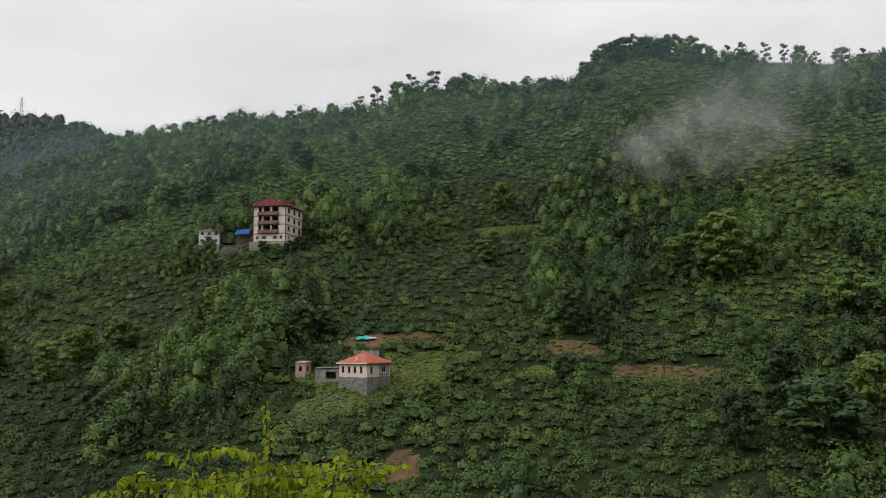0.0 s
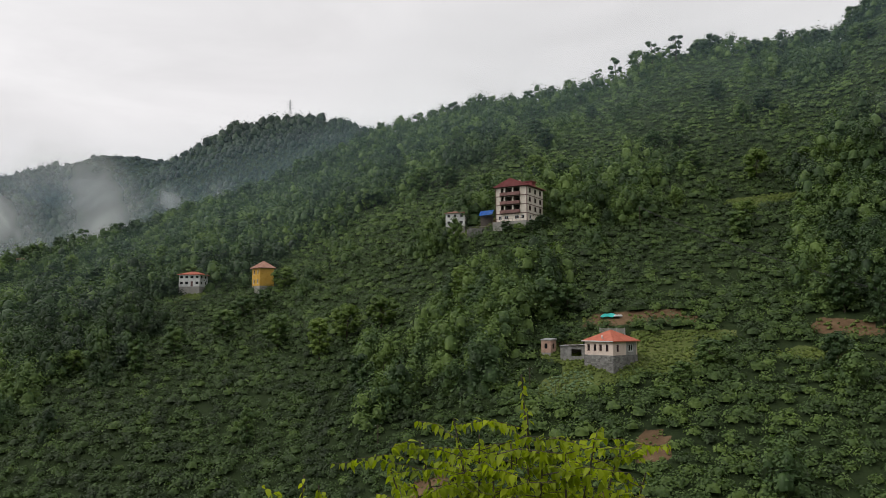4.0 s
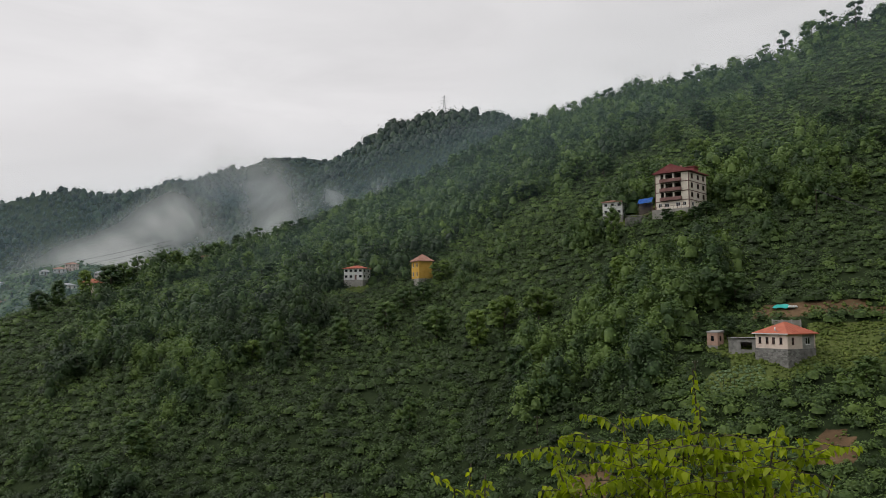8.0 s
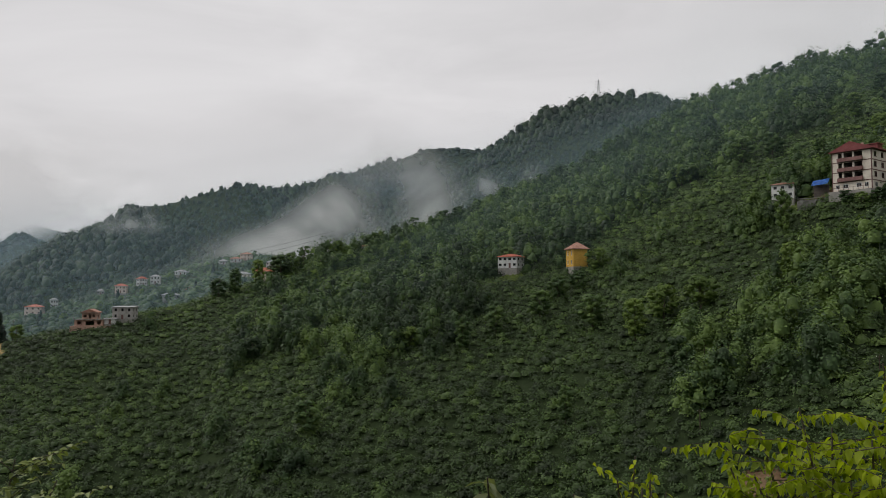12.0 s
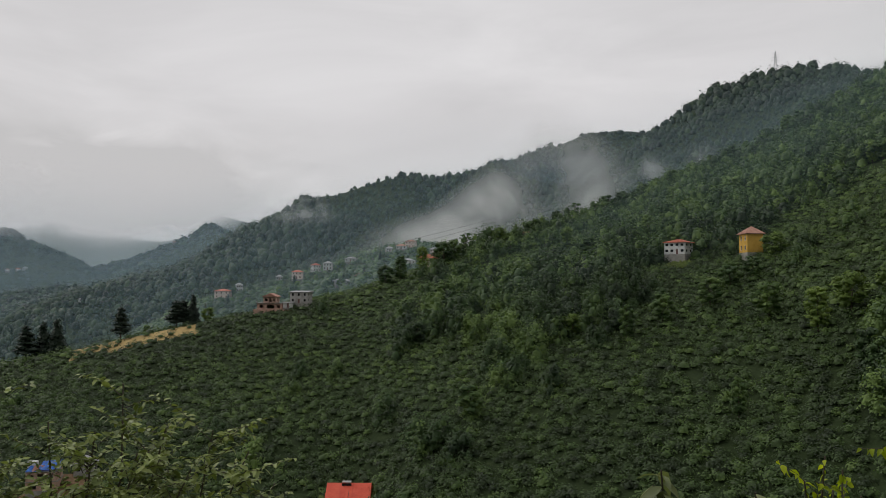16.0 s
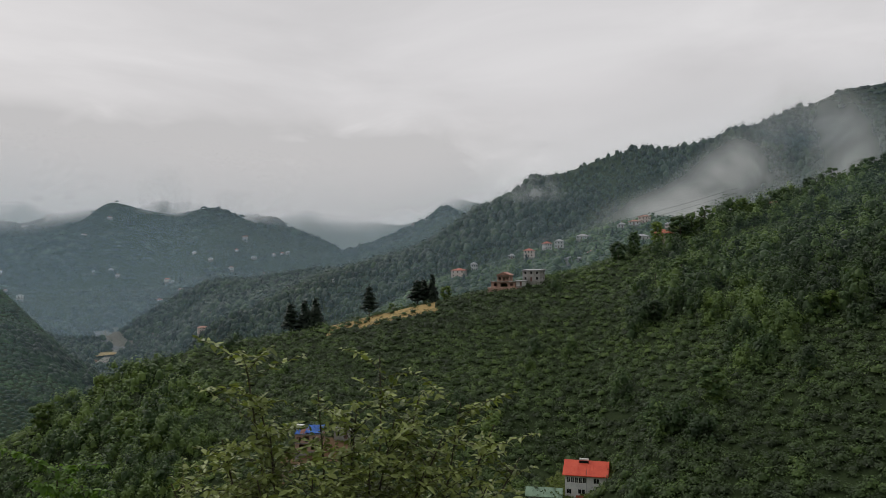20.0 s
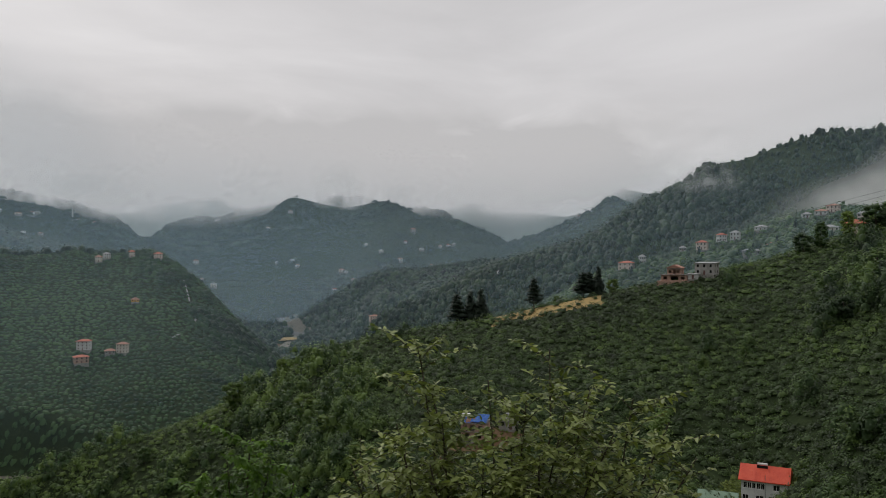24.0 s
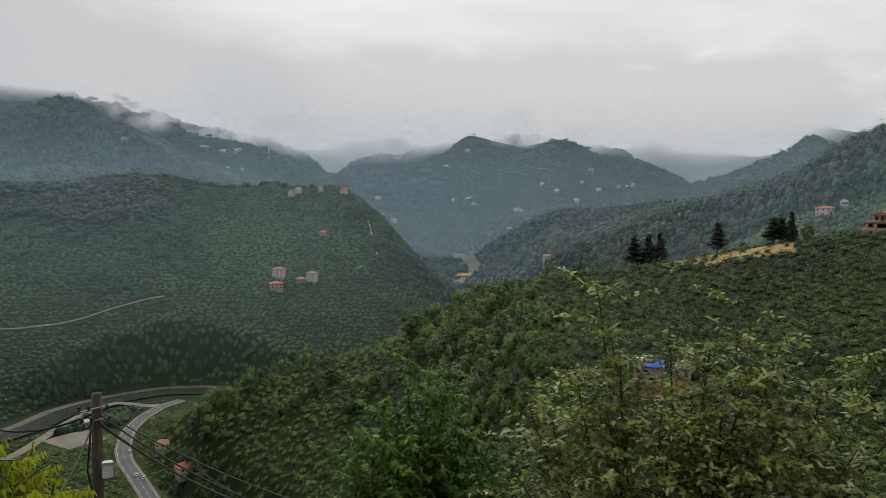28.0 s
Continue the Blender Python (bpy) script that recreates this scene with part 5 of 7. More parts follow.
def cottage_yard():
    # unrendered outbuilding and brick shed beside the cottage
    at = spot(8.3, 184)
    ob = thing("outbuilding", at, 8.3 - 15, "low grey stone outbuilding with an open front, no roof finish", "outbuilding")
    bm = bmesh.new()
    wall_mesh(bm, 6.2, 3.3, 0.35, [(2.6, 1.0, 5.0, 2.6)], Matrix.Translation((-3.1, -1.5, -0.8)))
    part("wall", bm, STONE, ob)
    bm = bmesh.new()
    wall_mesh(bm, 3.0, 2.9, 0.35, [], pose(3.1, -1.1, -0.8, 0, 0, 90))
    part("wall", bm, STONE, ob)
    bm = bmesh.new()
    wall_mesh(bm, 6.2, 3.6, 0.35, [], Matrix.Translation((-3.1, 1.95, -0.8)))
    part("wall", bm, INSIDE, ob)
    for k, mat in enumerate((GREY_ROOF, CONCRETE, GREY_ROOF)):
        bm = bmesh.new()
        box(bm, -3.3 + 2.1 * k, -1.25 + 2.1 * k, -1.8, 2.4, 2.62 + 0.08 * k, 2.68 + 0.08 * k)
        part("roof_sheet", bm, mat, ob)
    plain_house("brick_shed", 10.2, 188, -30, 2.6, 2.6, 1, BRICK, GREY_ROOF, "small unplastered red brick shed with an open window", "shed", storey=2.9, roof_kind="shed", rise=0.3,
                over=0.15, windows=(1, 1), win=(0.8, 1.2), door=False, sink=2)
    at = spot(5.6, 192)
    ob = thing("garden_wall", at, 5.6 - 8, "short pale concrete wall above the cottage roof", "wall")
    bm = bmesh.new()
    box(bm, -3.2, 3.0, -0.15, 0.15, -1.5, 2.2)
    part("panel", bm, CONCRETE, ob)
    for x in (-3.0, -1.0, 1.0, 2.8):
        bm = bmesh.new()
        box(bm, x - 0.15, x + 0.15, -0.22, -0.155, -1.5, 2.4)
        part("pier", bm, GREYWALL, ob)
    # heap under a turquoise sheet
    at = spot(5.8, 203)
    ob = thing("covered_heap", at, 5.8, "heap covered by a turquoise tarpaulin, weighted at the rim", "covered heap")
    bm = bmesh.new()
    g = []
    for i in range(17):
        row = []
        for j in range(9):
            u, v = i / 8 - 1, j / 4 - 1
            z = 0.95 * max(0, 1 - u * u) ** 0.6 * max(0, 1 - v * v) ** 0.6 + 0.1 * math.sin(7 * u + 3 * v)
            row.append(bm.verts.new((2.4 * u, 1.5 * v, z)))
        g.append(row)
    for i in range(16):
        for j in range(8):
            bm.faces.new((g[i][j], g[i + 1][j], g[i + 1][j + 1], g[i][j + 1]))
    part("tarpaulin", bm, TEAL, ob, smooth=True)
    for x, y in ((2.3, -0.9), (2.7, -0.3), (1.6, -1.4)):
        bm = bmesh.new()
        bmesh.ops.create_icosphere(bm, subdivisions=2, radius=0.5, matrix=pose(x, y, 0.25) @ Matrix.Diagonal((1.2, 0.8, 0.7, 1)))
        part("sack", bm, WHITE, ob, "pale filled sack", smooth=True)
    # rows of cabbages in the kitchen garden
    x, y, h, r = scatter(7.0, 11.5, 166, 178, 1.0)
    keep = np.array([CLEARINGS[int(k)][4] == "garden" if 0 <= k < 900 else False for k in clearing_at(x, y)])
    x, y = x[keep], y[keep]
    n = len(x)
    v, f, tone = crowns(x, y, land(x, y), np.full(n, 0.8), np.full(n, 0.45), 14, np.full(n, 0.28))
    tagged(triangles_object("cabbage_rows", v, f, CABBAGE), "pale green cabbages in a kitchen garden", "vegetables", kind="stuff")
    at = spot(9.4, 168)
    bean = thing("bean_poles", at, 9.4, "upright bean poles beside the garden", "poles")
    for k in range(4):
        bm = bmesh.new()
        tube(bm, (k * 0.7 - 1, 0.3 * (k % 2), -0.3), (k * 0.7 - 1.1, 0.3 * (k % 2), 4.2 - 0.7 * (k % 3)), 0.05, 0.03, 5)
        part("pole", bm, WOODPOLE, bean)


CABBAGE = foliage("cabbage_leaves", (0.08, 0.13, 0.06), (0.16, 0.24, 0.12), (0.28, 0.36, 0.2), big=0.3, small=1.5)
apartment_block()
terrace_and_neighbours()
cottage()
cottage_yard()

# ---- other houses of the near slope ----
plain_house("yellow_house", 31.1, 312, -66, 7.2, 6.0, 2, OCHRE, PALE_TILE, "bright yellow two-storey house with a faded red hipped roof", storey=3.6, rise=2.5, over=0.7,
            windows=(2, 0), win=(1.1, 1.7), frame_mat=FRAME, sink=4, lift=1.6, door=False)
plain_house("white_house", 35.9, 330, -28, 9.0, 7.0, 2, WHITE, RED_TILE, "white two-storey house with a low red roof among trees", storey=2.4, rise=1.2, over=0.5,
            windows=(4, 2), win=(1.3, 1.0), sink=4, lift=2.0)
plain_house("ridge_hut", -3.7, 489, 10, 7.5, 5, 1, PALE_TILE, GREY_ROOF, "small tan hut with a flat grey roof on the ridge", "hut", storey=2.6, rise=0.6, windows=(2, 1), sink=3, lift=2.2)
plain_house("ridge_shed", -29.7, 476, 10, 9, 6, 1, CONCRETE, GREY_ROOF, "low concrete shed on the hilltop", "shed", storey=2.6, rise=0.6, windows=(2, 1), sink=3, lift=3)


def red_roof_house():
    at = spot(59.6, 206)
    w, d, s = 10.4, 8.5, 2.9
    ob = thing("white_house", at + Vector((0, 0, -1.6)), 59.6 - 6, "white two-storey house with a bright red metal roof", "house")
    front = Matrix.Translation((-w / 2, -d / 2, 0))
    up = [(0.5 + k * 1.0, s + 0.85, 1.36 + k * 1.0, s + 2.3) for k in range(5)] + [(7.2, s + 0.85, 8.8, s + 2.3)]
    low = [(0.3, 0.8, 1.7, 2.2), (3.2, 0.9, 5.2, 2.3), (7.1, 0.9, 8.9, 2.3)]
    bm = bmesh.new()
    wall_mesh(bm, w, 2 * s, 0.28, up + low, front)
    part("wall", bm, WHITE, ob)
    for x0, z0, x1, z1 in up + low:
        window(ob, front @ Matrix.Translation((x0, 0, z0)), x1 - x0, z1 - z0, FRAME)
    for x0, x1 in ((2.9, 5.6), (6.9, 9.2)):
        bm = bmesh.new()
        box(bm, x0, x1, -0.9, -0.8, -0.2, 0.85)
        bm.transform(front)
        part("balcony", bm, RED_TILE, ob, "red balcony panel")
    for place, length in ((pose(w / 2, -d / 2 + 0.28, 0, 0, 0, 90), d - 0.56), (pose(-w / 2, d / 2 - 0.28, 0, 0, 0, -90), d - 0.56), (pose(w / 2, d / 2, 0, 0, 0, 180), w)):
        bm = bmesh.new()
        wall_mesh(bm, length, 2 * s, 0.28, [], place)
        part("wall", bm, WHITE, ob)
    bm = bmesh.new()
    box(bm, w / 2 + 0.003, w / 2 + 1.6, -d / 2 + 1, d / 2 - 1, 0.6, 2 * s - 0.6)
    part("porch", bm, MAUVE, ob, "dark red boarded side porch")
    bm = bmesh.new()
    box(bm, -w / 2 + 0.28, w / 2 - 0.28, -d / 2 + 0.28, d / 2 - 0.28, s - 0.2, s)
    part("floor_slab", bm, INSIDE, ob)
    bm = bmesh.new()
    box(bm, -w / 2, w / 2, -d / 2, d / 2, -4, -0.004)
    part("plinth", bm, CONCRETE, ob)
    bm = bmesh.new()
    roof_mesh(bm, w, d, 2.6, 0.6, 2 * s + 0.03, "gable", "x")
    rf = part("roof", bm, RED_SHEET, ob, "bright red sheet-metal roof")
    bm = bmesh.new()
    tile_rows(bm, w, d, 2.6, 0.6, 2 * s + 0.03, "x")
    part("roof_seams", bm, RED_SHEET, rf)
    bm = bmesh.new()
    tube(bm, (-1.8, -0.5, 2 * s + 3.2), (0.5, -0.5, 2 * s + 3.2), 0.28, 0.28, 10)
    heater = part("water_tank", bm, FRAME, rf, "white solar water tank")
    bm = bmesh.new()
    box(bm, -1.9, 0.6, -0.95, -0.85, 2 * s + 2.0, 2 * s + 2.9)
    part("solar_panel", bm, GLASS, heater)
    bm = bmesh.new()
    tube(bm, (0.3, -d / 2 - 0.1, -1), (0.3, -d / 2 - 0.1, 2 * s + 1.6), 0.06, 0.06)
    part("drainpipe", bm, STEEL, ob)
    at = spot(62.7, 200)
    sh = thing("green_roofed_barn", at + Vector((0, 0, -1.0)), 62.7 - 4, "low barn with a pale green sheet-metal roof", "barn")
    bm = bmesh.new()
    wall_mesh(bm, 8.6, 2.6, 0.25, [(1, 0.7, 2.2, 1.9), (5, 0.2, 6.3, 2.2)], Matrix.Translation((-4.3, -2.5, 0)))
    wall_mesh(bm, 8.6, 2.6, 0.25, [], pose(4.3, 2.5, 0, 0, 0, 180))
    box(bm, -4.3, -4.05, -2.25, 2.25, 0, 2.6)
    box(bm, 4.05, 4.3, -2.25, 2.25, 0, 2.6)
    part("wall", bm, GREYWALL, sh)
    bm = bmesh.new()
    roof_mesh(bm, 8.6, 5, 1.5, 0.4, 2.62, "gable", "x")
    rf = part("roof", bm, GREEN_ROOF, sh)
    bm = bmesh.new()
    tile_rows(bm, 8.6, 5, 1.5, 0.4, 2.62, "x")
    part("roof_seams", bm, GREEN_ROOF, rf)
    bm = bmesh.new()
    box(bm, -4.3, 4.3, -2.5, 2.5, -3, -0.004)
    part("plinth", bm, CONCRETE, sh)


def tarp_roofed_house():
    at = spot(79.85, 232)
    ob = thing("half_built_house", at + Vector((0, 0, 0.0)), 79.85 - 12, "half-built red block house with blue tarpaulins on its roof", "house")
    w, d, h = 7.6, 6.5, 4.8
    front = Matrix.Translation((-w / 2, -d / 2, 0))
    holes = [(0.6, 3.0, 1.9, 4.2), (2.8, 2.6, 4.2, 4.4), (5.2, 3.0, 6.6, 4.2), (1.2, 0.4, 2.6, 2.0), (4.6, 0.4, 6.2, 2.0)]
    bm = bmesh.new()
    wall_mesh(bm, w, h, 0.25, holes, front)
    part("wall", bm, BRICK, ob)
    for place, length in ((pose(w / 2, -d / 2 + 0.25, 0, 0, 0, 90), d - 0.5), (pose(-w / 2, d / 2 - 0.25, 0, 0, 0, -90), d - 0.5), (pose(w / 2, d / 2, 0, 0, 0, 180), w)):
        bm = bmesh.new()
        wall_mesh(bm, length, h, 0.25, [(2, 2.8, 3.6, 4.2)], place)
        part("wall", bm, BRICK, ob)
    for z in (2.2, 4.75):
        bm = bmesh.new()
        box(bm, -w / 2 - 0.15, w / 2 + 0.15, -d / 2 - 0.15, d / 2 + 0.15, z, z + 0.22)
        part("slab", bm, CONCRETE, ob)
    bm = bmesh.new()
    box(bm, -w / 2, w / 2, -d / 2, d / 2, -4, -0.004)
    part("plinth", bm, CONCRETE, ob)
    for x0, x1, y0, y1, tilt, mat, lab in ((-3.9, -0.6, -3.5, 1.5, 0.5, BLUE, "blue tarpaulin"), (-0.9, 3.9, -3.6, 3.0, 1.0, BLUE, "blue tarpaulin"),
                                           (-2.4, 0.2, -3.3, -0.5, 0.9, PALE_TILE, "salvaged roof tiles")):
        bm = bmesh.new()
        g = [[bm.verts.new((x0 + (x1 - x0) * i / 9, y0 + (y1 - y0) * j / 6, 5.05 + tilt * j / 6 + 0.35 * (x0 > -1) + 0.09 * math.sin(2.1 * i + x0) * math.cos(1.7 * j))) for j in range(7)] for i in range(10)]
        for i in range(9):
            for j in range(6):
                bm.faces.new((g[i][j], g[i + 1][j], g[i + 1][j + 1], g[i][j + 1]))
        bmesh.ops.solidify(bm, geom=bm.faces[:], thickness=0.04)
        part("roof_cover", bm, mat, ob, lab)
    bm = bmesh.new()
    box(bm, -4.6, -2.2, 1.6, 3.0, 5.0, 6.6)
    part("stair_head", bm, WHITE, ob, "white rendered stair head")
    plain_house("grey_house", 77.4, 238, -15, 5.0, 5, 1, GREYWALL, GREY_ROOF, "small grey house with a weathered grey hipped roof", storey=2.8, rise=1.9, windows=(2, 1), sink=4, lift=0.2)
    # rubble and timber beside the building site
    pick = random.Random(11)
    heap = thing("rubble_heap", spot(80.6, 224), 80, "heap of broken blocks, planks and stones", "rubble")
    for k in range(46):
        bm = bmesh.new()
        L, W, H = (pick.uniform(0.3, 0.9), pick.uniform(0.3, 0.6), pick.uniform(0.2, 0.45)) if k % 4 else (pick.uniform(1.5, 3.2), 0.18, 0.07)
        box(bm, -L / 2, L / 2, -W / 2, W / 2, 0, H)
        x, y = pick.gauss(0.8, 2.6), pick.gauss(0, 1.2)
        bm.transform(pose(x, y, 0.9 * math.exp(-(x * x + y * y) / 8), pick.uniform(-25, 25), pick.uniform(-25, 25), pick.uniform(0, 180)))
        part("plank" if k % 4 == 0 else "block", bm, (WOODPOLE, STONE, WHITE, BRICK)[k % 4], heap)


RED_SHEET = surface("red_roof_sheet", [(0.25, (0.42, 0.04, 0.02)), (0.5, (0.52, 0.065, 0.03)), (0.8, (0.58, 0.1, 0.05))], scale=0.5, rough=0.5, bump=0.01)
red_roof_house()
tarp_roofed_house()

# ---- the hamlet behind the crest and the houses scattered over the valley ----
def brick_house():
    at = spot(65.4, 381)
    ob = thing("brick_house", at + Vector((0, 0, 0.3)), 65.4 - 14, "unfinished red block house with open terraces and a small top storey", "house")
    w, d = 12.0, 8.0
    for z0, x0, x1, y0, y1, holes in ((0, -6, 6, -4, 4, [(1.2, 0.7, 3.0, 2.1), (4.6, 0.4, 8.2, 2.2), (9.4, 0.7, 11.0, 2.1)]),
                                      (3.0, -3.2, 3.0, -3.2, 3.4, [(0.7, 0.8, 2.0, 2.0), (2.8, 0.3, 4.0, 2.2), (4.5, 0.8, 5.6, 2.0)])):
        for place, length, hs in ((Matrix.Translation((x0, y0, z0)), x1 - x0, holes), (pose(x1, y0 + 0.25, z0, 0, 0, 90), y1 - y0 - 0.5, [(2, 0.8, 3.4, 2)]),
                                  (pose(x0, y1 - 0.25, z0, 0, 0, -90), y1 - y0 - 0.5, []), (pose(x1, y1, z0, 0, 0, 180), x1 - x0, [])):
            bm = bmesh.new()
            wall_mesh(bm, length, 2.8, 0.25, hs, place)
            part("wall", bm, BRICK, ob)
        bm = bmesh.new()
        box(bm, x0 - 0.5, x1 + 0.5, y0 - 0.7, y1 + 0.3, z0 + 2.8, z0 + 3.0)
        part("slab", bm, CONCRETE, ob)
    bm = bmesh.new()
    roof_mesh(bm, 6.2, 6.6, 1.4, 0.6, 6.0, "gable", "y")
    part("roof", bm, PALE_TILE, ob)
    for x in (-6.3, -3.6, 3.6, 6.2):
        bm = bmesh.new()
        box(bm, x - 0.12, x + 0.12, -4.5, -4.26, 3.0, 4.0)
        part("post", bm, CONCRETE, ob)
    bm = bmesh.new()
    box(bm, -7.5, 7, -5.5, 4, -4, -0.005)
    part("plinth", bm, BRICK, ob)
    plain_house("grey_house", 63.3, 383, -20, 9, 7, 2, GREYWALL, GREY_ROOF, "grey unpainted house with a flat pale roof terrace", storey=2.7, roof_kind="shed", rise=0.5, windows=(3, 2), sink=3, lift=0.6)
    plain_house("garage", 64.2, 378, -10, 4.5, 4, 1, WHITE, GREY_ROOF, "small white rendered garage beside the brick house", "garage", storey=2.3, roof_kind="shed", rise=0.2, windows=(1, 1), sink=3, lift=0.4)


brick_house()
plain_house("pink_house", 54.0, 428, -16, 9.0, 7.5, 2, PINKISH, RED_TILE, "pale pink house with a red hipped roof", storey=2.5, rise=1.9, over=0.7, windows=(3, 2), sink=4, lift=0.6, chimney=True)
plain_house("white_cottage", 46.7, 470, -12, 7.5, 6, 1, WHITE, PALE_TILE, "small white cottage with a brown roof on the crest", storey=2.9, rise=1.3, windows=(3, 1), sink=4, lift=0.6)
plain_house("crest_shed", 50.2, 452, 0, 8, 4, 1, PALE_TILE, GREY_ROOF, "low shed on the crest beside the trees", "shed", storey=2.2, rise=0.5, windows=(2, 1), sink=3, lift=0.3)
# heading, distance, width, storeys, wall, roof, turn
HAMLET = [
    (56.9, 674, 7, 1, WHITE, GREY_ROOF, 10), (56.0, 666, 9, 1, WHITE, PALE_TILE, -8), (55.3, 672, 8.5, 2, PINKISH, PALE_TILE, -20), (55.5, 588, 9, 1, CREAM, GREY_ROOF, 25),
    (53.6, 640, 7, 2, PINKISH, GREY_ROOF, 0), (62.3, 660, 6.5, 2, WHITE, RED_TILE, 30), (61.4, 648, 7, 2, WHITE, GREY_ROOF, -10), (59.7, 666, 9.5, 1, WHITE, GREY_ROOF, -15),
    (63.6, 628, 8, 2, PINKISH, RED_TILE, -12), (64.9, 646, 5, 1, GREYWALL, GREY_ROOF, 0), (67.7, 632, 5, 2, WHITE, GREY_ROOF, 12), (68.8, 616, 11, 2, PINKISH, RED_TILE, -18),
    (59.1, 556, 6, 1, PINKISH, PALE_TILE, 0), (60.4, 550, 11, 1, GREYWALL, GREY_ROOF, 15),
]
for h, r, w, n, wall, roof, turn in HAMLET:
    tint = {WHITE: "white", PINKISH: "pale pink", CREAM: "cream", GREYWALL: "grey"}[wall]
    top = {RED_TILE: "red tiled", PALE_TILE: "faded brown", GREY_ROOF: "grey sheet"}[roof]
    plain_house("village_house", h, r, turn, w, 0.75 * w, n, wall, roof, f"{tint} {'two-storey' if n == 2 else 'single-storey'} village house with a {top} roof",
                rise=1.5, windows=(3, 2), sink=5, lift=1.0, group="hamlet houses", far_house=True)
# across the valley
VALLEY = [
    (107.2, 785, 11, 3, WHITE, RED_TILE, -20), (107.4, 764, 12, 2, BRICK, RED_TILE, 10), (104.8, 777, 9, 3, CREAM, PALE_TILE, -30), (105.6, 777, 9, 1, GREYWALL, PALE_TILE, 0),
    (104.0, 869, 8, 1, OCHRE, PALE_TILE, 0), (106.3, 978, 8, 2, CREAM, PALE_TILE, 0), (105.8, 982, 7, 2, WHITE, GREY_ROOF, 20), (104.2, 976, 7, 2, CREAM, RED_TILE, 0),
    (102.5, 962, 9, 2, PINKISH, RED_TILE, -10), (117.6, 1722, 12, 2, BRICK, RED_TILE, 0), (87.3, 1110, 15, 3, PINKISH, PALE_TILE, 8),
    (88.6, 1094, 8, 1, PINKISH, PALE_TILE, 0), (78.0, 1018, 6, 1, WHITE, GREY_ROOF, 15), (77.5, 1016, 5, 1, WHITE, PALE_TILE, -10), (86.8, 1212, 7, 2, WHITE, RED_TILE, 0), (86.5, 1320, 8, 2, CREAM, GREY_ROOF, 0),
]
FAR_VALLEY = [
    (112.4, 2442, 26, 1), (111.1, 2442, 18, 1), (110.4, 2463, 24, 2), (110.0, 2479, 16, 2), (107.5, 2527, 14, 1), (106.5, 2553, 16, 1), (110.8, 2206, 12, 1), (109.8, 2321, 12, 1),
    (100.0, 2331, 14, 2), (98.8, 2006, 14, 3), (99.6, 2066, 9, 1), (97.1, 2675, 18, 3), (98.5, 2690, 18, 1), (95.0, 2479, 13, 1), (93.4, 2495, 14, 1), (93.3, 2211, 12, 1), (92.9, 2180, 10, 1),
    (89.7, 2010, 14, 2), (89.4, 1989, 10, 1), (88.8, 1808, 12, 1), (90.2, 1800, 10, 1), (86.8, 1976, 12, 1), (85.4, 1918, 13, 2), (84.4, 2202, 13, 3), (83.8, 2018, 13, 1), (83.1, 1896, 9, 1),
    (81.8, 2066, 9, 1), (81.4, 2092, 9, 2), (82.9, 1320, 8, 1), (80.2, 1335, 9, 2), (72.7, 2664, 14, 1), (72.2, 2670, 12, 2), (85.0, 2060, 8, 1), (87.9, 2110, 9, 1), (82.4, 2040, 8, 1), (86.1, 1870, 7, 1), (94.4, 2240, 9, 1),
]
for h, r, w, n, wall, roof, turn in VALLEY:
    tint = {WHITE: "white", PINKISH: "pale pink", CREAM: "cream", GREYWALL: "grey", BRICK: "brick-red", OCHRE: "tan"}[wall]
    plain_house("valley_house", h, r, turn, w, 0.75 * w, n, wall, roof, f"{tint} {'tall' if n == 3 else 'low'} house on the far side of the valley",
                storey=2.7, rise=1.7, over=0.6, windows=(3, 2), win=(1.2, 1.2), sink=9, lift=0.7, group="valley houses", far_house=True)
for k, (h, r, w, n) in enumerate(FAR_VALLEY):
    plain_house("distant_house", h, r, (k * 37) % 50 - 25, w, 0.7 * w, n, (WHITE, CREAM, WHITE, GREYWALL)[k % 4], (GREY_ROOF, PALE_TILE, RED_TILE)[k % 3],
                f"{('white', 'cream', 'white', 'grey')[k % 4]} {'tall' if n == 3 else 'two-storey' if n == 2 else 'low'} house far off on the hazy mountainside", storey=3.2, rise=2.2, windows=(2, 1), win=(1.8, 1.5), sink=14, lift=3.5,
                group="distant houses", door=False, far_house=True)
minaret = thing("minaret", spot(107.9, 2515), 0, "slim white minaret far off on the mountainside", "minaret")
bm = bmesh.new()
tube(bm, (0, 0, -10), (0, 0, 34), 2.2, 1.8, 10)
shaft = part("shaft", bm, WHITE, minaret)
bm = bmesh.new()
tube(bm, (0, 0, 26), (0, 0, 28), 3.2, 3.2, 10)
part("balcony", bm, WHITE, minaret)
bm = bmesh.new()
tube(bm, (0, 0, 34), (0, 0, 43), 2.0, 0.1, 10)
part("spire", bm, GREY_ROOF, minaret)

# ---- valley floor: road, river, yard, cars ----
ribbon("road_verge", ROAD_LINE, 10.0, GRAVEL, 0.10, "pale gravel verge of the valley road", "road", level=-165)
ribbon("road", ROAD_LINE, 7.8, ASPHALT, 0.22, "grey asphalt two-lane valley road", "road", level=-165)
ribbon("road_line", ROAD_LINE, 0.15, PAINT, 0.26, "dashed white centre line on the road", "road marking", dash=(1, 2), level=-165)
for side in (-3.6, 3.6):
    ribbon("road_edge_line", ROAD_LINE, 0.15, PAINT, 0.26, "white edge line along the road", "road marking", offset=side, level=-165)
ribbon("river_bank", RIVER_LINE, 27, RIVERBED, 0.9, "stony grey-brown river bank", "river bank", level=-166.5)
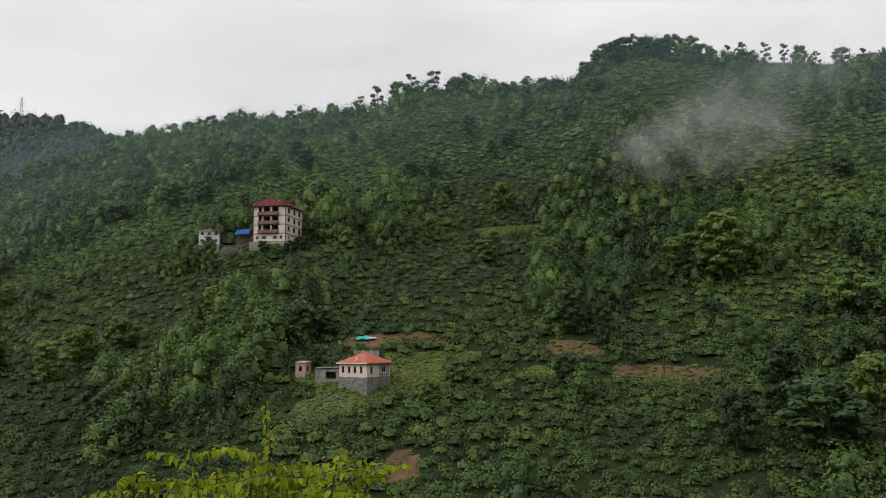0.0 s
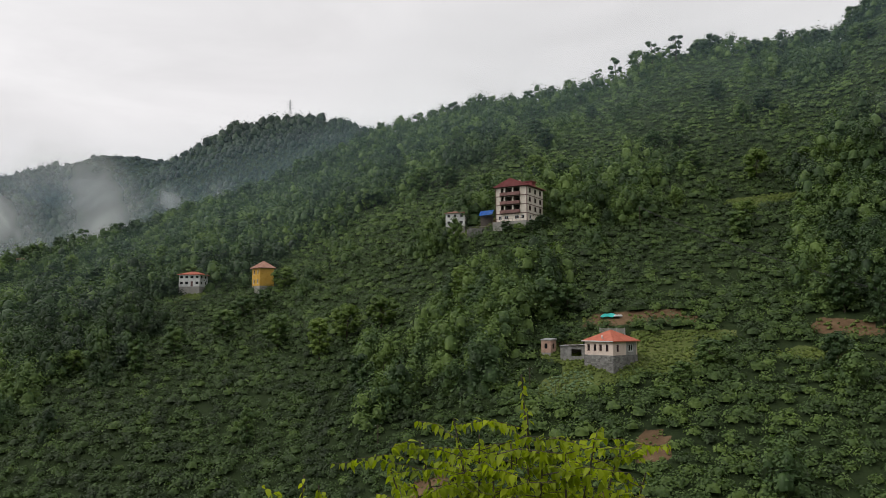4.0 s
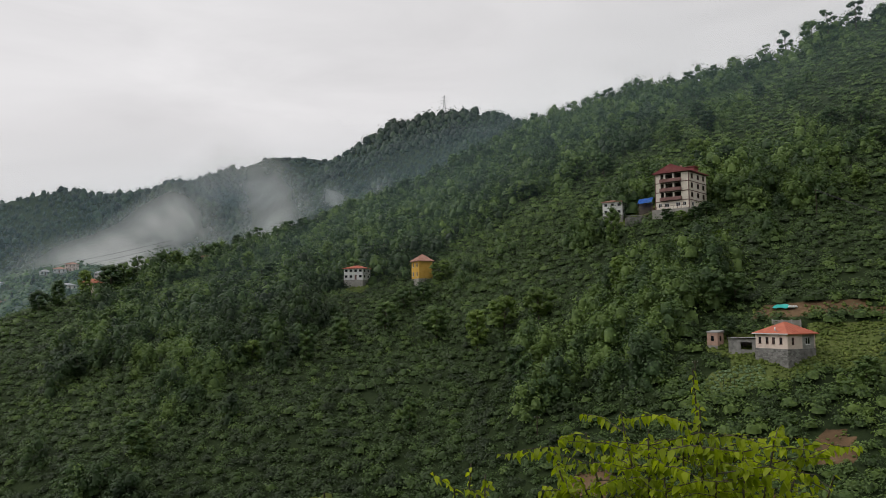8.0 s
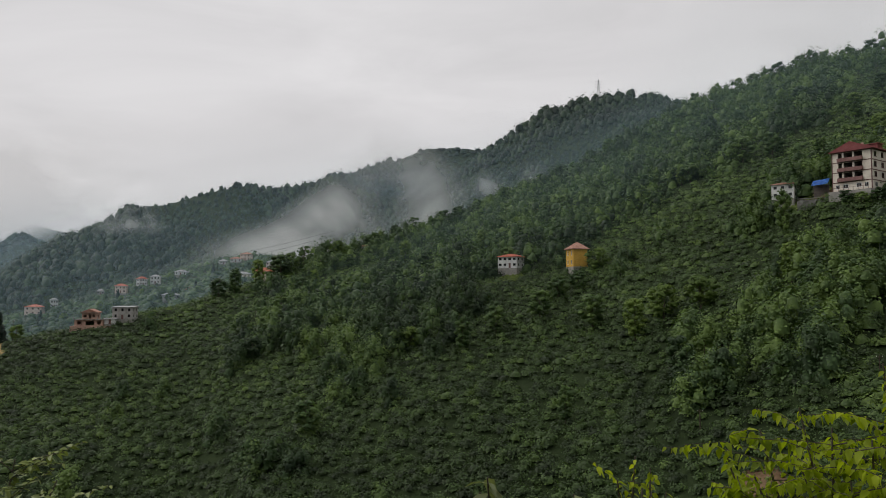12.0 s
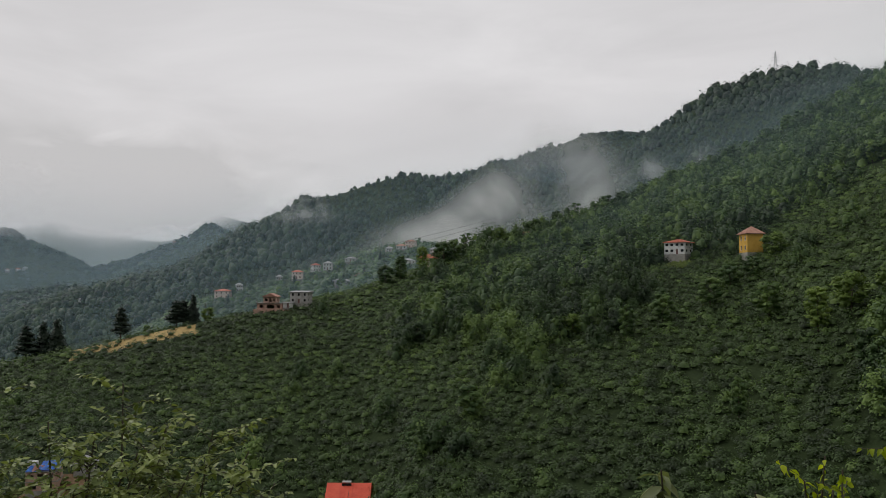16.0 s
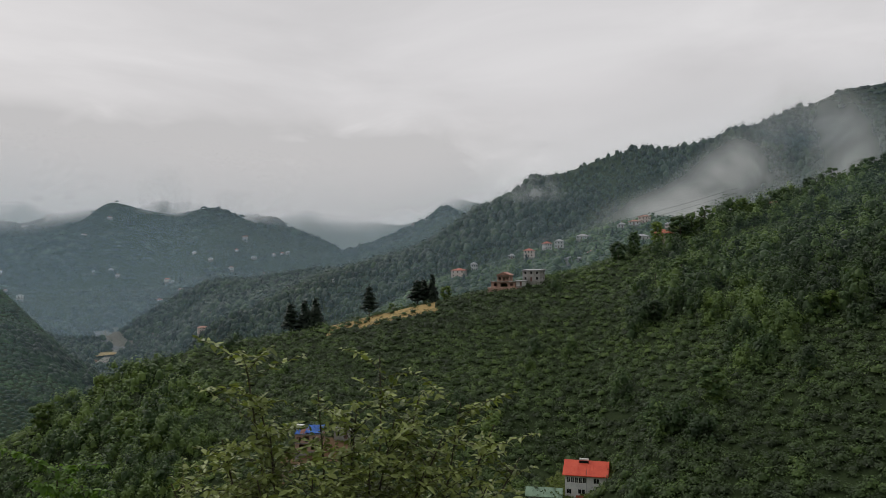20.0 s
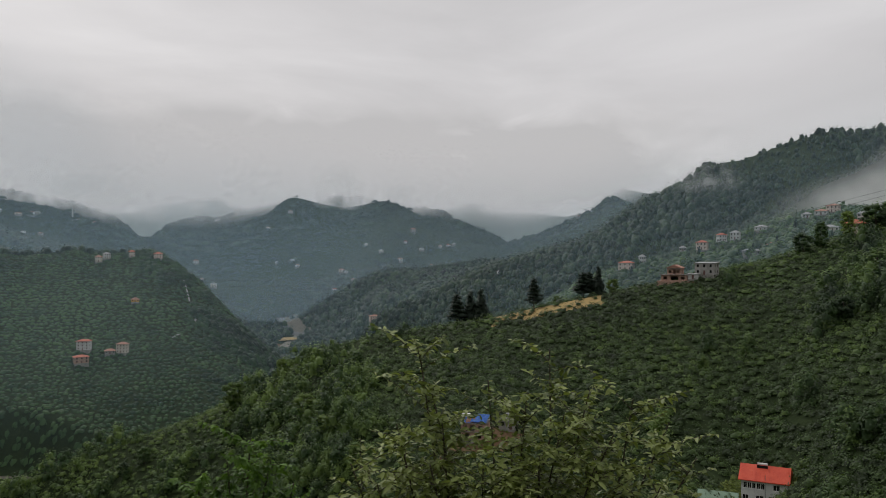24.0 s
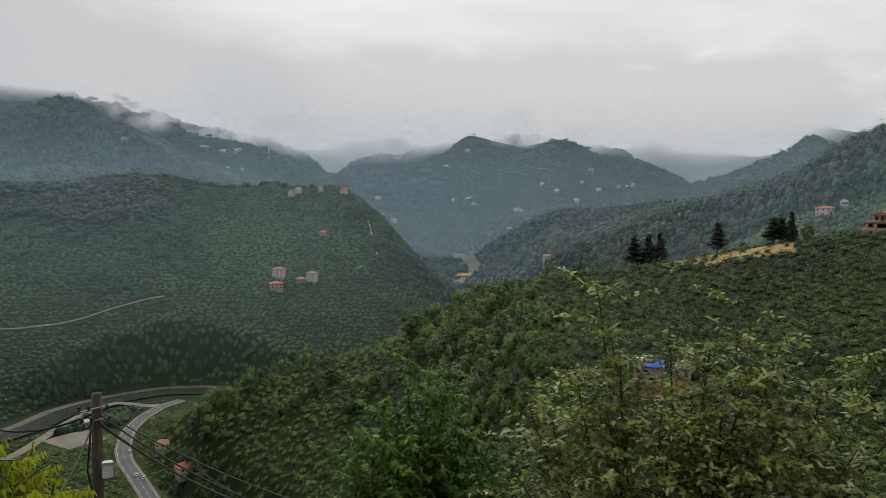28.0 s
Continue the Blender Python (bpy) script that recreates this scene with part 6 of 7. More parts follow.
ribbon("river", RIVER_LINE, 20, RIVER, 1.05, "dark shallow river", "river", offset=-4, level=-166.5)
ribbon("dirt_track", TRACK_LINE, 7, GRAVEL, 0.14, "pale dirt track along the river", "track", level=-165)
ribbon("gravel_yard", YARD_LINE, 30, GRAVEL, 0.18, "pale gravel yard beside the road", "yard", level=-165)
ribbon("far_road", VALLEY_ROAD, 15, GRAVEL, 1.2, "pale road at a junction far up the valley", "road")
ribbon("slope_track", [(128, 735), (124, 728), (121.5, 730), (117, 745), (114.8, 752)], 2.2, GRAVEL, 0.6, "pale track cut across the far slope", "track")
for line in ([(100.9, 935), (100.6, 905), (100.4, 880)], [(100.0, 850), (100.2, 835)], [(101.6, 800), (101.0, 812)]):
    ribbon("hill_path", line, 1.8, CONCRETE, 0.6, "pale concrete path up the far slope", "path")
BEND = [(93.6, 1720), (93.2, 1640), (92.6, 1560), (91.5, 1500), (90.5, 1440)]
ribbon("gravel_flat", BEND, 50, RIVERBED, 1.0, "pale gravel flat at the bend of the valley", "gravel", offset=12)
ribbon("far_road", BEND, 24, ASPHALT, 1.6, "grey road at the bend of the valley", "road", offset=-20)
ribbon("far_field", [(94.2, 1480), (93.2, 1430)], 60, STRAW, 1.2, "dry ochre field at the bend of the valley", "field")
plain_house("roadside_house", 115.2, 486, -25, 9, 7, 1, CREAM, PALE_TILE, "low cream house with a faded tiled roof by the road", storey=3, rise=1.6, windows=(3, 2), sink=4, lift=0.8)
plain_house("roadside_house", 113.75, 430, 20, 10, 8, 1, PINKISH, RED_TILE, "house with a dusky red hipped roof by the road", storey=2.8, rise=2.2, windows=(3, 2), sink=4, lift=0.5)
plain_house("river_shed", 119.9, 577, 5, 9, 6, 1, CONCRETE, GREY_ROOF, "plain concrete shed in the gravel yard", "shed", storey=5, rise=0.4, roof_kind="shed", windows=(1, 1), sink=2)


def car(heading, reach, turn, label):
    at = spot(heading, reach)
    ob = thing("car", at + Vector((0, 0, 0.27)), turn, label, "car", "cars on the road")
    bm = bmesh.new()
    box(bm, -0.88, 0.88, -2.1, 2.1, 0.28, 0.82)
    bmesh.ops.bevel(bm, geom=bm.edges[:], offset=0.13, segments=2, affect="EDGES")
    part("body", bm, CAR_WHITE, ob)
    bm = bmesh.new()
    box(bm, -0.76, 0.76, -1.3, 1.4, 0.82, 1.42)
    for v in bm.verts:
        if v.co.z > 1.2:
            v.co.x *= 0.82
            v.co.y *= 0.7
    bmesh.ops.bevel(bm, geom=bm.edges[:], offset=0.06, segments=1, affect="EDGES")
    cab = part("cabin", bm, GLASS, ob, "dark window band")
    bm = bmesh.new()
    box(bm, -0.6, 0.6, -0.85, 0.95, 1.41, 1.46)
    part("roof", bm, CAR_WHITE, cab)
    for x in (-0.8, 0.8):
        for y in (-1.3, 1.3):
            bm = bmesh.new()
            tube(bm, (x - 0.1, y, 0.31), (x + 0.1, y, 0.31), 0.31, 0.31, 12)
            wheel = part("wheel", bm, TYRE, ob)
            bm = bmesh.new()
            tube(bm, (x - 0.115, y, 0.31), (x + 0.115, y, 0.31), 0.18, 0.18, 10)
            part("rim", bm, STEEL, wheel)
    for x in (-0.6, 0.6):
        bm = bmesh.new()
        box(bm, x - 0.17, x + 0.17, -2.13, -2.08, 0.55, 0.7)
        part("headlight", bm, FRAME, ob)


car(117.55, 512, 100, "small white car driving along the asphalt road")
car(117.1, 468, 106, "white car on the asphalt valley road")
car(116.6, 462, 110, "white hatchback beside the road's edge line")

# ---- poles, pylon and cables ----
def pole(heading, reach, height, label="weathered wooden utility pole on the slope"):
    ob = thing("utility_pole", spot(heading, reach), heading, label, "utility pole", "utility poles")
    bm = bmesh.new()
    tube(bm, (0, 0, -0.6), (0, 0, height), 0.15, 0.11, 8)
    part("post", bm, WOODPOLE, ob)
    bm = bmesh.new()
    box(bm, -0.6, 0.6, -0.05, 0.05, height - 0.5, height - 0.38)
    arm = part("crossarm", bm, WOODPOLE, ob)
    for x in (-0.5, 0.5):
        bm = bmesh.new()
        tube(bm, (x, 0, height - 0.38), (x, 0, height - 0.2), 0.05, 0.04, 6)
        part("insulator", bm, FRAME, arm)


for h, r, tall in ((3.5, 262, 9), (-15.8, 188, 9.5), (22.7, 168, 5), (8.4, 296, 7), (-19.6, 186, 4.5), (11.6, 172, 5.5), (54.6, 330, 8), (43.5, 300, 8), (70.0, 378, 9)):
    pole(h, r, tall)


def hung(name, a, b, sag, radius, label):
    """A cable between two points that hangs in a curve."""
    pts = [Vector(a).lerp(Vector(b), k / 24) - Vector((0, 0, sag * 4 * (k / 24) * (1 - k / 24))) for k in range(25)]
    bm = bmesh.new()
    chain(bm, pts, radius, radius, 5)
    me = bpy.data.meshes.new(name)
    bm.to_mesh(me)
    bm.free()
    me.materials.append(CABLE)
    return tagged(new(name, me), label, "cable")


def high(heading, reach, lift):
    return spot(heading, reach) + Vector((0, 0, lift))


for dx in (-0.5, 0.5):
    hung("power_cable", high(-15.8 + 0.1 * dx, 188, 9.2 + 0.3 * dx), high(-40, 215, 9 + dx), 1.2, 0.05, "thin dark cable between utility poles")
    hung("power_cable", high(-15.8 + 0.1 * dx, 188, 9.2 + 0.3 * dx), high(3.5, 262, 8.7 + 0.3 * dx), 2.0, 0.05, "thin dark cable between utility poles")
for drop, sag in ((0, 79), (4, 80), (9, 78)):
    hung("transmission_line", aim(126, 3.2, 1000) - Vector((0, 0, drop)), aim(49, 5.0, 700) - Vector((0, 0, drop)), sag, 0.1, "thin transmission line across the valley")

def pylon():
    at = spot(29.4, 1478)
    ob = thing("pylon", at, 29.4 + 20, "steel lattice transmission pylon on the hazy ridge", "pylon")
    levels = [(0, 4.6), (9, 3.4), (17, 2.3), (25, 1.5), (32, 1.2), (38, 0.9), (43, 0.25)]
    for sx in (-1, 1):
        for sy in (-1, 1):
            bm = bmesh.new()
            for (z0, w0), (z1, w1) in zip(levels[:-1], levels[1:]):
                tube(bm, (sx * w0, sy * w0, z0 - (4 if z0 == 0 else 0)), (sx * w1, sy * w1, z1), 0.2, 0.17, 4)
            part("leg", bm, STEEL, ob)
    for (z0, w0), (z1, w1) in zip(levels[:-1], levels[1:]):
        bm = bmesh.new()
        for c in ((1, 1), (1, -1), (-1, -1), (-1, 1)):
            e = (c[1], -c[0])
            tube(bm, (c[0] * w0, c[1] * w0, z0), (e[0] * w1, e[1] * w1, z1), 0.1, 0.1, 4)
            tube(bm, (e[0] * w0, e[1] * w0, z0), (c[0] * w1, c[1] * w1, z1), 0.1, 0.1, 4)
            tube(bm, (c[0] * w1, c[1] * w1, z1), (e[0] * w1, e[1] * w1, z1), 0.1, 0.1, 4)
        part("brace", bm, STEEL, ob)
    for z, half in ((26, 7.5), (32, 6.5), (38, 5.5)):
        bm = bmesh.new()
        tube(bm, (-half, 0, z), (half, 0, z), 0.18, 0.18, 4)
        tube(bm, (-half, 0, z), (0, 0, z + 2.4), 0.1, 0.1, 4)
        tube(bm, (half, 0, z), (0, 0, z + 2.4), 0.1, 0.1, 4)
        arm = part("crossarm", bm, STEEL, ob)
        for x in (-half, half):
            bm = bmesh.new()
            tube(bm, (x, 0, z), (x, 0, z - 2.2), 0.25, 0.25, 5)
            part("insulator", bm, FRAME, arm)


pylon()

# ---- trees ----
def leaf_cloud(rng, lobes, count, leaf, inner=0.66):
    """Leaf clumps over and inside a set of lobes (centre, radius across, radius up)."""
    weights = np.array([l[1] ** 2 for l in lobes])
    which = rng.choice(len(lobes), count, p=weights / weights.sum())
    d = rng.normal(0, 1, (count, 3))
    d /= np.linalg.norm(d, axis=1, keepdims=True)
    d[:, 2] = np.where(rng.uniform(0, 1, count) < 0.7, np.abs(d[:, 2]), d[:, 2])
    shell = rng.uniform(0.68, 1.12, (count, 1))
    c = np.array([l[0] for l in lobes])[which]
    ext = np.array([(l[1], l[1], l[2]) for l in lobes])[which]
    p = c + d * ext * shell
    normal = d * 0.9 + np.array([0, 0, 0.3]) + rng.normal(0, 0.18, (count, 3))
    normal /= np.linalg.norm(normal, axis=1, keepdims=True)
    side = np.cross(normal, rng.normal(0, 1, normal.shape))
    side /= np.linalg.norm(side, axis=1, keepdims=True)
    other = np.cross(normal, side)
    s = leaf * rng.uniform(0.6, 1.4, (count, 1))
    v = np.stack([p - side * s * 0.6 - other * s * 0.3, p + side * s * 0.6 - other * s * 0.35, p + other * s * 0.8], 1).reshape(-1, 3)
    if not inner:
        return v, np.arange(len(v)).reshape(-1, 3)
    # shaded inner twigs and leaves of each lobe
    mass = bmesh.new()
    bmesh.ops.create_icosphere(mass, subdivisions=1, radius=1.0)
    unit = np.array([q.co[:] for q in mass.verts])
    tri = np.array([[q.index for q in g.verts] for g in mass.faces])
    mass.free()
    vs, fs = [v], [np.arange(len(v)).reshape(-1, 3)]
    for k, (at, wide, tall) in enumerate(lobes):
        vs.append(np.array(at) + unit * np.array((wide, wide, tall)) * inner * rng.uniform(0.85, 1.1, (len(unit), 1)))
        fs.append(tri + len(v) + k * len(unit))
    return np.concatenate(vs), np.concatenate(fs)


def tree_kind(kind, seed):
    """One tree about 9 m high: trunk with limbs, and a crown."""
    rng = np.random.default_rng(seed)
    pick = random.Random(seed)
    root = new({"round": "broadleaf_tree", "tall": "slender_tree", "feathery": "thin_crowned_tree", "pine": "pine_tree", "cypress": "cypress"}[kind])
    bm = bmesh.new()
    lobes = []
    if kind in ("round", "feathery"):
        top = 8.6 if kind == "round" else 9.2
        chain(bm, [(0, 0, -1.0), (0.1, 0.05, 1.5), (-0.1, 0.1, 4.0), (0.1, -0.1, top * 0.8)], 0.24, 0.05, 6)
        n = 18 if kind == "round" else 11
        wide, mid, half = (2.4, 4.3, 3.4) if kind == "round" else (1.7, 4.9, 3.7)
        for k in range(n):
            a = 2.4 * k + pick.uniform(-0.5, 0.5)
            f = -0.9 + 1.85 * (k + 0.5) / n
            reach = wide * math.sqrt(max(0.05, 1 - f * f)) * pick.uniform(0.65, 1.1)
            tip = Vector((reach * math.cos(a), reach * math.sin(a), mid + half * f + pick.uniform(-0.3, 0.3)))
            root_z = max(0.8, tip.z - 1.6)
            if k % 2 == 0:
                chain(bm, [(0, 0, root_z), tip * 0.5 + Vector((0, 0, root_z * 0.5 - 0.1)), tip], 0.08, 0.02, 4)
            rad = pick.uniform(0.95, 1.5) if kind == "round" else pick.uniform(0.6, 0.95)
            lobes.append((tuple(tip), rad, rad * pick.uniform(0.6, 0.85)))
        v, f = leaf_cloud(rng, lobes, 1100 if kind == "round" else 700, 0.4, 0.66 if kind == "round" else 0)
    elif kind == "tall":
        chain(bm, [(0, 0, -1.0), (0.05, 0, 3), (0, 0.08, 8.6)], 0.18, 0.03, 6)
        for k in range(24):
            f = -0.92 + 1.86 * (k + 0.5) / 24
            a = 2.4 * k
            reach = 1.7 * math.sqrt(max(0.04, 1 - f * f)) * pick.uniform(0.6, 1.1)
            tip = (reach * math.cos(a), reach * math.sin(a), 4.9 + 3.9 * f)
            if k % 3 == 0:
                chain(bm, [(0, 0, max(0.6, tip[2] - 0.8)), tip], 0.05, 0.015, 4)
            rad = pick.uniform(0.75, 1.15)
            lobes.append((tip, rad, rad * 0.85))
        v, f = leaf_cloud(rng, lobes, 1000, 0.37)
    elif kind == "pine":
        chain(bm, [(0, 0, -1.0), (0.05, 0, 4), (0, 0, 9.2)], 0.22, 0.04, 6)
        for k in range(22):
            z = 2.0 + 0.33 * k
            a = 2.4 * k
            reach = (2.6 - 0.095 * k) * pick.uniform(0.75, 1.1)
            tip = (reach * math.cos(a), reach * math.sin(a), z + 0.15)
            chain(bm, [(0, 0, z), tip], 0.06, 0.015, 4)
            lobes.append(((tip[0] * 0.7, tip[1] * 0.7, tip[2]), 0.45 * reach + 0.35, 0.5))
        v, f = leaf_cloud(rng, lobes, 1300, 0.45)
    else:
        chain(bm, [(0, 0, -1.0), (0, 0, 8.6)], 0.2, 0.04, 6)
        for k in range(16):
            z = 0.7 + 0.53 * k
            rad = 2.3 * (1 - z / 9.6) ** 0.8 + 0.12
            lobes.append(((0.15 * math.cos(k), 0.15 * math.sin(k), z), rad, 0.6))
        v, f = leaf_cloud(rng, lobes, 1000, 0.5)
    part("trunk", bm, BARK, root)
    return root, v, f


PROTOTYPES = {}
for kind, seeds, mats in (("round", (1, 2, 3, 4), (TREETOP, TREETOP, FRESH, TREETOP)), ("tall", (5, 6), (TREETOP, FRESH)), ("feathery", (7, 8), (TREETOP, TREETOP)), ("pine", (9,), (CONIFER,)), ("cypress", (10,), (CONIFER,))):
    for seed, m in zip(seeds, mats):
        root, v, f = tree_kind(kind, seed)
        crown = triangles_object("crown", v, f, m)
        crown.parent = root
        PROTOTYPES.setdefault(kind, []).append(root)
TREE_WORDS = {"round": "broadleaf tree with a rounded uneven crown", "tall": "slender upright leafy tree", "feathery": "thin-crowned tree with gaps between its leaves",
              "pine": "dark spreading pine tree", "cypress": "dark narrow cypress on the spur"}
USED = {}


def plant(kind, which, heading, reach, height, wide=1.0, turn=None, where="on the slope"):
    proto = PROTOTYPES[kind][which % len(PROTOTYPES[kind])]
    k = height / 9.0
    at = spot(heading, reach)
    m = Matrix.Translation(at) @ pose(0, 0, 0, 0, 0, (heading * 53 + reach * 17) % 360 if turn is None else turn) @ Matrix.Diagonal((k * wide, k * wide, k, 1))
    if proto.name not in USED:
        USED[proto.name] = True
        ob = proto
        ob.matrix_basis = m
    else:
        ob = copy_thing(proto, m)
        ob.matrix_basis = m
    colour = {0: "dark green", 1: "dark green", 2: "bright green", 3: "mid-green"}[which % 4] if kind == "round" else {"tall": ("dark green", "bright green")[which % 2], "feathery": "mid-green"}.get(kind, "")
    tagged(ob, f"{colour} {TREE_WORDS[kind]} {where}".strip(), "tree", "trees " + where)
    return ob


TREES = random.Random(23)
# along the skyline of the near hill
h = -33.0
while h < 58:
    dense = -20 < h < -10.8
    r = float(near_ridge(h)) - TREES.uniform(0, 18)
    tall = TREES.uniform(12, 17) if dense else TREES.uniform(9, 15)
    if -0.5 < h < 6.5:
        tall = TREES.uniform(16, 23)
    kind = TREES.choice(("feathery", "feathery", "round")) if 0 < h < 7 or h < -21 else TREES.choice(("round", "round", "round", "feathery", "tall"))
    plant(kind, TREES.randrange(0, 2) if kind != "round" else TREES.choice((0, 1, 1, 3)), h, r, tall, TREES.uniform(0.9, 1.3), where="on the skyline")
    h += TREES.uniform(0.35, 0.8) if dense else TREES.uniform(0.8, 1.7)
# noted single trees: kind, prototype, heading, distance, height, width
SINGLE = [
    ("tall", 1, -20.0, 235, 22, 1.3), ("round", 2, -17.5, 240, 15, 1.2), ("tall", 0, -9.5, 205, 13, 1.0), ("round", 0, -23.5, 172, 16, 0.95), ("round", 3, -26.0, 160, 15, 1.5),
    ("round", 2, -29.0, 175, 14, 1.1), ("round", 0, -28.0, 215, 15, 1.1), ("round", 1, -9.0, 178, 9, 1.0), ("feathery", 1, -13.5, 190, 7.5, 0.9), ("tall", 0, -11.7, 200, 13, 0.8),
    ("round", 2, -4.5, 300, 13, 1.1), ("round", 2, -7.6, 300, 12, 1.1), ("round", 0, -13.5, 262, 13, 1.1), ("round", 1, -2.0, 395, 13, 0.9), ("round", 0, 0.6, 340, 12, 1.0),
    ("round", 1, 10.0, 205, 11, 1.0), ("round", 0, 12.6, 206, 12, 0.9), ("round", 3, 8.8, 207, 9, 1.1), ("round", 1, 15.5, 215, 10, 1.1), ("tall", 0, 17.0, 262, 14, 0.8),
    ("round", 0, 17.6, 360, 12, 1.1), ("round", 1, 19.5, 370, 13, 1.2), ("round", 2, 22.5, 230, 11, 1.2), ("round", 2, 25.0, 232, 12, 1.1), ("tall", 1, 27.0, 226, 12, 1.1),
    ("round", 3, 30.0, 245, 12, 1.1), ("tall", 0, 23.5, 190, 10, 1.0), ("round", 0, 31.0, 285, 9, 1.1), ("round", 2, 29.6, 304, 10, 1.2), ("round", 1, 32.5, 280, 10, 1.1),
    ("round", 3, 33.8, 262, 11, 1.1), ("round", 1, 37.0, 255, 11, 1.0), ("tall", 0, 39.5, 245, 11, 1.0), ("tall", 0, 32.0, 190, 9, 0.9), ("round", 3, 1.0, 170, 6, 1.3),
    ("round", 3, -1.0, 178, 7, 1.4), ("round", 0, 9.4, 190, 6, 1.0), ("tall", 0, 11.0, 280, 8, 0.7), ("round", 2, -3.5, 262, 10, 1.0), ("round", 0, -31.0, 250, 14, 1.1),
    ("pine", 0, 81.2, 381, 14.5, 1.25), ("cypress", 0, 80.2, 382, 15.5, 1.2), ("cypress", 0, 79.4, 380, 15.5, 1.2), ("pine", 0, 75.5, 378, 14.0, 1.1), ("pine", 0, 71.9, 379, 12.0, 1.5),
    # the 5 m ones at headings 10 to 14 hide the apartment plinth from the camera
    ("cypress", 0, 70.8, 378, 14, 1.0), ("pine", 0, 71.4, 382, 12.0, 1.3), ("round", 2, 69.8, 374, 8, 1.0), ("round", 3, 73.8, 384, 6, 0.9), ("round", 2, 97.5, 398, 15, 1.1), ("round", 2, 92.5, 330, 12, 1.2), ("round", 3, 11.3, 265, 5, 1.5), ("round", 0, 12.3, 264, 4.6, 1.6), ("round", 3, 13.2, 266, 5, 1.4), ("round", 1, 10.5, 268, 5.5, 1.3), ("round", 3, 94.5, 350, 11, 1.2), ("round", 2, 90.8, 300, 10, 1.2),
]
for kind, which, h, r, tall, wide in SINGLE:
    plant(kind, which, h, r, tall, wide, where="on the spur" if kind in ("pine", "cypress") else "on the slope")
# scattered over the slope, thickest where it is wooded
made = 0
while made < 150:
    h, r = TREES.uniform(-36, 108), math.sqrt(TREES.uniform(125 ** 2, 540 ** 2))
    x, y = -r * math.sin(radians(h)), r * math.cos(radians(h))
    if r < gully(h) * 1.1 or r > near_ridge(h) - 4 or clearing_at(np.array([x]), np.array([y]))[0] >= 0 or (1 < h < 12 and 150 < r < 182):
        continue
    w = float(wooded(x, y, np.float64(h), np.float64(r)))
    if bool(open_view(h, r)):
        continue
    if TREES.uniform(0, 1) > 0.12 + 1.2 * w or (56 < h < 86 and r > 240 and TREES.random() > 0.15):
        continue
    kind = TREES.choice(("round", "round", "round", "tall"))
    plant(kind, TREES.choice((0, 1, 2, 3, 3)), h, r, TREES.uniform(7, 13), TREES.uniform(0.9, 1.3), where="on the slope")
    made += 1
# a line of trees on the crest of the dark ridge and round the hamlet
for k in range(46):
    h = TREES.uniform(53, 69)
    r = TREES.uniform(470, 650)
    plant(TREES.choice(("round", "round", "tall", "cypress")), TREES.choice((0, 1, 3)), h, r, TREES.uniform(6, 10), where="round the hamlet")

# ---- plants close by, below the terrace ----
def leaf_mesh(name, length, width, fold, droop, material, tip=0.5):
    """A pointed leaf, folded along its midrib and curved downwards; its stalk is at the origin, it points along y."""
    bm = bmesh.new()
    rows = []
    for k, (t, w) in enumerate(((0.0, 0.05), (0.3, 0.95), (0.68, 0.5 + 0.35 * tip), (1.0, 0.0))):
        y, z = t * length, -droop * length * t * t
        x = w * width / 2
        rows.append([bm.verts.new((-x, y, z + fold * x)), bm.verts.new((0, y, z)), bm.verts.new((x, y, z + fold * x))] if w > 0 else [bm.verts.new((0, y, z))])
    for a, b in zip(rows[:-1], rows[1:]):
        if len(b) == 3:
            bm.faces.new((a[0], a[1], b[1], b[0]))
            bm.faces.new((a[1], a[2], b[2], b[1]))
        else:
            bm.faces.new((a[0], a[1], b[0]))
            bm.faces.new((a[1], a[2], b[0]))
    me = bpy.data.meshes.new(name)
    bm.to_mesh(me)
    bm.free()
    me.materials.append(material)
    me.shade_smooth()
    return me


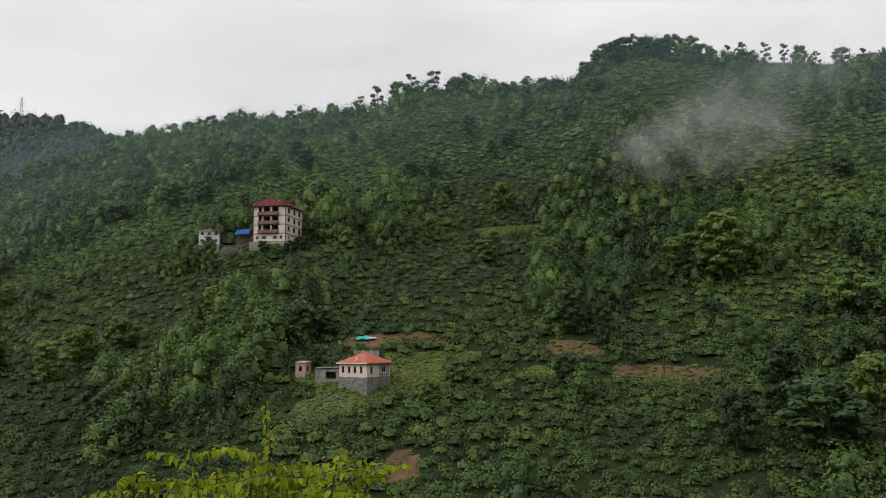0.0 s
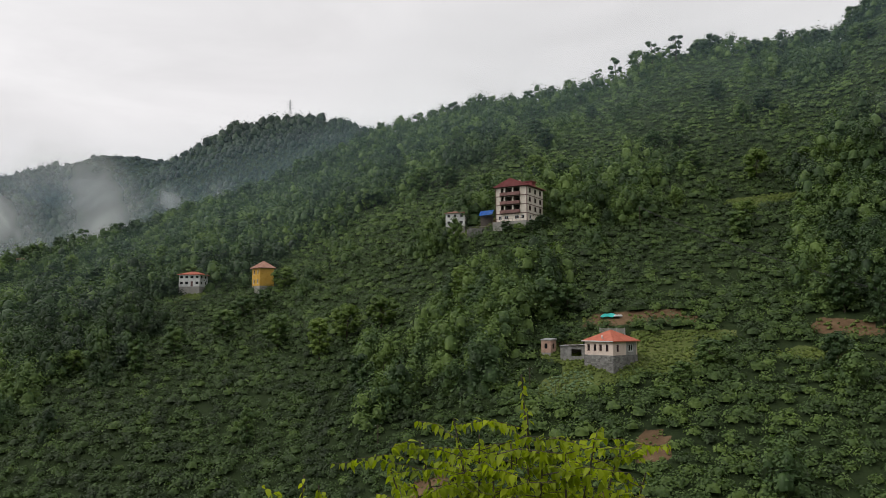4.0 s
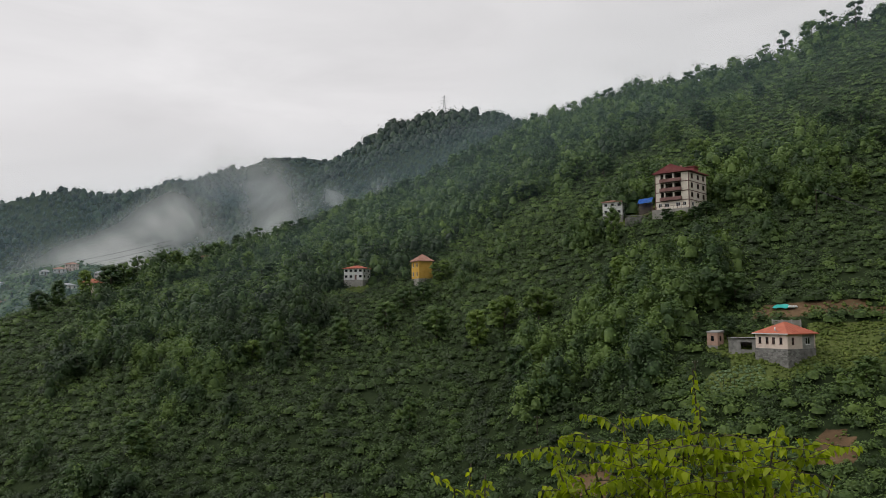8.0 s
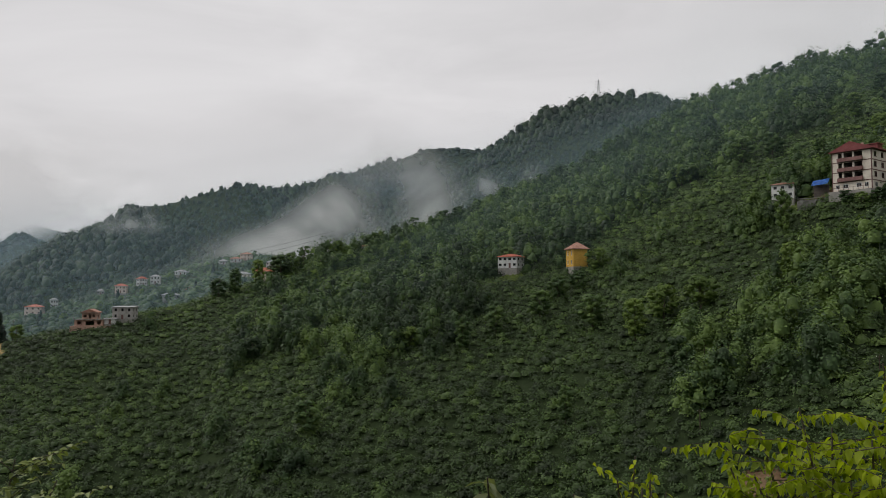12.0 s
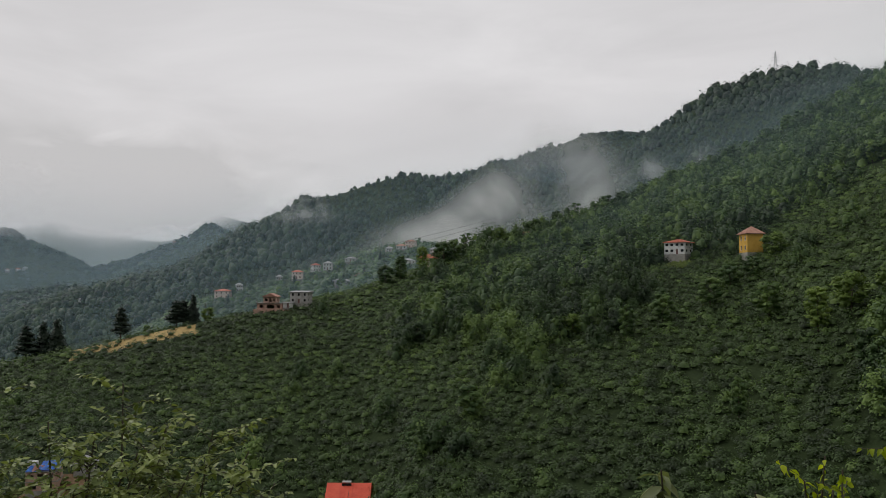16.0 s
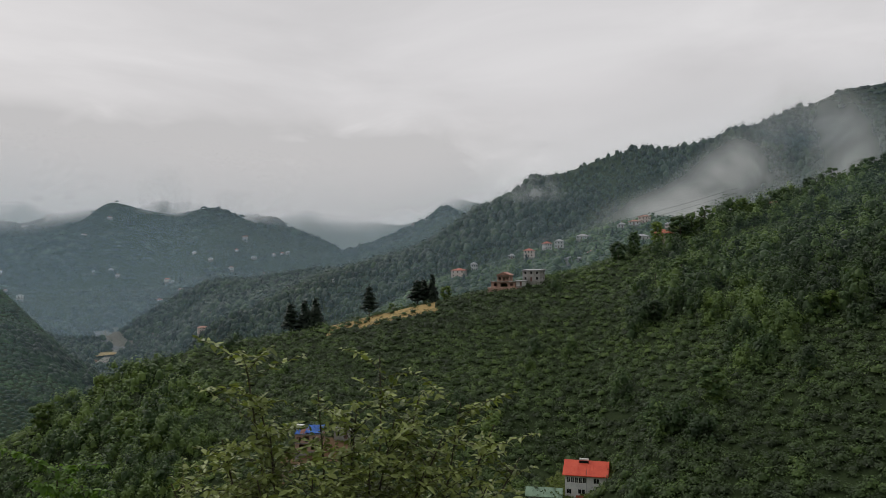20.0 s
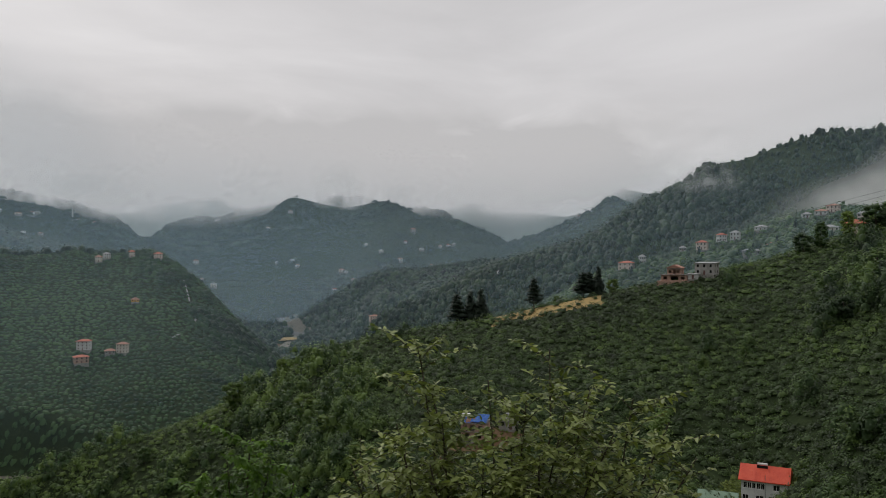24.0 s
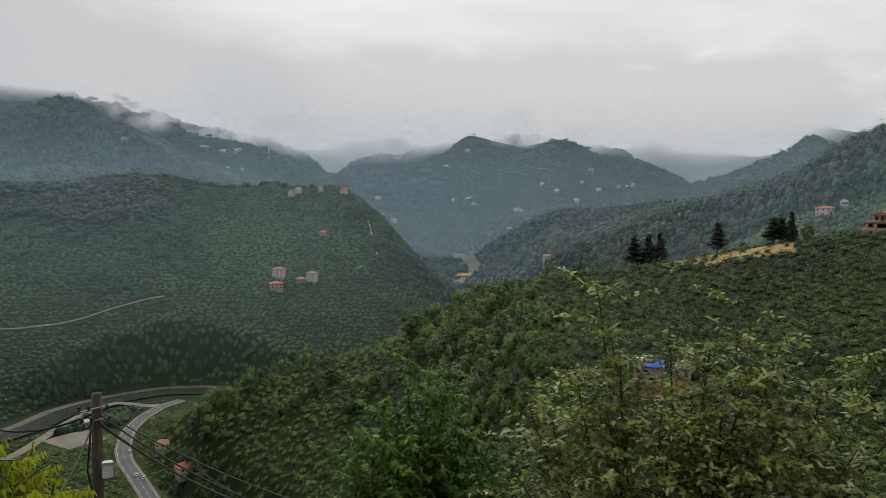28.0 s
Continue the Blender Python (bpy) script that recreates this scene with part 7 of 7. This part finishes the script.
def leafy(name, label, category, foot, twigs, meshes, spacing, tilt, spread, material, seed, stem_radius=0.03, singles=300, scale=(0.7, 1.15), start=0.25, bunch=1, twig_from=0.3, flat=False, density=1.0):
    """A plant of bent stems from its foot to given tips, with leaves set alternately along the upper part of each."""
    pick = random.Random(seed)
    ob = thing(name, foot, 0, label, category)
    inv = Vector(foot)
    spots = []
    for path, side_twigs in twigs:
        side_twigs = int(side_twigs * density)
        pts = [Vector(p) - inv for p in path]
        bm = bmesh.new()
        chain(bm, pts, stem_radius, stem_radius * 0.25, 6)
        part("stem", bm, BARK, ob)
        lines = [(pts, start)]
        for _ in range(side_twigs):
            f = pick.uniform(twig_from, 0.97)
            k = min(int(f * (len(pts) - 1)), len(pts) - 2)
            a = pts[k].lerp(pts[k + 1], f * (len(pts) - 1) - k)
            ang = pick.uniform(0, 2 * math.pi)
            L = pick.uniform(0.35, 1.0) * spread
            b = a + Vector((math.cos(ang) * L, math.sin(ang) * L, pick.uniform(0.05, 0.75) * L * (0.3 if flat else 1)))
            mid = a.lerp(b, 0.5) + Vector((0, 0, 0.08 * L))
            bm = bmesh.new()
            chain(bm, [a, mid, b], stem_radius * 0.2, stem_radius * 0.08, 4)
            part("twig", bm, BARK, ob)
            lines.append(([a, mid, b], 0.15))
        for line, first in lines:
            total = sum((q - p).length for p, q in zip(line[:-1], line[1:]))
            s, n = total * first, 0
            while s < total:
                left, k = s, 0
                while k < len(line) - 2 and left > (line[k + 1] - line[k]).length:
                    left -= (line[k + 1] - line[k]).length
                    k += 1
                d = (line[k + 1] - line[k])
                p = line[k] + d.normalized() * min(left, d.length)
                for _ in range(bunch):
                    ang = 2.4 * n + pick.uniform(-0.5, 0.5)
                    n += 1
                    size = pick.uniform(*scale) * (1 if s < total * 0.85 else 0.75)
                    turn = Matrix.Rotation(ang, 4, "Z") @ Matrix.Rotation(radians(pick.gauss(tilt, 22)), 4, "X") @ Matrix.Rotation(radians(pick.gauss(0, 25)), 4, "Y")
                    spots.append((Matrix.Translation(p) @ turn @ Matrix.Diagonal((size, size, size, 1)), pick.randrange(len(meshes))))
                s += spacing * pick.uniform(0.6, 1.4)
    pick.shuffle(spots)
    for m, w in spots[:singles]:
        shared("leaf", meshes[w], ob, m)
    rest = spots[singles:]
    if rest:
        data = []
        for me in meshes:
            co = np.zeros(len(me.vertices) * 3)
            me.vertices.foreach_get("co", co)
            data.append((co.reshape(-1, 3), [tuple(p.vertices) for p in me.polygons]))
        verts, faces, base = [], [], 0
        for m, w in rest:
            co, fs = data[w]
            mm = np.array(m)
            verts.append(co @ mm[:3, :3].T + mm[:3, 3])
            faces.extend(tuple(base + i for i in f) for f in fs)
            base += len(co)
        me = bpy.data.meshes.new("foliage")
        me.from_pydata(np.concatenate(verts).tolist(), [], faces)
        me.materials.append(material)
        me.shade_smooth()
        rest_ob = new("foliage", me)
        rest_ob.parent = ob
        rest_ob["kind"] = "stuff"
    return ob


def bow(foot, tip, sag, seed):
    pick = random.Random(seed)
    mid = [Vector(foot).lerp(Vector(tip), f) + Vector((pick.uniform(-1, 1), pick.uniform(-1, 1), sag * 4 * f * (1 - f))) * 0.12 for f in (0.3, 0.6, 0.82)]
    return [Vector(foot), *mid, Vector(tip)]


# young yellow-green tree in front of the cottage slope
foot = spot(12, 8.2)
broad = [leaf_mesh("leaf", 0.115, 0.07, 0.25, 0.25, YELLOWGREEN), leaf_mesh("leaf", 0.10, 0.062, 0.35, 0.4, YELLOWGREEN), leaf_mesh("leaf", 0.125, 0.072, 0.15, 0.35, YELLOWGREEN)]
ends = [(12.4, -3.9, 8.2, 4), (12.0, -6.4, 8.0, 6), (17.2, -6.9, 8.4, 8), (15.4, -8.0, 7.8, 9), (19.6, -8.4, 8.3, 8), (21.8, -9.9, 8.5, 7), (9.4, -8.2, 8.0, 9), (7.4, -8.2, 8.3, 7), (5.6, -8.5, 8.5, 5),
        (4.0, -10.3, 8.3, 6), (13.2, -8.6, 7.7, 10), (11.0, -9.4, 7.6, 9), (17.5, -9.9, 7.9, 9), (8.0, -10.6, 7.8, 8), (14.5, -10.8, 7.6, 9), (5.8, -11.8, 8.0, 7), (20.0, -11.4, 8.1, 7), (11.6, -12.0, 7.7, 9), (17.0, -12.5, 7.9, 9)]
leafy("young_tree", "young tree with bright yellow-green heart-shaped leaves", "tree", foot, [(bow(foot, aim(a, e, r), 0.6, 100 + k), n) for k, (a, e, r, n) in enumerate(ends)],
      broad, 0.036, -34, 1.0, YELLOWGREEN, 31, start=0.74, stem_radius=0.03, twig_from=0.64, flat=True, density=1.45)
foot = spot(27, 8.6)
ends = [(27.6, -10.6, 8.2, 4), (26.6, -11.3, 8.3, 5), (28.8, -12.2, 8.3, 5), (25.6, -12.8, 8.2, 5), (27.2, -12.6, 8.0, 5)]
leafy("sapling", "sapling with bright yellow-green leaves", "sapling", foot, [(bow(foot, aim(a, e, r), 0.4, 140 + k), n) for k, (a, e, r, n) in enumerate(ends)],
      broad, 0.05, -34, 0.45, YELLOWGREEN, 32, start=0.7, singles=120)
foot = spot(-29, 9.5)
ends = [(-28.6, -9.9, 9.3, 4), (-30.0, -10.4, 9.4, 5), (-27.4, -11.0, 9.3, 5), (-31.5, -10.9, 9.4, 5)]
leafy("sapling", "sapling tip with light green leaves at the terrace foot", "sapling", foot, [(bow(foot, aim(a, e, r), 0.4, 150 + k), n) for k, (a, e, r, n) in enumerate(ends)],
      broad, 0.05, -34, 0.5, YELLOWGREEN, 33, start=0.7, singles=120)
# two plants with whorls of large drooping leaves
PALELEAF = foliage("pale_large_leaves", (0.10, 0.12, 0.05), (0.17, 0.2, 0.085), (0.27, 0.29, 0.15), big=0.5, small=3.0, each=0.3)
big_leaf = [leaf_mesh("leaf", 0.34, 0.13, 0.3, 0.55, PALELEAF, 0.9), leaf_mesh("leaf", 0.28, 0.11, 0.25, 0.7, PALELEAF, 0.9)]
for n, (a, e, r) in enumerate(((37.8, -12.25, 7.2), (31.8, -13.2, 7.6))):
    foot = spot(a, r + 0.3)
    leafy("large_leaved_shoot", "tall shoot with a whorl of large pale drooping leaves", "shoot", foot, [(bow(foot, aim(a, e, r), 0.1, 160 + n), 0), (bow(foot, aim(a + 0.5, e - 1.0, r), 0.1, 170 + n), 0)],
          big_leaf, 0.035, -12, 0.3, PALELEAF, 40 + n, start=0.93, singles=120, stem_radius=0.03)
# the tall olive-green shrub
foot = spot(78, 10.5)
oval = [leaf_mesh("leaf", 0.125, 0.062, 0.3, 0.2, OLIVE, 0.8), leaf_mesh("leaf", 0.105, 0.055, 0.4, 0.35, OLIVE, 0.8), leaf_mesh("leaf", 0.14, 0.066, 0.2, 0.3, OLIVE, 0.8)]
ends = [(84.0, -7.1, 9.8, 9), (83.2, -9.8, 9.9, 10), (74.6, -7.4, 9.8, 5), (79.0, -9.6, 10.0, 4), (76.2, -10.4, 9.7, 10), (71.8, -10.2, 10.0, 11), (68.8, -10.7, 10.1, 10), (66.4, -12.2, 10.0, 9), (64.6, -14.4, 10.2, 9),
        (73.6, -11.9, 9.6, 12), (70.0, -12.8, 9.6, 12), (77.4, -13.6, 9.6, 12), (82.3, -12.6, 9.6, 12), (85.6, -12.6, 9.8, 11), (88.9, -15.2, 9.8, 9), (87.0, -16.6, 9.5, 12), (67.0, -16.4, 9.7, 12),
        (71.5, -15.4, 9.4, 12), (75.4, -14.8, 9.4, 13), (79.4, -15.6, 9.3, 13), (83.2, -15.4, 9.4, 13), (65.0, -18.6, 9.9, 11), (69.4, -18.8, 9.5, 12), (74.0, -18.4, 9.2, 13), (78.0, -18.8, 9.2, 13),
        (82.2, -19.0, 9.3, 13), (86.4, -19.8, 9.5, 12), (72.0, -21.6, 9.2, 12), (76.4, -21.8, 9.1, 12), (81.0, -22.0, 9.1, 12), (85.0, -22.8, 9.3, 12), (89.5, -20.4, 9.7, 9), (68.0, -21.8, 9.4, 12)]
leafy("tall_shrub", "tall shrub with olive-green oval leaves and upright shoots", "shrub", foot, [(bow(foot, aim(a, e + 0.7, r), 0.5, 200 + k), n) for k, (a, e, r, n) in enumerate(ends)],
      oval, 0.03, 8, 0.85, OLIVE, 50, start=0.6, twig_from=0.55, density=2.4, stem_radius=0.03, scale=(0.62, 1.1))
# the fresh green tree beside it
foot = spot(97, 15.5)
small = [leaf_mesh("leaf", 0.15, 0.088, 0.25, 0.3, DEEPGREEN), leaf_mesh("leaf", 0.125, 0.075, 0.3, 0.3, DEEPGREEN)]
ends = [(96.0, -12.6, 14.5, 13), (97.6, -14.0, 14.6, 13), (94.6, -14.2, 14.4, 13), (93.0, -15.8, 14.6, 13), (99.6, -15.4, 14.8, 13), (101.0, -17.0, 15.0, 12), (91.4, -17.4, 14.6, 12), (95.8, -16.2, 13.8, 15),
        (98.4, -17.6, 14.0, 15), (93.6, -18.2, 14.0, 15), (102.0, -19.0, 14.8, 13), (100.2, -19.8, 14.1, 15), (96.6, -19.2, 13.5, 15), (91.6, -20.2, 14.2, 13), (94.2, -21.4, 13.7, 15), (98.4, -22.0, 13.6, 15),
        (102.6, -21.8, 14.5, 13), (90.6, -22.6, 14.2, 12)]
leafy("leafy_tree", "small tree with fresh mid-green leaves below the terrace", "tree", foot, [(bow(foot, aim(a, e, r), 0.5, 300 + k), n) for k, (a, e, r, n) in enumerate(ends)],
      small, 0.04, -12, 1.2, DEEPGREEN, 60, start=0.5, twig_from=0.4, density=1.9, stem_radius=0.04, bunch=2)
foot = spot(96.3, 7.5)
leafy("sapling", "sapling tip with bright green leaves beside the shrub", "sapling", foot, [(bow(foot, aim(96.2, -21.6, 7.4), 0.2, 333), 3), (bow(foot, aim(95.7, -22.2, 7.4), 0.2, 334), 3)], broad, 0.07, -10, 0.3, YELLOWGREEN, 61, start=0.8, singles=80)
# the peach tree with long hanging leaves
PEACHLEAF = foliage("peach_leaves", (0.11, 0.16, 0.010), (0.25, 0.31, 0.016), (0.46, 0.49, 0.03), big=0.5, small=3.0, each=0.3, through_light=0.4)
foot = spot(124.5, 8.0)
long_leaf = [leaf_mesh("leaf", 0.11, 0.026, 0.3, 0.5, PEACHLEAF, 0.9), leaf_mesh("leaf", 0.095, 0.023, 0.3, 0.7, PEACHLEAF, 0.9)]
ends = [(125.2, -15.8, 7.4, 10), (122.4, -15.9, 7.5, 9), (123.6, -17.2, 7.2, 11), (121.2, -18.2, 7.4, 10), (126.4, -17.4, 7.4, 11), (120.4, -20.0, 7.5, 8), (122.6, -19.4, 7.1, 12), (125.0, -19.4, 7.1, 12),
        (119.0, -20.4, 7.6, 9), (119.6, -22.0, 7.4, 10), (118.4, -22.6, 7.6, 8), (124.0, -21.4, 7.0, 12), (121.8, -21.8, 7.1, 12), (127.4, -20.4, 7.3, 11), (126.2, -22.2, 7.0, 12)]
leafy("peach_tree", "peach tree with long narrow yellow-green hanging leaves", "tree", foot, [(bow(foot, aim(a, e, r), 0.3, 400 + k), n) for k, (a, e, r, n) in enumerate(ends)],
      long_leaf, 0.022, -42, 0.5, PEACHLEAF, 70, start=0.55, twig_from=0.45, density=2.0, stem_radius=0.03, bunch=2)


# the wooden pole below the terrace, with its wires
def near_pole():
    at = spot(119.2, 18)
    top = 18 * math.tan(radians(-13.55)) - at.z
    ob = thing("wooden_pole", at, 119.2, "old weathered wooden pole with wires and a grey junction box", "utility pole")
    bm = bmesh.new()
    chain(bm, [(0.03, 0, -0.8), (0.0, 0, top * 0.5), (0.0, 0, top)], 0.125, 0.105, 14)
    part("post", bm, WOODPOLE, ob, smooth=True)
    for z, x0, x1 in ((top - 0.35, -0.34, 0.2), (top - 0.6, -0.3, 0.24)):
        bm = bmesh.new()
        tube(bm, (x0, -0.15, z), (x1, -0.15, z + 0.1), 0.022, 0.022, 6)
        arm = part("bracket", bm, STEEL, ob, "rusty steel bracket")
        for x in (x0, x0 + 0.18, x1):
            bm = bmesh.new()
            tube(bm, (x, -0.15, z + 0.02), (x, -0.15, z + 0.1), 0.03, 0.02, 8)
            tube(bm, (x, -0.15, z + 0.1), (x, -0.15, z + 0.13), 0.034, 0.034, 8)
            part("insulator", bm, CABLE, arm)
    bm = bmesh.new()
    box(bm, 0.08, 0.3, -0.32, -0.13, top - 1.78, top - 1.44)
    bmesh.ops.bevel(bm, geom=bm.edges[:], offset=0.02, segments=2, affect="EDGES")
    jb = part("junction_box", bm, WHITE, ob, "pale grey junction box")
    bm = bmesh.new()
    box(bm, 0.07, 0.31, -0.34, -0.325, top - 1.5, top - 1.43)
    part("box_lid", bm, GREYWALL, jb)
    bm = bmesh.new()
    chain(bm, [(-0.1, -0.16, top - 0.5), (-0.2, -0.2, top - 1.6), (-0.05, -0.18, top - 2.4), (-0.18, -0.2, top - 3.4), (-0.1, -0.18, top - 4.6)], 0.02, 0.02, 5)
    part("riser_cable", bm, CABLE, ob)
    head = at + Vector((0, 0, top))
    return head


head = near_pole()
for k, (lift, a, e, r, sag, thick) in enumerate(((-0.35, 99.5, -23.5, 15, 0.25, 0.009), (-0.42, 102.5, -23.6, 14, 0.3, 0.012), (-0.6, 103.0, -23.6, 14, 0.35, 0.012), (-0.65, 101.5, -23.8, 14.2, 0.38, 0.010),
                                                 (-0.4, 128, -13.7, 24, 0.5, 0.016), (-0.3, 112, -24, 11, -1.0, 0.0))):
    if thick:
        hung("wire", head + Vector((0, 0, lift)), aim(a, e, r), sag, thick * 1.7, "black overhead wire from the wooden pole")
hung("wire", head + Vector((0, 0, -0.4)), aim(124.3, -21.5, 13), 0.5, 0.018, "black drop wire hanging from the wooden pole")
hung("wire", head + Vector((0, 0, -4.6)), aim(112.9, -19.0, 19.0), 0.35, 0.013, "black slack wire below the wooden pole")
hung("wire", aim(112.9, -19.0, 19.0), aim(98.0, -25, 14.5), 0.3, 0.013, "black slack wire below the wooden pole")
hung("wire", head + Vector((0, 0, -4.6)), aim(127, -22.5, 15), 0.4, 0.013, "black slack wire below the wooden pole")

# ---- mist, haze and low cloud ----
def vapour(name, h0, h1, reach, bottom, top, material, label, rim=(0.15, 0.15, 0.25, 0.3), cells=(70, 26), category="mist"):
    """A curtain of vapour standing across headings h0 to h1; reach, bottom and top are numbers or functions of the heading.
    rim: how much of it fades out at its two ends, its foot and its top."""
    nu, nv = cells
    verts, faces, fade = [], [], []
    call = lambda v, h: float(v(h)) if callable(v) else float(v)
    for i in range(nu + 1):
        u = i / nu
        h = h0 + (h1 - h0) * u
        r, z0, z1 = call(reach, h), call(bottom, h), call(top, h)
        for j in range(nv + 1):
            v = j / nv
            rr = r + 12 * math.sin(9 * u) * (v - 0.5)
            verts.append((-rr * math.sin(radians(h)), rr * math.cos(radians(h)), z0 + (z1 - z0) * v))
            ease = lambda x, w: 1.0 if w <= 0 else (lambda s: s * s * (3 - 2 * s))(min(max(x / w, 0), 1))
            fade.append(ease(u, rim[0]) * ease(1 - u, rim[1]) * ease(v, rim[2]) * ease(1 - v, rim[3]))
    for i in range(nu):
        for j in range(nv):
            a = i * (nv + 1) + j
            faces.append((a, a + nv + 1, a + nv + 2, a + 1))
    ob = mesh_object(name, verts, faces, material, smooth=True)
    layer = ob.data.uv_layers.new(name="fade")
    for loop in ob.data.loops:
        layer.data[loop.index].uv = (fade[loop.vertex_index], 0)
    return tagged(ob, label, category, kind="stuff")


def behind(index):
    return lambda h: smooth_track((BEHIND, BEHIND_WEST), index, h)


def near_top(h):
    return smooth_track((NEAR, NEAR_WEST), 7, h) * 0.97


# haze tints are colours of thin sheets, set to blue the hills behind
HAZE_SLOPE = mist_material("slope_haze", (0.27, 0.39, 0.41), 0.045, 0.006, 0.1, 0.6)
WISP = mist_material("thin_mist", (0.62, 0.63, 0.64), 0.4, 0.035, 0.34, 0.8)
SCRAP = mist_material("cloud_scrap", (0.62, 0.615, 0.62), 1.6, 0.007, 0.3, 0.7, glow=True)
VEIL = mist_material("cloud_veil", (0.66, 0.65, 0.655), 2.6, 0.004, 0.3, 0.66, stretch=(1, 1, 1.6), glow=True)
PLUME = mist_material("valley_mist", (0.46, 0.455, 0.45), 1.15, 0.010, 0.26, 0.72)
CLOUD = mist_material("cloud_base", (0.66, 0.65, 0.655), 2.6, 0.0035, 0.12, 0.7, stretch=(1, 1, 2.2), glow=True)
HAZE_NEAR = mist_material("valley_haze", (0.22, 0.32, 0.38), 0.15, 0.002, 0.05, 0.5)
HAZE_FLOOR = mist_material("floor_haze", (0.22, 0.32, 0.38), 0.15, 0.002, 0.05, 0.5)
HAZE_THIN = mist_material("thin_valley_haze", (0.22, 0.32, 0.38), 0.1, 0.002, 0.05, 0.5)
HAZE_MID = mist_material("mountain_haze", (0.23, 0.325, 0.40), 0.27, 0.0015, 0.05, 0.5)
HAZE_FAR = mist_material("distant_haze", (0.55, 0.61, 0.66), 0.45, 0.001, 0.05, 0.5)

# thin mist drifting up the near slope
vapour("mist_wisp", -30, -11, 292, lambda h: np.interp(h, [-30, -11], [70, 40]), lambda h: np.interp(h, [-30, -11], [116, 80]), WISP, "thin white mist drifting over the upper slope", rim=(0.25, 0.35, 0.4, 0.3))
# the plume rising behind the near crest
vapour("mist_plume", 38, 60, lambda h: np.interp(h, [38, 48, 60], [800, 740, 720]), lambda h: np.interp(h, [38, 46, 60], [45, 18, 15]), lambda h: np.interp(h, [38, 42, 46, 50, 54, 60], [130, 172, 170, 120, 78, 52]), PLUME,
       "white mist rising from the hollow behind the crest", rim=(0.25, 0.3, 0.08, 0.45))
vapour("mist_wisp", 60.5, 66, 1000, 72, 118, WISP, "small wisp of mist on the dark ridge", rim=(0.35, 0.35, 0.4, 0.4), cells=(24, 12))
vapour("mist_wisp", 31, 41, 900, 80, 165, WISP, "thin mist below the pylon ridge", rim=(0.3, 0.3, 0.35, 0.4), cells=(30, 14))
# blue-tinted sheets that lighten the upper near slope in place of haze
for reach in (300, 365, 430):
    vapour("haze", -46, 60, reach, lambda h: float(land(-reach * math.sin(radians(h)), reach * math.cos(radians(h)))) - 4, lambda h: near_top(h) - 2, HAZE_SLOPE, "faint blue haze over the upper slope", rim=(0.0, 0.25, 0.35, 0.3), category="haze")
# scraps of cloud caught on the far summits
for h0, h1, reach, low, high in ((95.0, 99.8, 2600, 165, 280), (87.6, 92.2, 2560, 135, 330), (83.6, 87.0, 2580, 150, 250), (74.5, 80.5, 2900, 140, 250), (104, 110, 2560, 175, 260), (114, 119.5, 1860, 120, 230), (93.5, 96.5, 2560, 200, 290)):
    vapour("mist_wisp", h0, h1, reach, low, high, SCRAP, "white scrap of cloud caught on a far summit", rim=(0.35, 0.35, 0.4, 0.4), cells=(40, 16))
# blue-tinted sheets between the ridges, which stand in for the air's haze
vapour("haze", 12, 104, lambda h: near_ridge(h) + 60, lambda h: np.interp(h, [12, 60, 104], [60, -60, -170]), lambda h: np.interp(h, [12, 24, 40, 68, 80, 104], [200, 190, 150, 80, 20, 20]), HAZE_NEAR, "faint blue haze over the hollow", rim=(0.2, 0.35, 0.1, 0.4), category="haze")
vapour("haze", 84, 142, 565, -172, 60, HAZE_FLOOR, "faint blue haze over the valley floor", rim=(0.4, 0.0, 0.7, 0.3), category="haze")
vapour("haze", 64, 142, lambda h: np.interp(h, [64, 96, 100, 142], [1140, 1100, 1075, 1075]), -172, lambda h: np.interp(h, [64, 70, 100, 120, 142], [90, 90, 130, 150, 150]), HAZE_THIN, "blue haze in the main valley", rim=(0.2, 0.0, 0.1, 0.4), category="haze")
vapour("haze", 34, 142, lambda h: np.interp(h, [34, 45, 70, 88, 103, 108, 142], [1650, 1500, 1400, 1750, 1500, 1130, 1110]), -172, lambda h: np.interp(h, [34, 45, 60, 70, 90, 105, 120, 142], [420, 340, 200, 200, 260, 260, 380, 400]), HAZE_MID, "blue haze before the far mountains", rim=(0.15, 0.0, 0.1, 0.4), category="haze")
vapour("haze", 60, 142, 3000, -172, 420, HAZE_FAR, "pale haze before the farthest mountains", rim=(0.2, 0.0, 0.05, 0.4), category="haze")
# low cloud on the mountain tops
vapour("low_cloud", 60, 142, 2870, lambda h: np.interp(h, [60, 68, 72, 78, 84, 90, 94, 97, 104, 112, 120, 142], [220, 180, 110, 95, 120, 110, 140, 170, 110, 140, 220, 230]), 620, CLOUD,
       "ragged grey-white cloud hiding the mountain tops", rim=(0.2, 0.0, 0.3, 0.5), cells=(110, 30), category="cloud")
vapour("low_cloud", 108, 142, 2060, lambda h: np.interp(h, [108, 116, 122, 142], [170, 180, 185, 190]), 520, CLOUD,
       "ragged cloud hanging on the nearer mountain", rim=(0.5, 0.0, 0.3, 0.4), cells=(60, 26), category="cloud")
vapour("low_cloud", 74, 142, 2590, lambda h: np.interp(h, [74, 84, 90, 94, 98, 104, 112, 118, 142], [80, 105, 90, 130, 90, 80, 120, 160, 170]), 480, VEIL,
       "thin ragged cloud drifting over the summits", rim=(0.2, 0.0, 0.35, 0.5), cells=(100, 26), category="cloud")
